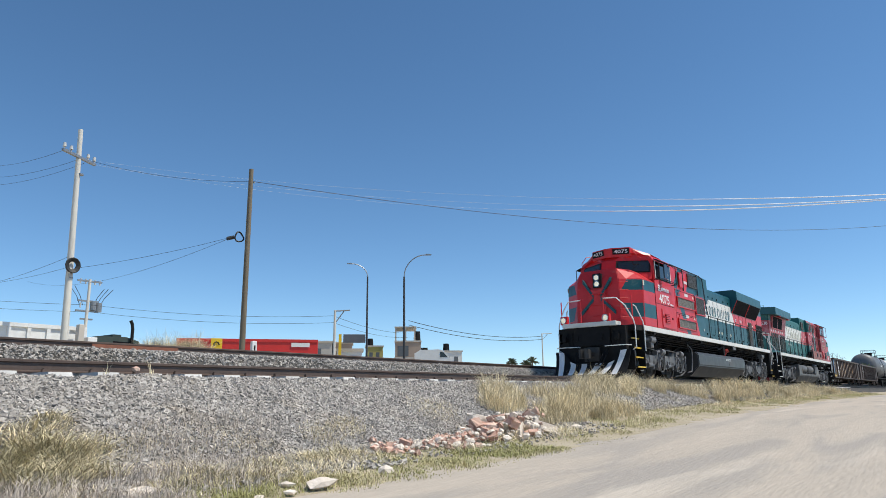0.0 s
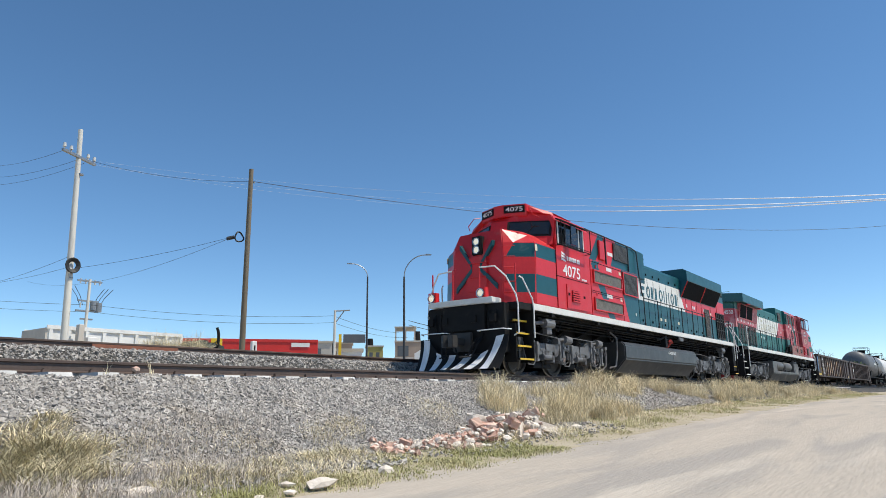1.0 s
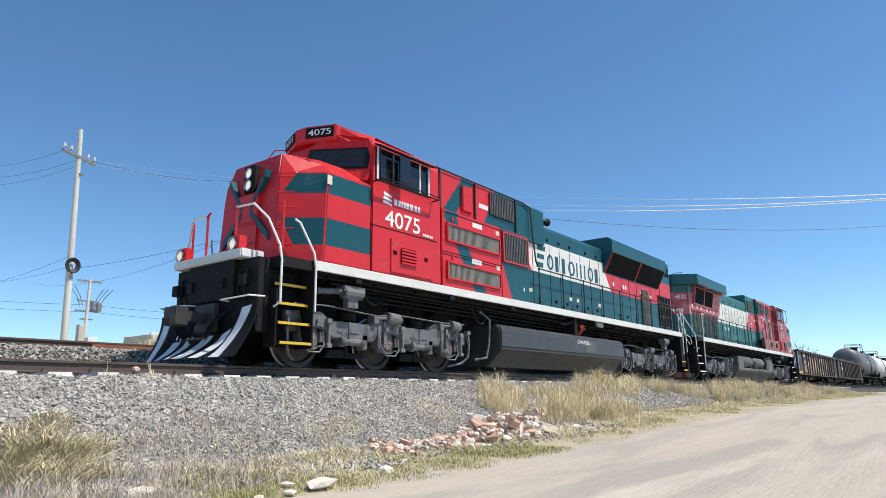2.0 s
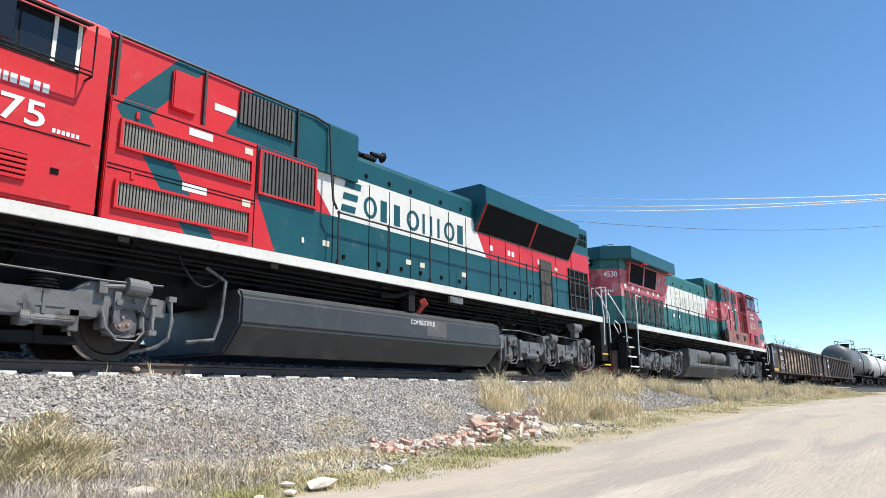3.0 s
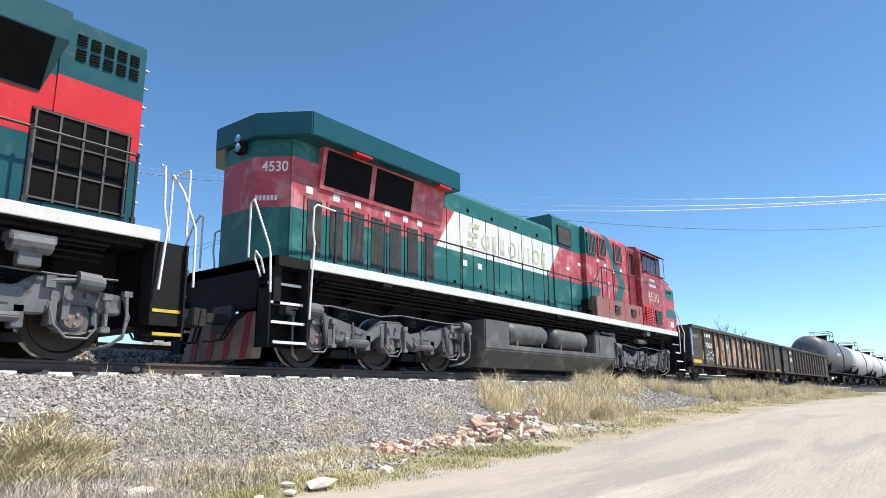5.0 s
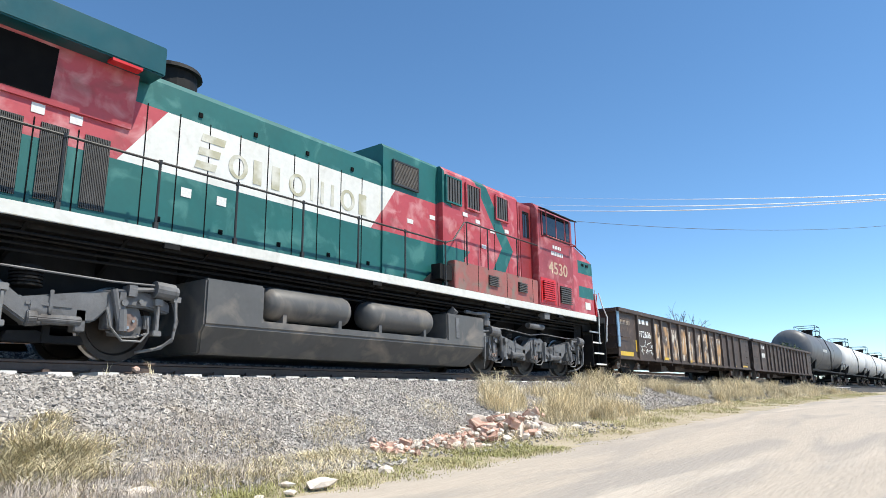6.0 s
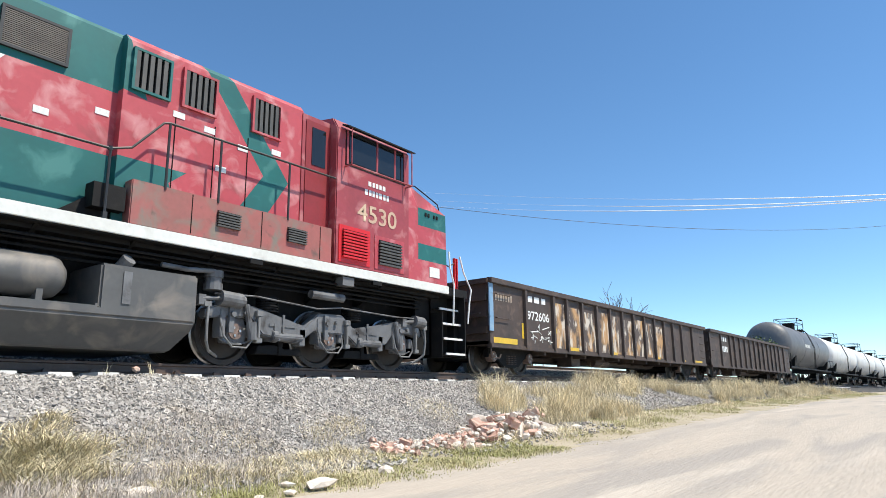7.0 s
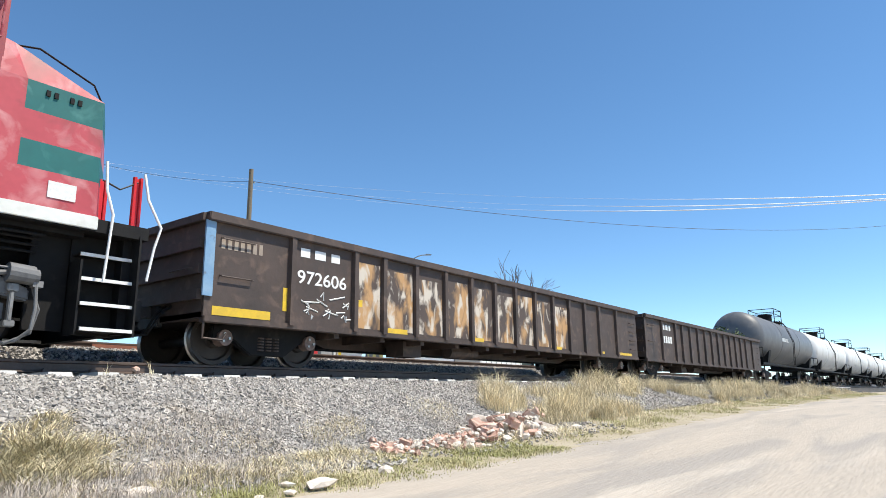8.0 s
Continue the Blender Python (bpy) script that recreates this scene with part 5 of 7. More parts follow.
        lathe(b, [(0.02, 0.10), (0.055, 0.05), (0.06, 0.0)], (-8.30, dy, 2.14), (-1, 0, 0), 18)
        k.put("lens", b, LAMP, dl, "lit warm white lens", smooth=True)
        # white grab rails at the front steps
        grab(k, [(-8.2, s * 0.45, 2.86), (-8.2, s * 0.95, 2.84), (-8.08, s * 1.22, 2.55), (-8.0, s * 1.46, 2.05), (-7.98, s * 1.50, 1.80), (-7.98, s * 1.50, 1.05), (-8.02, s * 1.38, 0.98)], r=0.022)
        grab(k, [(-7.55, s * 1.30, 2.62), (-7.50, s * 1.38, 2.55), (-7.28, s * 1.53, 2.0), (-7.25, s * 1.55, 1.75), (-7.25, s * 1.55, 0.95)], r=0.022)
    for pts in ([(-8.2, 0.45, 1.95), (-8.2, 0.45, 2.86), (-8.2, 0.35, 2.90)], [(-8.2, -0.45, 1.95), (-8.2, -0.45, 2.86)], [(-7.9, -1.40, 2.9), (-7.9, -1.40, 2.0)], [(-7.9, 1.40, 2.9), (-7.9, 1.40, 2.0)]):
        b = B()
        tube(b, pts, 0.024, 6)
        k.put("platform_rail", b, RED)
    # rear end
    for s in (-1, 1):
        steps(k, 13.0, 12.5, s * 1.52, YELLOW, s, False)
        grab(k, [(12.45, s * 1.53, 2.85), (12.52, s * 1.53, 2.85), (12.55, s * 1.54, 2.2), (12.62, s * 1.54, 1.9), (12.55, s * 1.54, 1.0)], r=0.02)
        grab(k, [(12.9, s * 1.1, 2.9), (12.98, s * 1.3, 2.6), (13.1, s * 1.5, 2.0), (13.12, s * 1.5, 1.1)], r=0.02)
    b = B()
    for z in (2.3, 2.6, 2.9, 3.2, 3.5, 3.8, 4.1, 4.4):
        tube(b, [(12.2, -1.2, z), (12.3, -1.2, z), (12.3, -0.85, z), (12.2, -0.85, z)], 0.012, 6)
    for yy in (-1.5, -1.0, 1.0, 1.5):
        tube(b, [(12.95, yy, 1.86), (12.95, yy, 2.9)], 0.018, 6)
    tube(b, [(12.95, -1.5, 2.9), (12.95, -1.0, 2.9)], 0.018, 6)
    k.put("rear_ladder", b, WHITEBAR)
    box_part(k, "rear_plate", 12.5, 13.0, -1.45, 1.45, 0.5, 1.72, BLACK)
    coupler(k, 12.95, 1)


build_lead()


# ---- the second locomotive, running long hood first ----
def build_second():
    xc = 24.7
    root = vehicle("locomotive", xc, "older faded red and green diesel locomotive running backwards", "locomotive", "locomotives of the train")
    k = Kit(root, xc)
    paints = [RED_OLD, GREEN_OLD, WHITE_OLD, DARK]
    A0, A1, B0, B1 = (20.33, 3.91), (19.6, 2.92), (25.70, 3.91), (24.98, 2.92)

    def rule(x, y, z):
        if z > 3.91 or z < 2.92:
            return 1
        if left_of(x, z, A0, A1):
            return 0
        return 2 if left_of(x, z, B0, B1) else 0
    bm = B()
    pr = [(-1.08, 1.88), (-1.08, 4.36), (-1.0, 4.47), (-0.8, 4.52), (0.8, 4.52), (1.0, 4.47), (1.08, 4.36), (1.08, 1.88)]
    end = [(15.25 if abs(y) > 0.95 else 14.82, y if abs(y) < 0.95 else y * 1.0, z) for y, z in pr]
    loft(bm, [end, [(25.3, y, z) for y, z in pr]])
    cut(bm, [((0, 3.91), (1, 3.91)), ((0, 2.92), (1, 2.92)), (A0, A1), (B0, B1)])
    paint(bm, rule)
    hood = k.put("long_hood", bm, paints)
    # chamfered end cabinet
    bm = B()
    plan = [(15.30, -1.085), (14.86, -0.50), (14.86, 0.50), (15.30, 1.085)]
    prism(bm, plan, "z", 1.86, 4.30)
    cut(bm, [((0, 3.91), (1, 3.91)), ((0, 2.92), (1, 2.92))])
    paint(bm, lambda x, y, z: 0 if 2.92 < z < 3.91 else 1)
    endc = k.put("end_cabinet", bm, paints, hood)
    b = B()
    nn = Vector((-0.585, -0.44, 0)).normalized()
    cu = bpy.data.curves.new("text", "FONT")
    cu.body, cu.offset = "4530", 0.012
    ob = bpy.data.objects.new("text", cu)
    me = bpy.data.meshes.new_from_object(ob)
    bpy.data.objects.remove(ob)
    b.from_mesh(me)
    bpy.data.meshes.remove(me)
    wid = max(v.co.x for v in b.verts)
    hei = max(v.co.y for v in b.verts)
    for v in b.verts:
        u = 0.16 + 0.68 * v.co.x / wid
        v.co = Vector((14.86 + 0.44 * u, -0.50 - 0.585 * u, 3.62 + 0.20 * v.co.y / hei)) + Vector((-0.8, -0.6, 0)) * 0.006
    k.put("number", b, WHITEBAR, endc, "white road number on the hood end")
    b = B()
    for q in range(6):
        u = 0.02 + 0.1 * q
        p0, p1 = Vector((14.86 + 0.44 * u, -0.50 - 0.585 * u, 0)), Vector((14.86 + 0.44 * (u + 0.07), -0.50 - 0.585 * (u + 0.07), 0))
        off = Vector((-0.8, -0.6, 0)) * 0.006
        vs = [b.verts.new(p + off + Vector((0, 0, z))) for p, z in ((p0, 3.05), (p1, 3.05), (p1, 3.15), (p0, 3.15))]
        b.faces.new(vs)
    k.put("lettering", b, STICKER_W, endc, "worn white lettering kept as bars")
    box_part(k, "headlight_box", 14.74, 14.9, -0.22, 0.02, 4.05, 4.42, BLACK, endc, bevel=0.015)
    for z in (4.15, 4.33):
        b = B()
        lathe(b, [(0, 0.085), (0.03, 0.085), (0.02, 0.06), (0.02, 0)], (14.74, -0.1, z), (-1, 0, 0), 16)
        k.put("headlight", b, CHROME, endc, smooth=True)
    # big radiator roof with overhanging wings
    bm = B()
    plan = [(15.33, -1.53), (14.72, -0.62), (14.72, 0.62), (15.33, 1.53), (20.0, 1.53), (20.0, -1.53)]
    prism(bm, plan, "z", 4.25, 4.72)
    bmesh.ops.recalc_face_normals(bm, faces=bm.faces[:])
    wing = k.put("radiator_roof", bm, GREEN, label="faded green overhanging radiator roof", bevel=0.02)
    for s in (-1, 1):
        b = B()
        prism(b, [(s * 1.06, 3.42), (s * 1.12, 3.42), (s * 1.24, 4.25), (s * 1.06, 4.25)], "x", 15.9, 19.75)
        w = k.put("radiator_wing", b, RED_OLD, wing)
        b = B()
        for xa, xb in ((16.0, 17.25), (17.4, 18.6)):
            loft(b, [[(xa, s * 1.125, 3.50), (xb, s * 1.125, 3.50), (xb, s * 1.235, 4.20), (xa, s * 1.235, 4.20)], [(xa, s * 1.137, 3.50), (xb, s * 1.137, 3.50), (xb, s * 1.247, 4.20), (xa, s * 1.247, 4.20)]])
        k.put("radiator_mesh", b, DARK, w, "black radiator mesh")
        for xx in (16.5, 19.2):
            box_part(k, "roof_handle", xx, xx + 0.45, s * 1.36, s * 1.52, 4.205, 4.247, RED, wing)
        # doors of dark louvers
        x = 15.55
        for q in range(7):
            screen(k, "louver_door", x + 0.10, x + 0.46, s * 1.083, 2.08, 3.16, 15, SCREEN, True, hood, None, "dark grey louvered door", proud=0.016)
            box_part(k, "door_seam", x, x + 0.016, s * 1.083 - 0.006, s * 1.083 + 0.006, 1.94, 3.2, DARK, hood)
            x += 0.58
        for xx in (15.6, 16.3, 16.9, 17.8, 18.4, 18.9):
            box_part(k, "sticker", xx, xx + 0.17, s * 1.083 - 0.005, s * 1.083 + 0.005, 3.26, 3.40, STICKER_W, hood)
        seams(k, (20.0, 20.55, 21.1, 21.7, 22.3, 22.9, 23.5, 24.1, 24.7), s * 1.083, 1.95, 3.95)
        latches(k, (20.3, 21.4, 22.6, 23.8, 24.9), s * 1.083, 2.15)
        latches(k, (20.9, 22.0, 23.2, 24.4), s * 1.083, 4.05)
        for xx in (20.65, 21.3, 25.5):
            box_part(k, "sticker", xx, xx + 0.18, s * 1.083 - 0.005, s * 1.083 + 0.005, 2.6, 2.75, STICKER_W, hood)
        if s < 0:
            name_shapes(k, 20.85, s * 1.084, 3.14, 0.44, (0.62, 0.50, 0.40, 0.40, 0.52, 0.78, 0.52, 0.48), GOLD_OLD, hood, "worn gold plain shape on the white band")
    b = B()
    cyl(b, (20.75, -0.3, 4.5), (20.75, -0.3, 4.92), 0.46, 0.44, n=24)
    cyl(b, (20.75, -0.3, 4.92), (20.75, -0.3, 5.0), 0.53, 0.50, n=24)
    box(b, 20.15, 21.3, -0.7, 0.5, 4.50, 4.60)
    k.put("exhaust_stack", b, BLACK, hood)
    b = B()
    tube(b, [(15.2, -0.9, 4.71), (15.22, -0.9, 4.84), (15.22, -0.5, 4.84), (15.2, -0.5, 4.71)], 0.014, 6)
    k.put("roof_grab", b, GREEN_OLD, wing)
    # raised filter box and the hood before the cab
    bm = B()
    prism(bm, [(-1.12, 1.88), (-1.12, 4.82), (-1.06, 4.90), (1.06, 4.90), (1.12, 4.82), (1.12, 1.88)], "x", 25.3, 27.25)
    cut(bm, [((0, 3.91), (1, 3.91)), ((0, 2.92), (1, 2.92)), (B0, B1)])
    paint(bm, rule)
    fb = k.put("filter_box", bm, paints, hood)
    bm = B()
    prism(bm, [(-1.28, 1.88), (-1.28, 4.76), (-1.2, 4.86), (1.2, 4.86), (1.28, 4.76), (1.28, 1.88)], "x", 27.2, 30.60)
    zg = [((28.45, 4.9), (29.75, 3.25)), ((28.95, 4.9), (30.30, 3.25)), ((29.75, 3.25), (28.95, 2.1)), ((30.30, 3.25), (29.55, 2.1)), ((27.2, 3.95), (28.3, 3.75)), ((0, 3.25), (1, 3.25)), ((27.2, 4.9), (27.55, 3.95)), ((27.2, 2.92), (28.3, 2.92)), ((28.3, 2.92), (27.9, 2.6))]
    cut(bm, zg)

    def zig2(x, z):
        if z > 3.25:
            t = (4.9 - z) / 1.65
            return 28.45 + 1.30 * t < x < 28.95 + 1.35 * t
        t = (3.25 - z) / 1.15
        return 29.75 - 0.80 * t < x < 30.30 - 0.75 * t

    def r2(x, y, z):
        if zig2(x, z):
            return 1
        if z > 3.95 and left_of(x, z, (27.2, 4.9), (27.55, 3.95)):
            return 1
        if x < 28.1 and z < 2.92:
            return 1
        return 0
    paint(bm, r2)
    ch = k.put("cab_hood", bm, paints, hood)
    for s in (-1, 1):
        screen(k, "upper_screen", 25.62, 26.42, s * 1.123, 4.06, 4.56, 18, DOORGREY, False, fb, DARKBAR)
        for xa in (27.33, 28.15, 29.48):
            screen(k, "upper_screen", xa, xa + 0.55, s * 1.283, 4.02, 4.62, 5, SCREEN, True, ch, RED_OLD if xa > 28 else GREEN_OLD, "dark louvered opening")
        y = s * 1.283
        seams(k, (28.05, 28.75, 29.4), y, 2.5, 3.85)
        for xx, zz in ((28.0, 3.78), (28.55, 3.70), (29.2, 3.58), (29.9, 3.70), (26.1, 3.25), (26.9, 3.5), (28.8, 3.1)):
            box_part(k, "sticker", xx, xx + 0.2, (y if xx > 27.2 else s * 1.123) - 0.006, (y if xx > 27.2 else s * 1.123) + 0.006, zz, zz + 0.10, STICKER_W, ch)
        b = B()
        box(b, 27.35, 31.2, min(s * 1.28, s * 1.50), max(s * 1.28, s * 1.50), 1.88, 2.55)
        sk = k.put("battery_box", b, SKIRT_OLD, label="grimy rust-red battery box along the walkway", bevel=0.015)
        for xa in (28.75, 30.15):
            screen(k, "vent", xa, xa + 0.42, s * 1.502, 2.12, 2.38, 6, SCREEN, False, sk)
        for xx in (28.3, 29.6, 30.9):
            box_part(k, "seam", xx, xx + 0.015, s * 1.50 - 0.004, s * 1.50 + 0.004, 1.92, 2.53, DARK, sk)
        b = B()
        prism(b, [(26.4, 1.88), (27.3, 2.55), (27.35, 2.55), (27.35, 1.88)], "y", min(s * 1.2, s * 1.24), max(s * 1.2, s * 1.24))
        box(b, 26.85, 27.3, min(s * 1.2, s * 1.45), max(s * 1.2, s * 1.45), 2.05, 2.40)
        k.put("walkway_step", b, BLACK, sk)
    # cab with a recessed door at its back
    bm = B()
    prism(bm, [(-1.50, 1.88), (-1.50, 4.62), (-1.36, 4.84), (-0.7, 4.94), (0.7, 4.94), (1.36, 4.84), (1.50, 4.62), (1.50, 1.88)], "x", 31.28, 33.42)
    cab = k.put("cab", bm, RED_CAB, bevel=0.02)
    b = B()
    box(b, 30.58, 31.29, -1.30, 1.30, 1.88, 4.72)
    k.put("cab_back", b, RED_CAB, cab)
    for s in (-1, 1):
        box_part(k, "cab_door", 30.66, 31.26, s * 1.302, s * 1.315, 2.60, 4.62, mat("door_red", (0.26, 0.02, 0.025), (0.2, 0.02, 0.02), 3, 0.5) if s < 0 else RED_OLD, cab, "dark red cab door")
        box_part(k, "door_pane", 30.80, 31.14, s * 1.31, s * 1.325, 3.75, 4.50, GLASS, cab)
        y = s * 1.503
        box_part(k, "side_window_band", 31.50, 33.28, y - 0.006, y + 0.006, 3.90, 4.62, BLACK, cab, "dark sliding side windows")
        for xa, xb in ((31.6, 32.35), (32.42, 32.9), (32.97, 33.2)):
            box_part(k, "side_pane", xa, xb, y - 0.014, y + 0.014, 3.98, 4.55, GLASS, cab)
        for xa in (31.52, 32.36, 32.91, 33.22):
            box_part(k, "pane_frame", xa, xa + 0.05, y - 0.02, y + 0.02, 3.92, 4.62, RED_CAB, cab)
        b = B()
        prism(b, [(s * 1.50, 4.72), (s * 1.70, 4.64), (s * 1.70, 4.61), (s * 1.50, 4.68)], "x", 31.4, 33.4)
        k.put("awning", b, BLACK, cab)
        b = B()
        o = s * 1.68
        tube(b, [(31.5, s * 1.5, 3.86), (31.5, o, 3.86), (33.3, o, 3.86), (33.3, s * 1.5, 3.86)], 0.018, 6)
        for xx in (31.5, 33.3):
            tube(b, [(xx, o, 3.86), (xx, o, 4.62)], 0.014, 6)
        k.put("window_cage", b, RED_CAB, cab)
        if s < 0:
            lettering(k, "4530", 31.85, y - 0.006, 2.86, 0.36, mat("yellowed_letters", (0.58, 0.44, 0.30), (0.46, 0.27, 0.20), 4, 0.5), "yellowed road number on the cab side", 1.15, cab)
            bars(k, 32.05, y, 3.42, (0.12, 0.1, 0.1, 0.1, 0.12, 0.1, 0.1), 0.12, STICKER_W, "worn white lettering kept as bars", 0.3, parent=cab)
            bars(k, 32.15, y, 3.62, (0.12, 0.1, 0.1, 0.1, 0.12), 0.10, STICKER_W, "worn white lettering kept as bars", 0.3, parent=cab)
        p = box_part(k, "red_vent_panel", 31.36, 32.22, y - 0.012, y + 0.012, 1.95, 2.68, RED, cab, "bright red louvered panel", bevel=0.008)
        screen(k, "vent", 31.45, 32.12, s * 1.517, 2.05, 2.60, 9, RED, False, p)
        p = box_part(k, "vent_panel", 32.34, 33.25, y - 0.012, y + 0.012, 1.95, 2.64, RED_OLD, cab, bevel=0.008)
        screen(k, "vent", 32.46, 33.13, s * 1.517, 2.05, 2.56, 8, SCREEN, False, p)
    # nose at the trailing end
    bm = B()
    def ring(z, f, c, w, wc):
        return [(f, -wc, z), (c, -w, z), (33.40, -w, z), (33.40, w, z), (c, w, z), (f, wc, z)]
    loft(bm, [ring(1.88, 35.12, 34.74, 1.50, 0.85), ring(3.52, 35.05, 34.70, 1.50, 0.8)])
    top = B()
    loft(top, [[(34.70, -1.50, 3.52), (35.05, -0.8, 3.52), (35.05, 0.8, 3.52), (34.70, 1.50, 3.52), (33.40, 1.50, 3.52), (33.40, -1.50, 3.52)], [(33.55, -1.40, 3.99), (33.60, -0.8, 4.02), (33.60, 0.8, 4.02), (33.55, 1.40, 3.99), (33.40, 1.45, 3.99), (33.40, -1.45, 3.99)]])
    merge(bm, top)
    cut(bm, [((0, 3.52), (1, 3.52)), ((0, 3.12), (1, 3.12)), ((0, 2.72), (1, 2.72)), ((0, 2.36), (1, 2.36)), ((33.72, 0), (33.72, 5))])
    paint(bm, lambda x, y, z: 1 if (3.12 < z < 3.51 or 2.36 < z < 2.72) and x > 33.72 else 0)
    nose = k.put("nose", bm, paints)
    box_part(k, "sticker", 34.1, 34.45, -1.512, -1.50, 2.02, 2.24, STICKER_W, nose)
    for xx in (33.95, 34.05, 34.25, 34.35):
        box_part(k, "nose_hook", xx, xx + 0.05, -1.52, -1.50, 3.36, 3.44, BLACK, nose)
    b = B()
    tube(b, [(33.6, -1.2, 4.05), (33.9, -1.25, 4.10), (34.6, -1.35, 3.80), (34.75, -1.3, 3.6)], 0.014, 6)
    k.put("nose_grab", b, BLACK, nose)
    # sill, deck, underframe, tank with air reservoirs
    for s in (-1, 1):
        b = B()
        box(b, 15.38, 34.76, min(s * 1.50, s * 1.54), max(s * 1.50, s * 1.54), 1.70, 1.88)
        k.put("side_sill", b, WHITE_OLD, label="weathered white side sill", bevel=0.008)
        for xx in (17.3, 20.2, 24.6, 29.4, 32.3):
            box_part(k, "sill_pad", xx, xx + 0.25, s * 1.46, s * 1.53, 1.62, 1.70, BLACK)
    box_part(k, "deck", 14.7, 35.5, -1.50, 1.50, 1.68, 1.86, BLACK)
    underframe(k, 15.4, 34.7)
    bm = B()
    prism(bm, [(20.95, 1.28), (22.05, 1.28), (22.05, 0.70), (27.05, 0.70), (27.05, 1.28), (28.50, 1.28), (28.50, 0.45), (28.3, 0.14), (21.1, 0.14), (20.95, 0.45)], "y", -1.50, 1.50)
    cut(bm, [((0, 0.56), (1, 0.56))])
    for v in bm.verts:
        if v.co.z < 0.5:
            v.co.y *= 0.76 if v.co.z < 0.3 else 0.93
    tank = k.put("fuel_tank", bm, TANKM_OLD, label="dusty grey fuel tank with a notch", bevel=0.03)
    for s in (-1, 1):
        for xa, xb in ((22.15, 24.2), (24.55, 26.7)):
            b = B()
            L_ = xb - xa
            lathe(b, [(0, 0), (0.03, 0.16), (0.12, 0.26), (0.22, 0.29), (L_ - 0.22, 0.29), (L_ - 0.12, 0.26), (L_ - 0.03, 0.16), (L_, 0)], (xa, s * 1.20, 1.04), (1, 0, 0), 20)
            for xx in (xa + 0.35, xb - 0.4):
                box(b, xx, xx + 0.08, min(s * 1.15, s * 1.42), max(s * 1.15, s * 1.42), 0.69, 0.86)
            k.put("air_reservoir", b, TANKM_OLD, tank, "grey cylindrical air reservoir", smooth=True)
        box_part(k, "sight_glass", 27.35, 27.47, s * 1.50, s * 1.515, 0.75, 1.2, STEEL, tank)
        b = B()
        cyl(b, (27.4, s * 1.3, 1.28), (27.45, s * 1.42, 1.40), 0.10, n=12)
        k.put("fuel_filler", b, STEEL, tank)
        b = B()
        tube(b, [(28.0, s * 1.3, 1.42), (28.4, s * 1.32, 1.40), (28.9, s * 1.3, 1.44)], 0.04, 8)
        k.put("feed_pipe", b, STEEL, tank)
        b = B()
        for q in range(3):
            cyl(b, (28.95, s * 1.2, 1.15 + 0.10 * q), (28.95, s * 1.2, 1.26 + 0.10 * q), 0.15 - 0.02 * (q % 2), n=14)
        k.put("valve", b, STEEL)
        box_part(k, "valve_box", 31.5, 31.8, s * 1.3, s * 1.5, 1.52, 1.68, STEEL)
        b = B()
        cyl(b, (30.9, s * 1.3, 1.30), (31.7, s * 1.3, 1.30), 0.08, n=10)
        k.put("air_cylinder", b, STEEL)
    loco_truck(k, (15.85, 17.9, 19.95), "arched")
    loco_truck(k, (29.45, 31.5, 33.55), "arched")
    for s in (-1, 1):
        hr = handrail(k, [16.0, 17.35, 18.7, 20.05, 21.4, 22.8, 24.2, 25.6, 27.0], s * 1.50, 1.86, 2.90, DARKBAR)
        b = B()
        tube(b, [(27.0, s * 1.50, 2.90), (27.3, s * 1.50, 3.0), (27.75, s * 1.5, 3.52), (27.85, s * 1.5, 3.55), (31.25, s * 1.5, 3.55)], 0.019, 6)
        k.put("upper_handrail", b, DARKBAR, hr)
        for xx in (27.85, 28.75, 30.15):
            b = B()
            cyl(b, (xx, s * 1.5, 2.5), (xx, s * 1.5, 3.55), 0.02, n=6)
            k.put("post", b, DARKBAR, hr)
        # end steps
        steps(k, 14.6, 15.38, s * 1.52, WHITEBAR, s)
        steps(k, 35.40, 34.64, s * 1.52, WHITEBAR, s)
        grab(k, [(16.0, s * 1.50, 2.90), (15.5, s * 1.53, 2.92), (15.42, s * 1.54, 2.85), (15.40, s * 1.54, 2.45), (15.45, s * 1.54, 2.2), (15.42, s * 1.54, 1.7), (15.38, s * 1.54, 0.8)])
        grab(k, [(14.62, s * 0.75, 1.9), (14.62, s * 0.75, 2.9), (14.62, s * 0.85, 2.95), (14.58, s * 1.0, 2.75), (14.55, s * 1.42, 2.0), (14.55, s * 1.46, 1.85), (14.58, s * 1.46, 1.2)])
        grab(k, [(14.60, s * 1.25, 1.55), (14.52, s * 1.25, 1.8), (14.52, s * 1.1, 1.95), (14.56, s * 1.02, 1.85), (14.56, s * 1.2, 1.5)], r=0.018)
        grab(k, [(34.82, s * 1.5, 2.7), (34.84, s * 1.52, 2.3), (34.95, s * 1.54, 1.95), (34.90, s * 1.54, 1.0)])
        grab(k, [(35.45, s * 1.35, 2.7), (35.50, s * 1.42, 2.3), (35.68, s * 1.5, 1.9), (35.60, s * 1.5, 1.6), (35.52, s * 1.5, 1.1)])
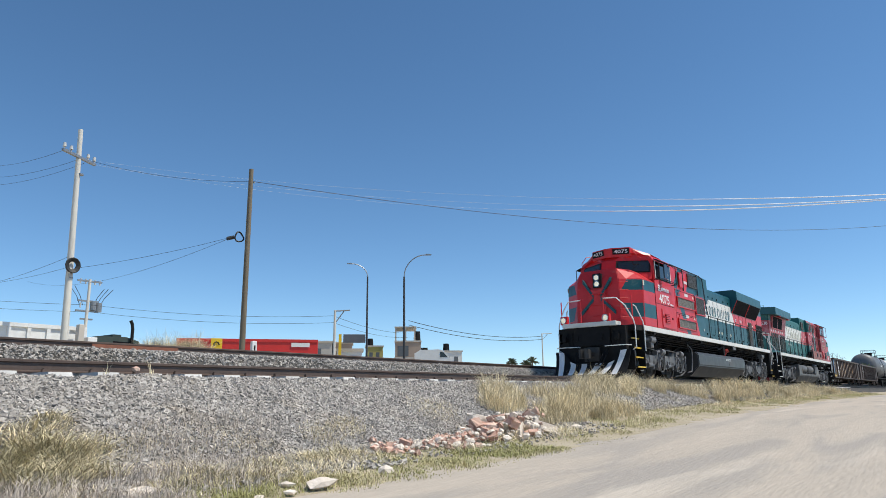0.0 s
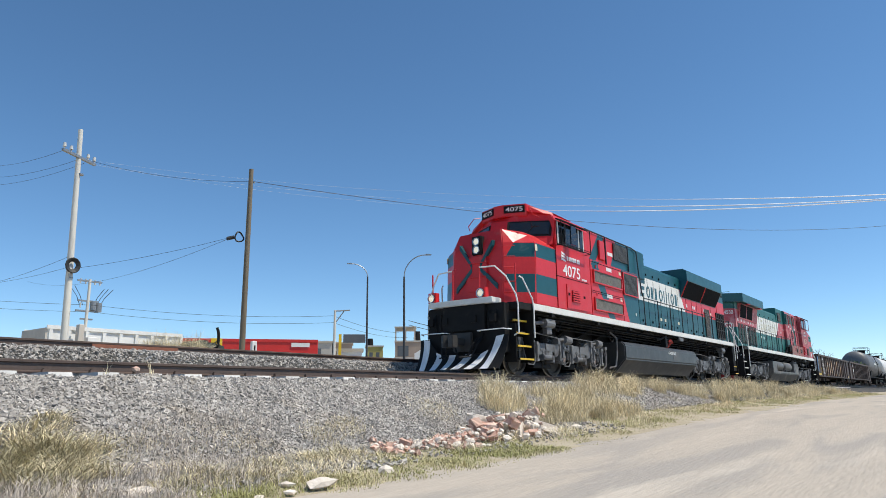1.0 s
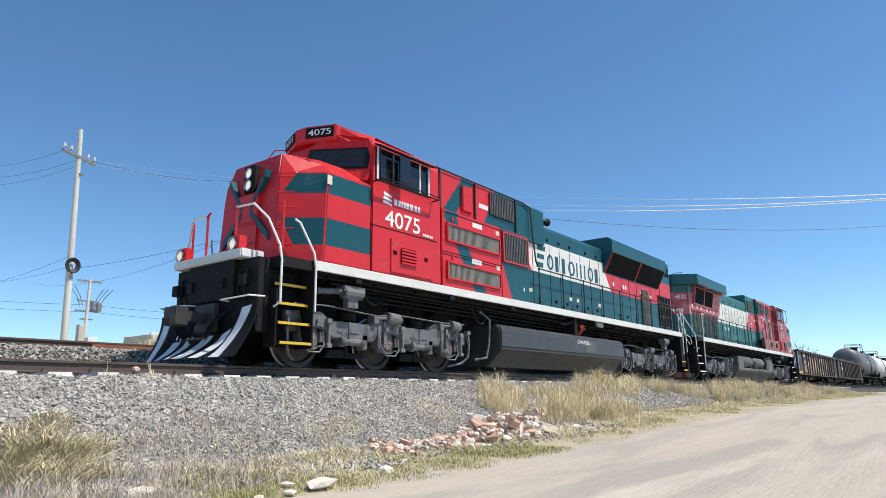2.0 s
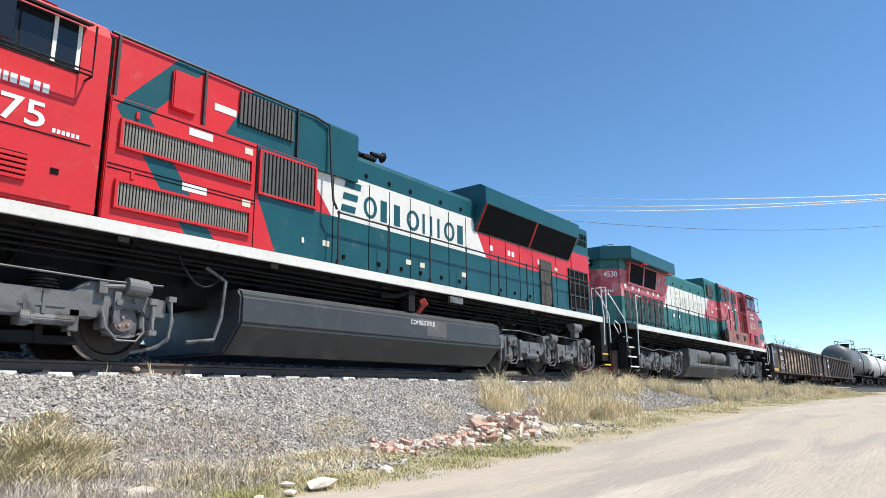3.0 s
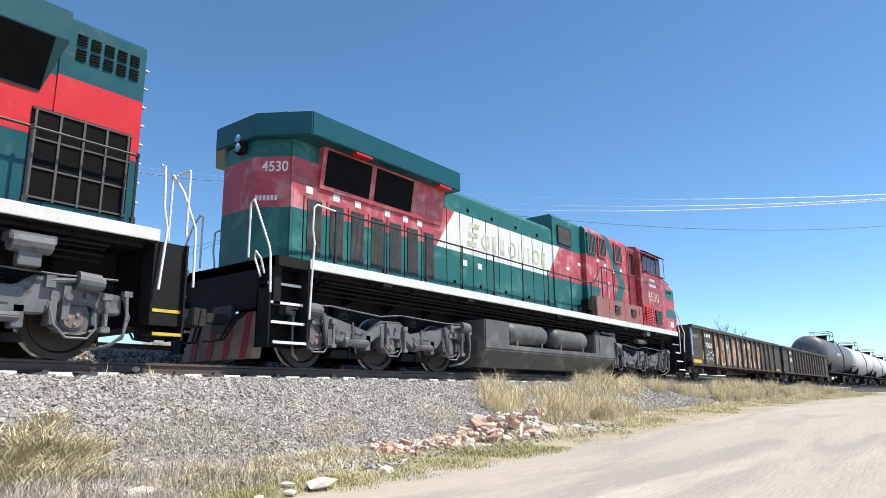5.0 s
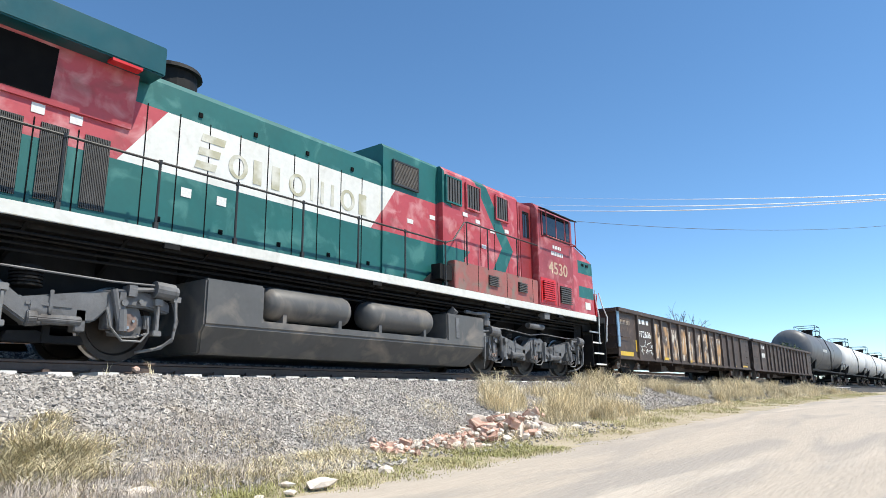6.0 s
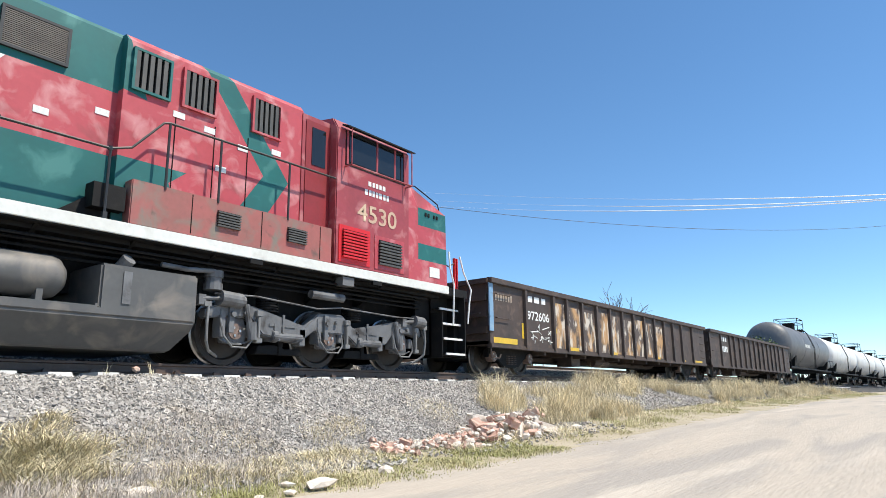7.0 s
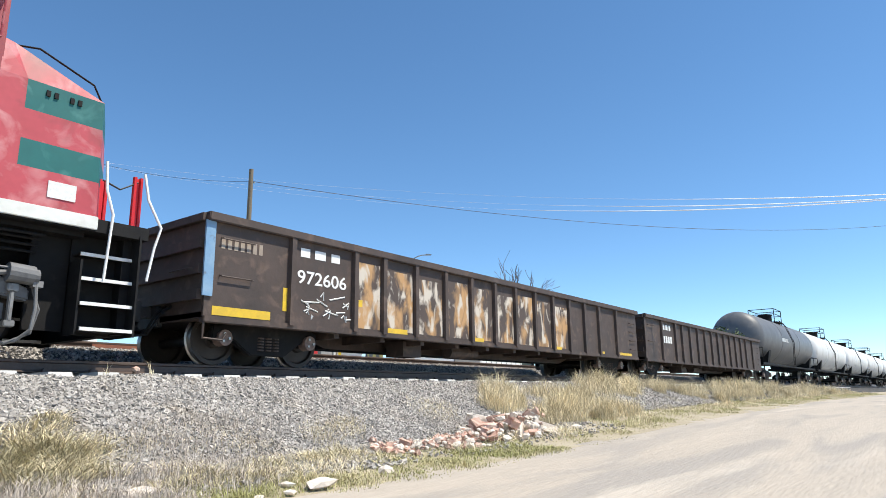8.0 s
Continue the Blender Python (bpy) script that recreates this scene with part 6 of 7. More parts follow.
        for x0, x1, z1 in ((34.9, 34.9, 2.5), (35.4, 35.43, 2.66)):
            b = B()
            for dx in (-0.045, 0.045):
                box(b, x0 + dx - 0.022, x0 + dx + 0.022, min(s * 1.22, s * 1.28), max(s * 1.22, s * 1.28), 1.86, z1)
            box(b, x0 - 0.02, x0 + 0.02, min(s * 1.24, s * 1.26), max(s * 1.24, s * 1.26), 1.86, z1 - 0.02)
            k.put("platform_post", b, RED, bevel=0.004)
        b = B()
        tube(b, [(34.9, s * 1.25, 2.5), (35.15, s * 1.25, 2.42), (35.4, s * 1.26, 2.58)], 0.014, 6)
        k.put("safety_chain", b, DARKBAR)
    # end plate, rusty striped pilot, coupler
    b = B()
    box(b, 14.70, 14.85, -1.40, 1.40, 1.0, 1.86)
    k.put("end_plate", b, BLACK)
    b = B()
    prism(b, [(14.55, 0.12), (14.75, 0.95), (14.85, 0.95), (14.75, 0.12)], "y", -1.05, 1.05)
    pil = k.put("pilot_plow", b, mat("rusty_pilot", (0.28, 0.20, 0.15), (0.20, 0.12, 0.09), 3, 0.7), label="scuffed brown pilot plate with dark red stripes", bevel=0.01)
    for q in range(4):
        b = B()
        y0 = -0.9 + 0.5 * q
        pts = [(14.545, y0, 0.125), (14.545, y0 + 0.16, 0.125), (14.735, y0 + 0.26, 0.94), (14.735, y0 + 0.10, 0.94)]
        loft(b, [pts, [(p[0] - 0.006, p[1], p[2]) for p in pts]])
        k.put("pilot_stripe", b, mat("stripe_red", (0.30, 0.03, 0.03), (0.2, 0.03, 0.03), 4, 0.6), pil, "dark red stripe")
    coupler(k, 14.75, -1)
    coupler(k, 35.4, 1)
    for s in (-1, 1):
        box_part(k, "pilot_side", 34.16, 34.66, s * 0.98, s * 1.04, 0.36, 1.64, BLACK)
    b = B()
    box(b, 35.25, 35.4, -1.30, 1.30, 0.34, 1.86)
    k.put("end_plate", b, BLACK)


# ---- freight cars ----
def freight_truck(kit, xm, r=0.42, wb=0.89):
    for x in (xm - wb, xm + wb):
        wheelset(kit, x, r)
    for s in (-1, 1):
        b = B()
        prism(b, [(xm - wb - 0.22, 0.40), (xm - wb - 0.2, 0.60), (xm - 0.45, 0.72), (xm + 0.45, 0.72), (xm + wb + 0.2, 0.60), (xm + wb + 0.22, 0.40), (xm + wb - 0.18, 0.40), (xm + 0.42, 0.20), (xm + 0.36, 0.16), (xm - 0.36, 0.16), (xm - 0.42, 0.20), (xm - wb + 0.18, 0.40)], "y", min(s * 0.96, s * 1.10), max(s * 0.96, s * 1.10))
        fr = kit.put("truck_frame", b, BLACK, label="black cast truck side frame", bevel=0.02)
        b = B()
        for q in range(3):
            x = xm - 0.16 + 0.16 * q
            for z in range(5):
                cyl(b, (x, s * 1.09, 0.24 + 0.05 * z), (x, s * 1.09, 0.265 + 0.05 * z), 0.065, n=8)
        kit.put("spring_nest", b, RUSTY, fr)
    b = B()
    box(b, xm - 0.2, xm + 0.2, -1.0, 1.0, 0.35, 0.62)
    kit.put("bolster", b, BLACK)


def build_gondola(xa, first):
    L_ = 17.15
    xc = xa + L_ / 2
    if first:
        root = vehicle("gondola_car", xc, "brown ribbed gondola car with graffiti and a pale blue corner", "gondola car", "gondola cars of the train")
    else:
        root = vehicle("gondola_car", xc, "dark brown ribbed gondola car, empty, with faint lettering", "gondola car", "gondola cars of the train")
    k = Kit(root, xc)
    xb = xa + L_
    for s in (-1, 1):
        b = B()
        box(b, xa, xb, min(s * 1.46, s * 1.50), max(s * 1.46, s * 1.50), 0.66, 2.20)
        side = k.put("side_wall", b, RUSTY, bevel=0.005)
        b = B()
        box(b, xa - 0.04, xb + 0.04, min(s * 1.44, s * 1.60), max(s * 1.44, s * 1.60), 2.18, 2.32)
        k.put("top_chord", b, RUSTY, side, bevel=0.015)
        b = B()
        box(b, xa, xb, min(s * 1.40, s * 1.54), max(s * 1.40, s * 1.54), 0.60, 0.70)
        k.put("bottom_sill", b, RUSTY, side, bevel=0.01)
        ribs = [xa + v for v in (1.66, 3.19, 4.0, 5.0, 6.02, 7.03, 8.03, 9.0, 10.0, 11.0, 12.0, 13.0, 14.02, 15.35)]
        for x in ribs:
            b = B()
            prism(b, [(x - 0.07, s * 1.495), (x - 0.05, s * 1.58), (x + 0.05, s * 1.58), (x + 0.07, s * 1.495)], "z", 0.66, 2.20)
            k.put("rib", b, RUSTY, side)
        if s < 0 and first:
            for q, (u0, u1) in enumerate(zip(ribs[1:10], ribs[2:11])):
                b = B()
                box(b, u0 + 0.08, u1 - 0.08, -1.504, -1.50, 0.74, 2.02 - 0.05 * (q % 3))
                k.put("graffiti_panel", b, GRAFF, side, "panel with pale and orange unreadable graffiti")
        if s < 0:
            if first:
                for x0, x1, z0, z1 in ((0.15, 1.25, 0.72, 0.86), (1.50, 1.62, 0.90, 1.30), (3.3, 3.42, 1.15, 1.28), (4.15, 4.75, 0.70, 0.80), (7.1, 7.55, 0.70, 0.79), (11.1, 11.5, 0.70, 0.78), (14.1, 14.4, 0.70, 0.78), (15.5, 16.6, 0.72, 0.80)):
                    box_part(k, "reflector_strip", xa + x0, xa + x1, -1.506, -1.50, z0, z1, YELLOW, side, "yellow reflector strip")
                bars(k, xa + 1.86, -1.502, 1.90, (0.33, 0.40, 0.33), 0.16, WHITEBAR, "white reporting mark kept as bars", 0.35, parent=side)
                lettering(k, "972606", xa + 1.80, -1.506, 1.42, 0.24, WHITEBAR, "white car number", 1.18, side)
                bars(k, xa + 0.25, -1.502, 1.78, (0.12,) * 7, 0.18, mat("faint_letters", (0.36, 0.30, 0.24), (0.26, 0.2, 0.16), 9, 0.6), "faint lettering kept as bars", 0.4, parent=side)
                b = B()
                rr = random.Random(4)
                for q in range(15):
                    x, z = xa + 1.9 + rr.random() * 1.1, 0.85 + rr.random() * 0.40
                    tube(b, [(x, -1.502, z), (x + rr.uniform(-0.15, 0.2), -1.502, z + rr.uniform(-0.12, 0.15)), (x + rr.uniform(0, 0.25), -1.502, z + rr.uniform(-0.1, 0.1))], 0.014, 4)
                k.put("spray_scrawl", b, STICKER_W, side, "white unreadable spray scrawl")
            else:
                bars(k, xa + 1.9, -1.502, 1.86, (0.3, 0.36, 0.3), 0.2, STICKER_W, "worn white reporting mark kept as bars", 0.35, parent=side)
                bars(k, xa + 1.9, -1.502, 1.36, (0.25,) * 4, 0.26, STICKER_W, "worn white car number kept as bars", 0.3, parent=side)
            for x0, x1, zz in ((0.25, 0.85, 1.35), (0.25, 0.85, 1.95), (L_ - 0.7, L_ - 0.2, 0.95), (L_ - 0.7, L_ - 0.2, 1.25), (L_ - 0.7, L_ - 0.2, 1.55), (L_ - 0.7, L_ - 0.2, 1.85)):
                b = B()
                tube(b, [(xa + x0, -1.50, zz), (xa + x0, -1.56, zz - 0.02), (xa + x1, -1.56, zz - 0.02), (xa + x1, -1.50, zz)], 0.012, 6)
                k.put("side_rung", b, RUSTY, side)
            b = B()
            tube(b, [(xa + 0.02, -1.5, 0.62), (xa + 0.0, -1.52, 0.36), (xa + 0.35, -1.52, 0.34), (xa + 0.42, -1.52, 0.45)], 0.02, 6)
            k.put("sill_step", b, RUSTY, side)
        box_part(k, "corner_post", xa - 0.05, xa + 0.12, s * 1.50, s * 1.535, 1.0, 2.19, BLUE_OLD if first else RUSTY, side, "pale blue corner panel" if first else "")
    for x, d in ((xa, -1), (xb, 1)):
        b = B()
        box(b, min(x, x + d * -0.05), max(x, x + d * -0.05), -1.46, 1.46, 0.66, 2.22)
        e = k.put("end_wall", b, RUSTY, bevel=0.01)
        for z in (0.95, 1.35, 1.75):
            box_part(k, "end_rib", min(x, x + d * 0.09), max(x, x + d * 0.09), -1.44, 1.44, z, z + 0.16, RUSTY, e)
        box_part(k, "end_chord", min(x, x + d * 0.10), max(x, x + d * 0.10), -1.5, 1.5, 2.18, 2.30, RUSTY, e)
        b = B()
        tube(b, [(x + d * 0.05, -1.3, 1.45), (x + d * 0.16, -1.3, 1.43), (x + d * 0.16, -0.75, 1.43), (x + d * 0.05, -0.75, 1.45)], 0.013, 6)
        k.put("grab_iron", b, RUSTY, e)
    b = B()
    box(b, xa, xb, -1.46, 1.46, 0.68, 0.76)
    prism(b, [(xa + 2.6, 0.70), (xb - 2.6, 0.70), (xb - 3.6, 0.42), (xa + 3.6, 0.42)], "y", -0.3, 0.3)
    for q in range(10):
        x = xa + 2.8 + q * 1.25
        box(b, x, x + 0.12, -1.4, 1.4, 0.52, 0.70)
    box(b, xa + 5.2, xa + 5.8, -1.0, -0.5, 0.30, 0.62)
    cyl(b, (xa + 7.0, -0.8, 0.48), (xa + 8.1, -0.8, 0.48), 0.16, n=12)
    k.put("floor_frame", b, RUSTY)
    freight_truck(k, xa + 1.55)
    freight_truck(k, xb - 1.55)
    coupler(k, xa + 0.05, -1)
    coupler(k, xb - 0.05, 1)


def build_tank(xa, shell, label):
    L_ = 16.9
    xc = xa + L_ / 2
    root = vehicle("tank_car", xc, label, "tank car", "tank cars of the train")
    k = Kit(root, xc)
    R = 1.50
    zc = 2.72
    b = B()
    prof = [(0, 0)] + [(0.75 * (1 - math.cos(a)), R * math.sin(a)) for a in (0.3, 0.6, 0.9, 1.2, 1.571)] + [(L_ - 0.75 * (1 - math.cos(a)), R * math.sin(a)) for a in (1.571, 1.2, 0.9, 0.6, 0.3)] + [(L_, 0)]
    lathe(b, prof, (xa, 0, zc), (1, 0, 0), 40)
    tank = k.put("tank_shell", b, shell, smooth=True)
    for f in (0.33, 0.66):
        b = B()
        lathe(b, [(-0.03, R), (-0.03, R + 0.012), (0.03, R + 0.012), (0.03, R)], (xa + L_ * f, 0, zc), (1, 0, 0), 40)
        k.put("band", b, shell, tank)
    b = B()
    cyl(b, (xc, 0, zc + R - 0.05), (xc, 0, zc + R + 0.38), 0.42, n=18)
    cyl(b, (xc, 0, zc + R + 0.38), (xc, 0, zc + R + 0.45), 0.48, n=18)
    k.put("dome", b, BLACK, tank, "black valve dome")
    b = B()
    for dx in (-1.1, 1.1):
        for dy in (-0.8, 0.8):
            tube(b, [(xc + dx, dy, zc + R - 0.25), (xc + dx, dy, zc + R + 0.75)], 0.025, 6)
    for z in (0.4, 0.75):
        tube(b, [(xc - 1.1, -0.8, zc + R + z), (xc + 1.1, -0.8, zc + R + z), (xc + 1.1, 0.8, zc + R + z), (xc - 1.1, 0.8, zc + R + z), (xc - 1.1, -0.8, zc + R + z)], 0.025, 6)
    box(b, xc - 1.1, xc + 1.1, -0.95, -0.5, zc + R - 0.16, zc + R - 0.12)
    k.put("dome_platform", b, BLACK, tank)
    b = B()
    for dx in (-0.2, 0.2):
        tube(b, [(xc + dx, -1.52, 1.2), (xc + dx, -1.60, zc), (xc + dx, -1.2, zc + R * 0.75), (xc + dx, -0.85, zc + R)], 0.02, 6)
    for q in range(6):
        tube(b, [(xc - 0.2, -1.58, 1.4 + 0.3 * q), (xc + 0.2, -1.58, 1.4 + 0.3 * q)], 0.014, 6)
    k.put("ladder", b, BLACK, tank)
    b = B()
    box(b, xa + 0.1, xa + 3.0, -1.35, 1.35, 1.0, 1.16)
    box(b, xa + L_ - 3.0, xa + L_ - 0.1, -1.35, 1.35, 1.0, 1.16)
    box(b, xa + 0.1, xa + L_ - 0.1, -1.40, -1.28, 1.02, 1.12)
    for x in (xa + 1.9, xa + L_ - 1.9):
        prism(b, [(-1.3, 1.1), (1.3, 1.1), (1.45, 1.9), (1.1, 1.5), (-1.1, 1.5), (-1.45, 1.9)], "x", x - 0.25, x + 0.25)
    for x in (xa + 0.3, xa + L_ - 0.3):
        tube(b, [(x, -1.38, 0.5), (x, -1.38, 2.0)], 0.02, 6)
        tube(b, [(x, -1.38, 2.0), (x, 1.38, 2.0)], 0.02, 6)
    k.put("stub_sill", b, BLACK)
    if shell is TANK_GREY:
        bars(k, xa + 5.4, -1.505, 2.62, (0.28, 0.28, 0.28, 0.2, 0.3, 0.3, 0.3), 0.22, STICKER_W, "white lettering kept as bars", 0.35, parent=tank)
    freight_truck(k, xa + 1.9, 0.46)
    freight_truck(k, xa + L_ - 1.9, 0.46)
    coupler(k, xa + 0.1, -1)
    coupler(k, xa + L_ - 0.1, 1)


build_second()
build_gondola(36.45, True)
build_gondola(54.4, False)
build_tank(72.6, TANK_GREY, "dark grey rail tank car with a black dome platform")
for i in range(4):
    build_tank(90.6 + 18.0 * i, TANK_WHITE, "white rail tank car with dark bands and a dome platform")


# ---- poles, wires and the town behind the tracks ----
POLE_C = mat("concrete_pole", (0.66, 0.64, 0.58), (0.52, 0.50, 0.46), 2, 0.8, stretch=(1, 1, 0.2))
POLE_W = mat("wooden_pole", (0.20, 0.165, 0.115), (0.13, 0.105, 0.075), 3, 0.85, stretch=(4, 4, 0.3))
IRON = mat("galvanised_iron", (0.32, 0.33, 0.34), (0.24, 0.25, 0.26), 6, 0.45, metal=0.6)
WIRE_D = mat("dark_cable", (0.02, 0.022, 0.025), (0.03, 0.03, 0.03), 5, 0.6)
# plain white, not metal: the sun glint on the bare wire is in the colour
WIRE_B = mat("cable_glint_white", (0.92, 0.92, 0.92), (0.88, 0.88, 0.88), 5, 0.5)
CERAMIC = mat("insulator", (0.55, 0.55, 0.53), (0.45, 0.45, 0.44), 8, 0.2)
LAMP_POST = mat("dark_lamp_post", (0.035, 0.038, 0.042), (0.05, 0.05, 0.055), 5, 0.5)
TRUCKRED = mat("trailer_red", (0.62, 0.030, 0.025), (0.52, 0.028, 0.022), 1.5, 0.4)
PLAIN_W = mat("white_bodywork", (0.78, 0.78, 0.76), (0.70, 0.70, 0.68), 1.5, 0.5, dirt=((0.5, 0.47, 0.42), 2, 0.6, 0.9))
TARP = mat("dark_green_tarpaulin", (0.03, 0.05, 0.045), (0.05, 0.065, 0.06), 3, 0.8, bump=0.02, bscale=4)
SIGNYEL = mat("sign_yellow", (0.85, 0.55, 0.02), (0.75, 0.48, 0.02), 5, 0.5)
WALLB = mat("bare_block_wall", (0.42, 0.32, 0.25), (0.34, 0.26, 0.21), 0.6, 0.9, bump=0.01, bscale=3)
WALLP = mat("plaster_wall", (0.55, 0.50, 0.44), (0.45, 0.42, 0.38), 0.5, 0.9)
WALLY = mat("ochre_wall", (0.50, 0.42, 0.14), (0.38, 0.34, 0.14), 0.8, 0.9)
BOARD = mat("grey_board_back", (0.10, 0.11, 0.12), (0.13, 0.14, 0.15), 1.0, 0.5)
BARK = mat("dead_branch_bark", (0.16, 0.125, 0.10), (0.11, 0.09, 0.07), 4, 0.9)
LEAF = mat("leaf_green", (0.075, 0.11, 0.035), (0.11, 0.13, 0.05), 4, 0.7, island=0.4)
PALM = mat("palm_leaf", (0.06, 0.085, 0.045), (0.09, 0.10, 0.06), 4, 0.7, island=0.3)


def still(name, x, y, z, label, category, group=""):
    return empty(name, pose(x, y, z), label, category, group)


def sag(name, p, q, drop, r, m, label, n=20, group="overhead cables"):
    """A hanging cable from p to q with its lowest part drop metres under the chord."""
    p, q = Vector(p), Vector(q)
    bm = B()
    tube(bm, [p.lerp(q, i / n) - Vector((0, 0, 4 * drop * (i / n) * (1 - i / n))) for i in range(n + 1)], r, 5)
    return tagged(part(name, bm, m, smooth=True), label, "cable", group)


GZ = 1.28
ROADTRUCK = []


def build_poles():
    # white concrete pole with a crossarm and a coil of cable
    e = still("utility_pole", 11.6, 27.66, GZ, "tall white concrete utility pole with a crossarm", "utility pole")
    bm = B()
    cyl(bm, (0.12, -0.04, 0), (-0.14, 0.06, 10.56), 0.155, 0.09, n=18)
    part("shaft", bm, POLE_C, e, smooth=True)
    for z in (4.3, 8.6):
        bm = B()
        cyl(bm, (0.02, 0, z), (0.02, 0, z + 0.06), 0.152 - z * 0.005, n=18)
        part("strap", bm, IRON, e)
    bm = B()
    prism(bm, [(-0.06, 9.30), (0.06, 9.30), (0.06, 9.40), (-0.06, 9.40)], "x", -0.95, 0.95)
    arm = part("crossarm", bm, IRON, e)
    arm.matrix_basis = pose(-0.1, 0, 0, 0, 0, 28)
    for x in (-0.88, -0.5, 0.5, 0.88):
        bm = B()
        cyl(bm, (x, 0, 9.40), (x, 0, 9.50), 0.03, n=8)
        cyl(bm, (x, 0, 9.50), (x, 0, 9.66), 0.07, 0.05, n=10)
        part("insulator", bm, CERAMIC, arm, smooth=True)
    for k in range(4):
        bm = B()
        rr = 0.19 + 0.035 * k
        tube(bm, [(0.0 + rr * math.cos(a * 0.5236) * 0.9, -0.20 - 0.02 * k, 4.80 + rr * math.sin(a * 0.5236)) for a in range(13)], 0.035, 6)
        part("cable_coil", bm, WIRE_D, e, "black coil of spare cable")
    # brown wooden pole with a splice box and a loop
    e = still("utility_pole", 15.18, 21.11, GZ, "weathered brown wooden utility pole with a cable loop", "utility pole")
    bm = B()
    cyl(bm, (0, 0, 0), (0, 0, 8.36), 0.115, 0.085, n=14)
    part("shaft", bm, POLE_W, e, smooth=True)
    bm = B()
    tube(bm, [(-0.26 + 0.19 * math.cos(a * 0.5236), 0.18 + 0.05 * math.sin(a), 5.62 + 0.19 * math.sin(a * 0.5236)) for a in range(13)], 0.03, 6)
    part("cable_loop", bm, WIRE_D, e, "black loop of cable")
    bm = B()
    cyl(bm, (-0.62, 0.45, 5.52), (-0.40, 0.30, 5.60), 0.07, n=10)
    part("splice_box", bm, WIRE_D, e, "black splice box")
    bm = B()
    cyl(bm, (0.10, -0.02, 7.85), (0.16, -0.02, 7.85), 0.04, n=8)
    part("insulator", bm, CERAMIC, e)
    # street lamps with one curved arm each
    for x, y, dx, dy, hs, ht, lab in ((35.9, 34.8, -0.87, 0.85, 8.43, 9.42, "slender dark street lamp with one curved arm"), (31.72, 27.52, 0.92, -1.08, 7.03, 8.46, "slender dark street lamp with a long curved arm")):
        e = still("street_lamp", x, y, GZ, lab, "street lamp", "street lamps")
        bm = B()
        cyl(bm, (0, 0, 0), (0, 0, hs), 0.09, 0.06, n=12)
        part("post", bm, LAMP_POST, e, smooth=True)
        bm = B()
        tube(bm, [(dx * (1 - math.cos(a)) , dy * (1 - math.cos(a)), hs + (ht - hs) * math.sin(a)) for a in [i * math.pi / 16 for i in range(9)]], 0.035, 6)
        part("arm", bm, IRON, e, smooth=True)
        bm = B()
        prism(bm, [(-0.08, -0.04), (0.34, -0.03), (0.34, 0.02), (0.0, 0.06)], "y", -0.07, 0.07)
        h = part("lamp_head", bm, IRON, e)
        h.matrix_basis = pose(dx, dy, ht, 0, 0, math.degrees(math.atan2(dy, dx)))
    # distribution pole with transformers, far off
    e = still("transformer_pole", 30.75, 68.4, GZ, "far concrete pole crowded with transformers and crossarms", "utility pole")
    bm = B()
    cyl(bm, (0, 0, 0), (0, 0, 11.4), 0.19, 0.13, n=12)
    part("shaft", bm, POLE_C, e, smooth=True)
    for z, w in ((11.2, 1.2), (9.2, 1.0), (8.2, 1.1), (7.4, 0.6)):
        bm = B()
        box(bm, -w, w, -0.08, 0.08, z - 0.08, z + 0.08)
        part("crossarm", bm, IRON, e)
    for x, z in ((-0.9, 11.4), (-0.4, 11.4), (0.5, 11.4), (1.0, 11.4), (-0.7, 9.0), (0.4, 9.3)):
        bm = B()
        cyl(bm, (x, 0, z - 0.5), (x, 0, z), 0.07, n=8)
        part("insulator", bm, CERAMIC, e)
    for x, z in ((0.55, 8.3), (1.1, 8.2)):
        bm = B()
        cyl(bm, (x, 0, z), (x, 0, z + 0.9), 0.30, n=12)
        part("transformer", bm, IRON, e)
    for k, (x0, x1) in enumerate(((0.6, 1.5), (0.9, 1.9), (1.2, 2.4), (-0.8, -1.9), (-0.5, -1.4))):
        bm = B()
        tube(bm, [(x0, 0, 8.8), (x0 + (x1 - x0) * 0.3, 0, 9.6), (x1, 0, 10.6)], 0.03, 4)
        part("jumper_cable", bm, WIRE_D, e)
    # thin pole with a bracket
    for x, y, h, dx in ((47.9, 51.05, 8.4, 1.1), (130.9, 73.2, 12.8, 1.6)):
        e = still("utility_pole", x, y, GZ, "pale concrete pole with a side bracket", "utility pole")
        bm = B()
        cyl(bm, (0, 0, 0), (0, 0, h), 0.17, 0.12, n=10)
        part("shaft", bm, POLE_C, e)
        bm = B()
        tube(bm, [(0, 0, h - 0.1), (dx, -dx, h)], 0.07, 4)
        tube(bm, [(0, 0, h - 1.4), (dx * 0.6, -dx * 0.6, h - 0.1)], 0.05, 4)
        part("bracket", bm, IRON, e)


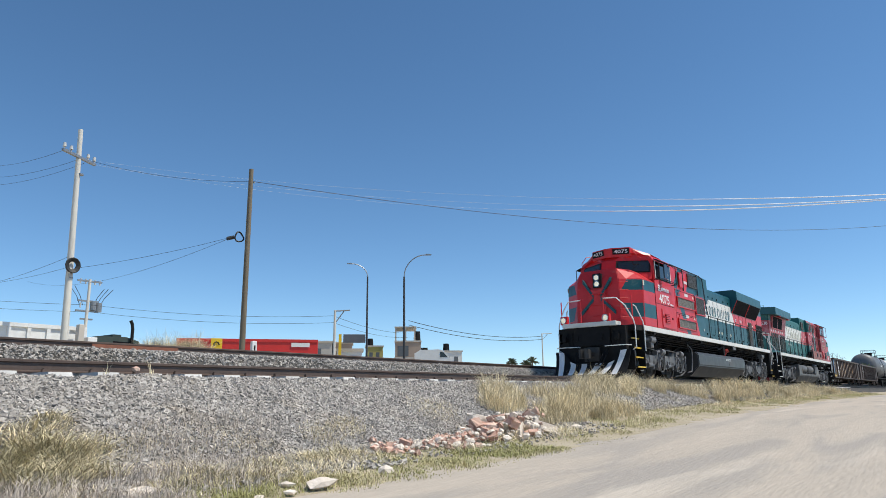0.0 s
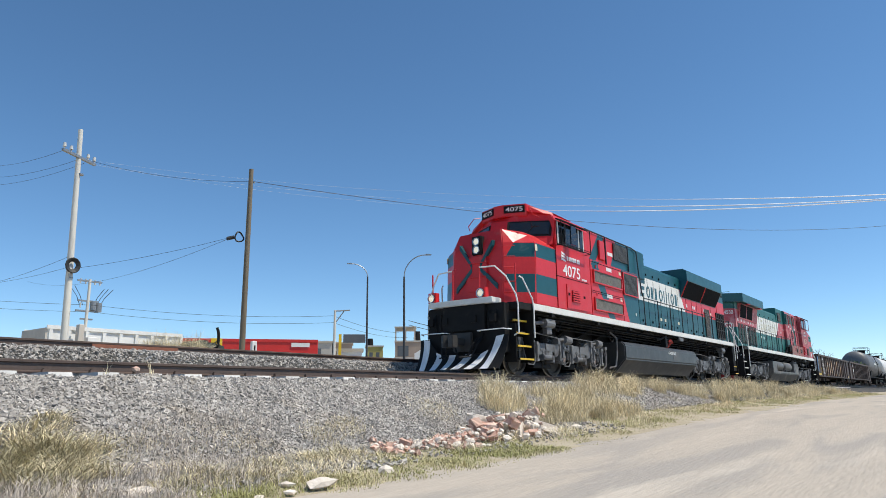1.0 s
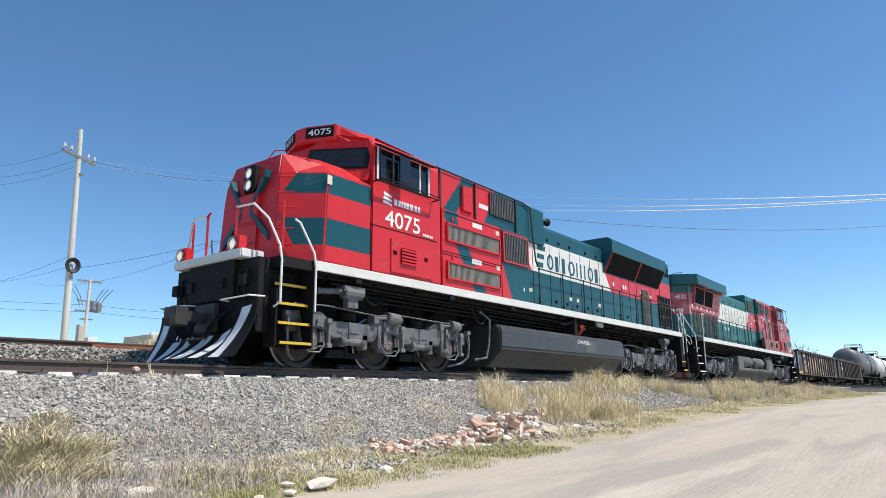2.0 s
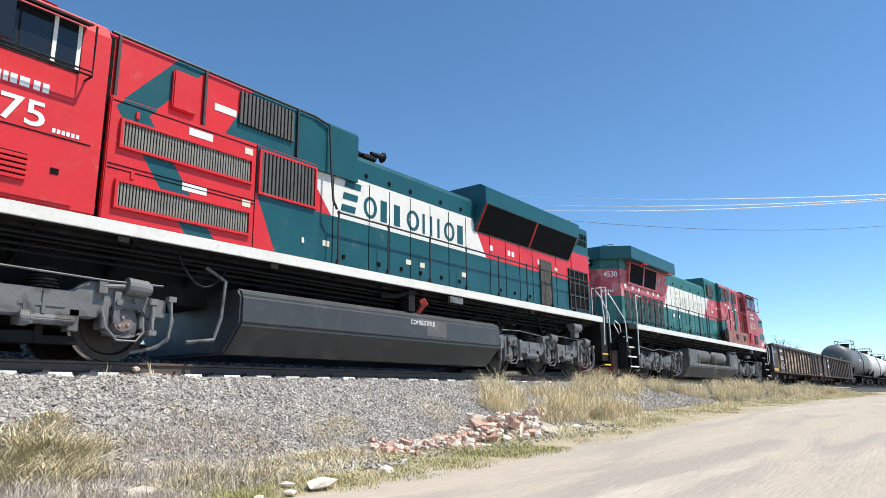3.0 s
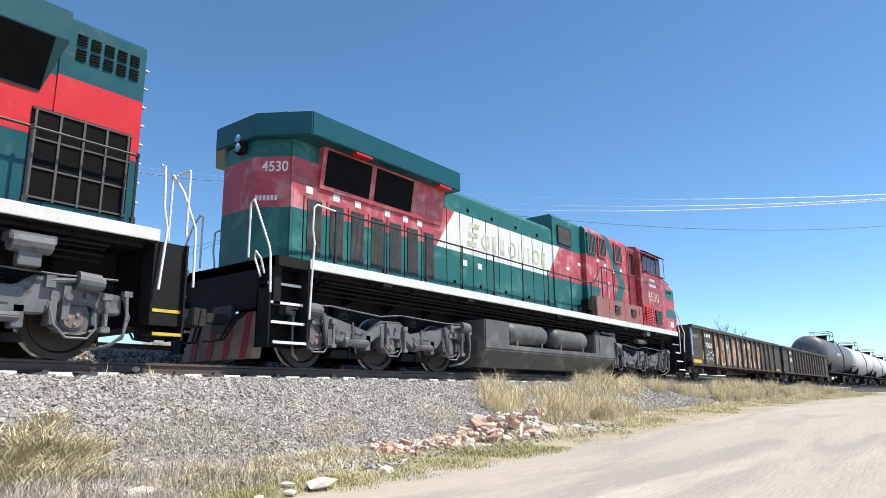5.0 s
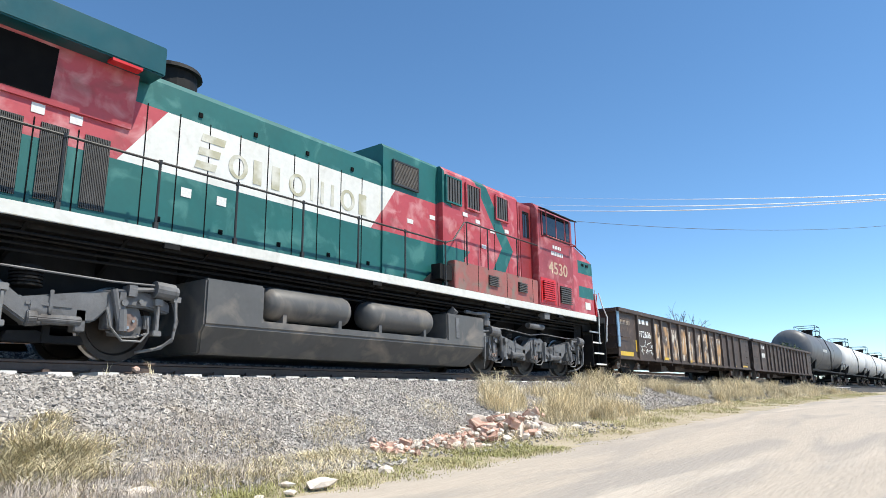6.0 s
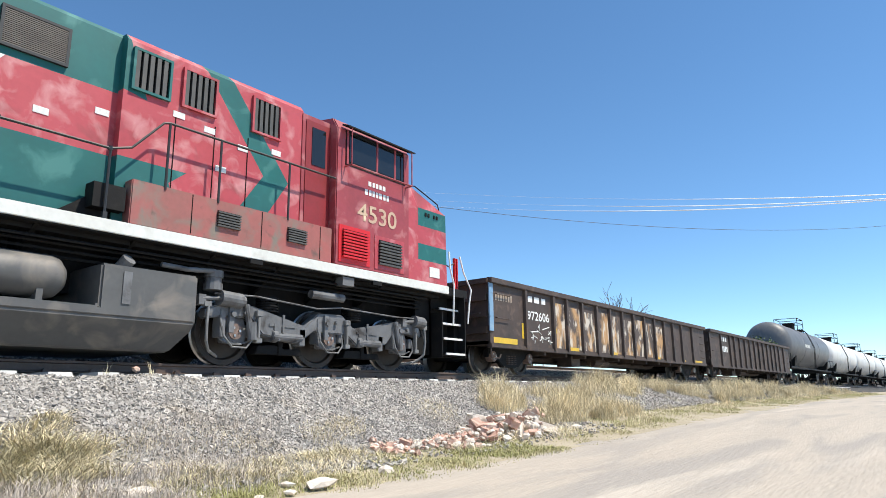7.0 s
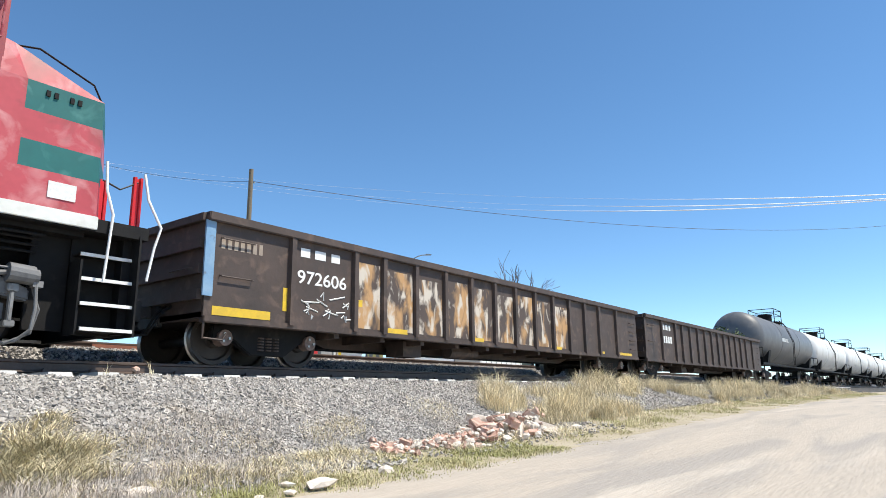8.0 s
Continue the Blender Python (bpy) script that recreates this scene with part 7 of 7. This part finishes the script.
def build_wires():
    A, Q = Vector((11.9, 27.5, 0)), Vector((38.5, -12.8, 0))
    for z0, c, s0, lab in ((8.02, 4.9, 0.72, 0), (7.80, 6.0, 0.66, 1), (7.66, 7.4, 0.61, 2)):
        bm = B()
        pts = []
        for i in range(33):
            s = i / 32 * 1.2
            p = A + (Vector((34, -6, 0)) - A) * s
            pts.append((p.x, p.y, z0 + (c if s < s0 else c * (1.0, 0.88, 0.78)[lab]) * (s - s0) ** 2))
        # radius grows to the right to imitate where the glint sets in
        tube(bm, pts, [0.002 + 0.017 * smoothstep(s0 - 0.22, s0 - 0.02, i / 32 * 1.2) for i in range(33)], 8)
        tagged(part("power_line", bm, WIRE_B, smooth=True), "bare power line with its sun glint painted white", "cable", "overhead cables")
    bm = B()
    tube(bm, [(15.25 + 34.75 * s, 21.06 - 15.94 * s, 9.15 - 0.8 * s + 3.0 * s * s) for s in [i / 20 * 1.25 for i in range(21)]], 0.012, 5)
    tagged(part("telephone_line", bm, WIRE_D, smooth=True), "thin dark telephone line", "cable", "overhead cables")
    for p, q, d in (((10.95, 27.9, 10.83), (12.6, 44, 14.3), 0.3), ((11.5, 27.7, 10.55), (12.7, 44, 13.6), 0.3), ((11.7, 27.6, 10.42), (12.8, 44, 13.1), 0.3), ((11.7, 27.6, 6.10), (13.4, 44, 7.35), 0.15), ((11.5, 27.7, 6.44), (13.4, 44, 7.2), 0.15), ((11.75, 27.6, 6.0), (14.6, 21.5, 6.83), 0.1), ((14.6, 21.5, 6.80), (22.0, 60.0, 10.4), 0.9), ((11.9, 27.5, 10.55), (15.2, 21.1, 9.15), 0.25)):
        sag("overhead_cable", p, q, d, 0.007, WIRE_D, "thin dark overhead cable")
    for z in (8.9, 8.2):
        sag("distant_cable", (10, 75, z + 1.6), (31, 68.2, z + 1.2), 0.3, 0.016, WIRE_D, "thin dark cable over the town")
        sag("distant_cable", (31, 68.2, z + 1.2), (48, 51, z + 0.2), 0.5, 0.016, WIRE_D, "thin dark cable over the town")
        sag("distant_cable", (48, 51, z + 0.1), (83, 71, z + 2.0), 0.5, 0.02, WIRE_D, "thin dark cable over the town")
        sag("distant_cable", (83, 71, z + 4), (131, 73, z + 4.6), 1.2, 0.05, WIRE_D, "thin dark cable over the town")


def build_town():
    # red trailer with a white plate
    e = still("semi_trailer", 29.6, 40.1, GZ, "long red flat-sided trailer parked behind the tracks", "trailer")
    e.matrix_basis = pose(29.6, 40.1, GZ, 0, 0, -36.4)
    bm = B()
    box(bm, -5.0, 4.7, 0, 2.6, 1.0, 3.70, bevel=0.03)
    box(bm, -5.0, 4.7, -0.05, 0.0, 3.50, 3.70)
    part("body", bm, TRUCKRED, e)
    bm = B()
    box(bm, 2.8, 4.1, -0.06, -0.05, 3.15, 3.45)
    part("plate", bm, PLAIN_W, e, "white plate")
    for x in (-2.8, -1.6, 2.6):
        bm = B()
        lathe(bm, [(0, 0), (0, 0.5), (0.3, 0.5), (0.3, 0)], (x, 0.1, 0.5), (0, 1, 0), 18)
        part("wheel", bm, BLACK, e)
    # dark green tractor with a white dump trailer, driving along the far road
    e = empty("dump_truck", pose(13.5, 30.0, GZ), "moving dark green tractor with a white dump trailer", "truck")
    bm = B()
    box(bm, -6.05, 0, 0.0, 0.05, 0.95, 2.62)
    box(bm, -6.05, 0, 2.35, 2.40, 0.95, 2.62)
    box(bm, -0.05, 0, 0.05, 2.35, 0.95, 2.62)
    box(bm, -6.05, 0, 0.05, 2.35, 0.95, 1.0)
    tr = part("trailer_bed", bm, PLAIN_W, e)
    bm = B()
    box(bm, -6.1, 0.04, -0.08, 0.0, 2.50, 2.66)
    part("top_rail", bm, PLAIN_W, tr)
    for i in range(9):
        bm = B()
        x = -6.0 + 0.74 * i
        box(bm, x, x + 0.14, -0.07, 0.0, 0.95, 2.5)
        part("stake", bm, PLAIN_W, tr)
    bm = B()
    box(bm, -6.12, -6.05, 0.0, 2.4, 1.2, 2.55)
    part("tailgate", bm, WALLP, tr)
    bm = B()
    prism(bm, [(0.25, 0.5), (0.25, 2.15), (0.6, 2.34), (1.9, 2.36), (2.5, 2.2), (2.75, 1.6), (3.7, 1.45), (3.8, 0.5)], "y", 0.1, 2.3)
    cabp = part("cab", bm, TARP, e, "dark green tractor cab")
    bm = B()
    prism(bm, [(1.3, 1.6), (1.3, 2.15), (2.2, 2.12), (2.5, 1.6)], "y", 0.07, 0.1)
    part("side_glass", bm, GLASS, cabp)
    bm = B()
    tube(bm, [(2.1, 0.0, 0.8), (2.1, 0.0, 2.75), (2.06, 0.0, 2.95), (1.98, 0.0, 3.12)], 0.075, 8)
    part("exhaust", bm, BLACK, e)
    bm = B()
    box(bm, 1.5, 1.9, 0.6, 1.8, 2.34, 2.5)
    part("roof_hatch", bm, TARP, cabp)
    for x in (-5.2, -4.0, 0.9, 3.2):
        bm = B()
        lathe(bm, [(0, 0), (0, 0.5), (0.3, 0.5), (0.3, 0)], (x, 0.05, 0.5), (0, 1, 0), 18)
        part("wheel", bm, BLACK, e)
    ROADTRUCK.append(e)
    # grey roadside cabinet and a small white pillar
    e = still("roadside_cabinet", 13.05, 29.55, GZ, "grey roadside switch cabinet", "cabinet")
    bm = B()
    box(bm, -0.08, 0.16, -0.15, 0.15, 0, 2.72, bevel=0.02)
    part("body", bm, WALLP, e)
    bm = B()
    box(bm, 0.3, 0.7, -0.2, 0.2, 0, 2.2, bevel=0.02)
    part("pillar", bm, PLAIN_W, e)
    # yellow road sign beyond the far road, and a white post
    e = still("road_sign", 24.07, 36.05, GZ, "yellow road sign with a dark symbol beside the red trailer", "sign")
    bm = B()
    box(bm, -0.33, 0.33, -0.02, 0.02, 2.35, 3.18, bevel=0.008)
    pl = part("plate", bm, SIGNYEL, e)
    bm = B()
    tube(bm, [(0.16 * math.cos(a * 0.9), -0.03, 2.77 + 0.2 * math.sin(a * 0.9)) for a in range(5)], 0.04, 5)
    part("symbol", bm, BLACK, pl)
    bm = B()
    cyl(bm, (0, 0.05, 0), (0, 0.05, 3.1), 0.035, n=8)
    part("post", bm, IRON, e)
    e.matrix_basis = pose(24.07, 36.05, GZ, 0, 0, -33)
    e = still("marker_post", 14.32, 19.26, GZ, "short white marker post beside the far track", "post")
    bm = B()
    box(bm, -0.1, 0.1, -0.06, 0.06, 0, 1.5, bevel=0.02)
    part("post", bm, PLAIN_W, e)
    bm = B()
    box(bm, -0.03, 0.03, -0.07, -0.06, 1.05, 1.35)
    part("mark", bm, BLACK, e)
    # grey board on a yellow post
    e = still("sign_board", 42.2, 42.6, GZ, "grey back of a large sign board on a yellow post", "sign")
    e.matrix_basis = pose(42.2, 42.6, GZ, 0, 0, -45)
    bm = B()
    box(bm, -0.85, 1.1, 0, 0.12, 4.25, 5.0, bevel=0.03)
    part("board", bm, BOARD, e)
    bm = B()
    box(bm, -1.25, -1.0, 0, 0.2, 0, 5.0)
    part("post", bm, SIGNYEL, e)
    # tall unfinished block house
    e = still("block_house", 83.5, 71.6, GZ, "unfinished three-storey block house with an open roof floor", "house", "houses of the town")
    e.matrix_basis = pose(83.5, 71.6, GZ, 0, 0, -49.5)
    bm = B()
    box(bm, -2.1, 2.1, 0, 7.0, 0, 8.2)
    part("wall", bm, WALLB, e)
    for z in (5.5, 8.2):
        bm = B()
        box(bm, -2.2, 2.2, -0.1, 7.1, z, z + 0.25)
        part("floor_slab", bm, WALLP, e)
    bm = B()
    box(bm, -2.2, 1.4, -0.1, 7.1, 10.6, 10.75)
    part("roof", bm, WALLP, e)
    for x in (-2.0, -0.4, 1.1):
        bm = B()
        box(bm, x - 0.12, x + 0.12, 0, 0.25, 8.4, 10.6)
        part("post", bm, WALLP, e)
    bm = B()
    box(bm, -1.7, 0.1, -0.03, 0.02, 5.9, 7.6)
    w = part("window", bm, BOARD, e)
    bm = B()
    cyl(bm, (1.5, 0.8, 8.45), (1.5, 0.8, 10.0), 0.6, 0.5, n=14)
    part("water_tank", bm, BLACK, e)
    bm = B()
    box(bm, 2.1, 3.2, 0, 4, 0, 6.0)
    part("annex", bm, WALLB, e)
    bm = B()
    cyl(bm, (2.7, 0.8, 6.0), (2.7, 0.8, 7.3), 0.55, n=14)
    part("water_tank", bm, BLACK, e)
    # lower houses
    for x, y, w, d, h, m, lab in ((58.8, 68.2, 7.0, 6, 6.6, WALLP, "low plastered house with a flat roof"), (87.2, 82.6, 3.0, 4, 8.2, WALLY, "small ochre house with a flat roof"), (96.0, 72.0, 3.6, 4, 7.2, PLAIN_W, "white house with roof tanks"), (62.5, 65.0, 2.5, 4, 6.5, WALLB, "low block house with a flat roof"), (92, 78, 4, 4, 5.8, WALLP, "low plastered house with a flat roof"), (42.8, 43.6, 2.2, 2.2, 3.6, PLAIN_W, "small white kiosk with an open front")):
        e = still("house", x, y, GZ, lab, "house", "houses of the town")
        e.matrix_basis = pose(x, y, GZ, 0, 0, -45)
        bm = B()
        box(bm, -w / 2, w / 2, 0, d, 0, h)
        part("wall", bm, m, e)
        bm = B()
        box(bm, -w / 2 - 0.15, w / 2 + 0.15, -0.15, d + 0.15, h, h + 0.22)
        part("roof", bm, WALLP, e)
        for xx in (-w * 0.3, w * 0.1):
            bm = B()
            box(bm, xx, xx + w * 0.2, -0.04, 0.02, h * 0.68, h * 0.88)
            part("window", bm, BOARD, e)
        if h > 7:
            bm = B()
            cyl(bm, (-w * 0.25, 1, h + 0.22), (-w * 0.25, 1, h + 1.5), 0.6, 0.5, n=12)
            part("water_tank", bm, BLACK, e)
    # white van
    e = still("white_van", 54.8, 43.6, GZ, "white van parked on the far road", "van")
    e.matrix_basis = pose(54.8, 43.6, GZ, 0, 0, -50)
    bm = B()
    prism(bm, [(-1.9, 2.2), (-1.9, 3.9), (-1.3, 4.25), (0.6, 4.3), (1.1, 4.2), (1.75, 3.5), (1.95, 3.2), (1.95, 2.2)], "y", 0, 1.9)
    part("body", bm, PLAIN_W, e)
    bm = B()
    prism(bm, [(0.75, 3.5), (0.75, 4.05), (1.05, 4.05), (1.55, 3.5)], "y", -0.02, 0.0)
    part("side_glass", bm, GLASS, e)
    bm = B()
    box(bm, -1.9, 1.95, 0.2, 1.7, 0.0, 2.2)
    part("loading_dock", bm, WALLP, e)
    # palms far off
    rng = random.Random(2)
    for x, y, h in ((170, 105.6, 8.6), (173, 100.3, 9.0), (172, 102.0, 8.0)):
        e = still("palm_tree", x, y, GZ, "far dark green fan palm", "palm tree", "far palms")
        bm = B()
        cyl(bm, (0, 0, 0), (0, 0, h), 0.3, 0.2, n=8)
        part("trunk", bm, BARK, e)
        bm = B()
        for i in range(46):
            a, t = rng.uniform(0, 6.28), rng.uniform(-0.3, 1.2)
            d = Vector((math.cos(a) * math.cos(t), math.sin(a) * math.cos(t), math.sin(t)))
            p = Vector((0, 0, h))
            u = d.cross(Vector((0, 0, 1))).normalized() * 0.28
            vs = [bm.verts.new(q) for q in (p, p + d * 1.4 - u, p + d * 2.2 - Vector((0, 0, 0.4)), p + d * 1.4 + u)]
            bm.faces.new(vs)
        part("crown", bm, PALM, e)


def build_branches():
    """Dead branches and green shoots that stick up out of the gondola cars and ride with them."""
    rng = random.Random(12)

    def grow(bm, p, d, L_, r, depth, leafs=None):
        q = p + d * L_
        tube(bm, [p, p.lerp(q, 0.5) + Vector((rng.uniform(-1, 1), rng.uniform(-1, 1), 0)) * L_ * 0.06, q], r, 5)
        if leafs is not None and depth < 2:
            for _ in range(14):
                c = p.lerp(q, rng.random()) + Vector((rng.gauss(0, 0.12), rng.gauss(0, 0.12), rng.gauss(0, 0.1)))
                u = Vector((rng.uniform(-1, 1), rng.uniform(-1, 1), rng.uniform(-1, 1))).normalized() * 0.07
                v = Vector((rng.uniform(-1, 1), rng.uniform(-1, 1), rng.uniform(-1, 1))).normalized() * 0.05
                leafs.faces.new([leafs.verts.new(c + w) for w in (-u, v, u, -v)])
        if depth == 0:
            return
        for _ in range(3 if depth > 1 else 3):
            n = (d + Vector((rng.uniform(-0.75, 0.75), rng.uniform(-0.75, 0.75), rng.uniform(-0.15, 0.5)))).normalized()
            grow(bm, p.lerp(q, rng.uniform(0.5, 1.0)), n, L_ * rng.uniform(0.55, 0.8), r * 0.6, depth - 1, leafs)
    for x, y, h, lf, lab in ((48.5, 0.2, 0.98, False, "bare grey branch sticking up from the gondola"), (60.6, 0.1, 0.75, True, "thin twig with few leaves in the gondola"), (63.6, 0.3, 0.75, True, "thin twig with few leaves in the gondola"), (66.6, -0.2, 0.8, True, "leafy green shoot growing in the gondola"), (69.6, -0.6, 0.75, True, "leafy green shoot growing in the gondola")):
        e = empty("branch", pose(x, TRACK_Y, RAIL_Z), lab, "branch", "branches in the gondola cars")
        MOVING.append((e, x))
        bm, lb = B(), B()
        for k in range(3):
            d = Vector((rng.uniform(-0.5, 0.5), rng.uniform(-0.3, 0.3), 1)).normalized()
            grow(bm, Vector((rng.uniform(-0.1, 0.1), y, 0.76)), d, h * (1.35 if not lf else 1.2), 0.028 if not lf else 0.014, 3, lb if lf else None)
        part("twig", bm, BARK, e)
        if lf:
            part("leaves", lb, LEAF, e, kind="stuff")
        else:
            lb.free()


build_poles()
build_wires()
build_town()
build_branches()


# ---- movement ----
def motions():
    """The whole train runs towards -x; every wheelset rolls as it goes."""
    ts = [i * 0.25 for i in range(33)]
    for ob, xc in MOVING:
        walk(ob, [(t, pose(xc - travel(t), TRACK_Y, RAIL_Z)) for t in ts])
    for ob, x, r in WHEELS:
        walk(ob, [(i / 15, pose(x, 0, r, 0, -math.degrees((travel(i / 15) - travel(0)) / r), 0)) for i in range(121)])
    for ob in ROADTRUCK:
        walk(ob, [(t, pose(13.5 + 4.53 * t, 30.0, GZ)) for t in (0.0, 2.0, 4.0, 6.0, 8.0)])


build_grass()
build_rubble()
build_sleepers()
motions()
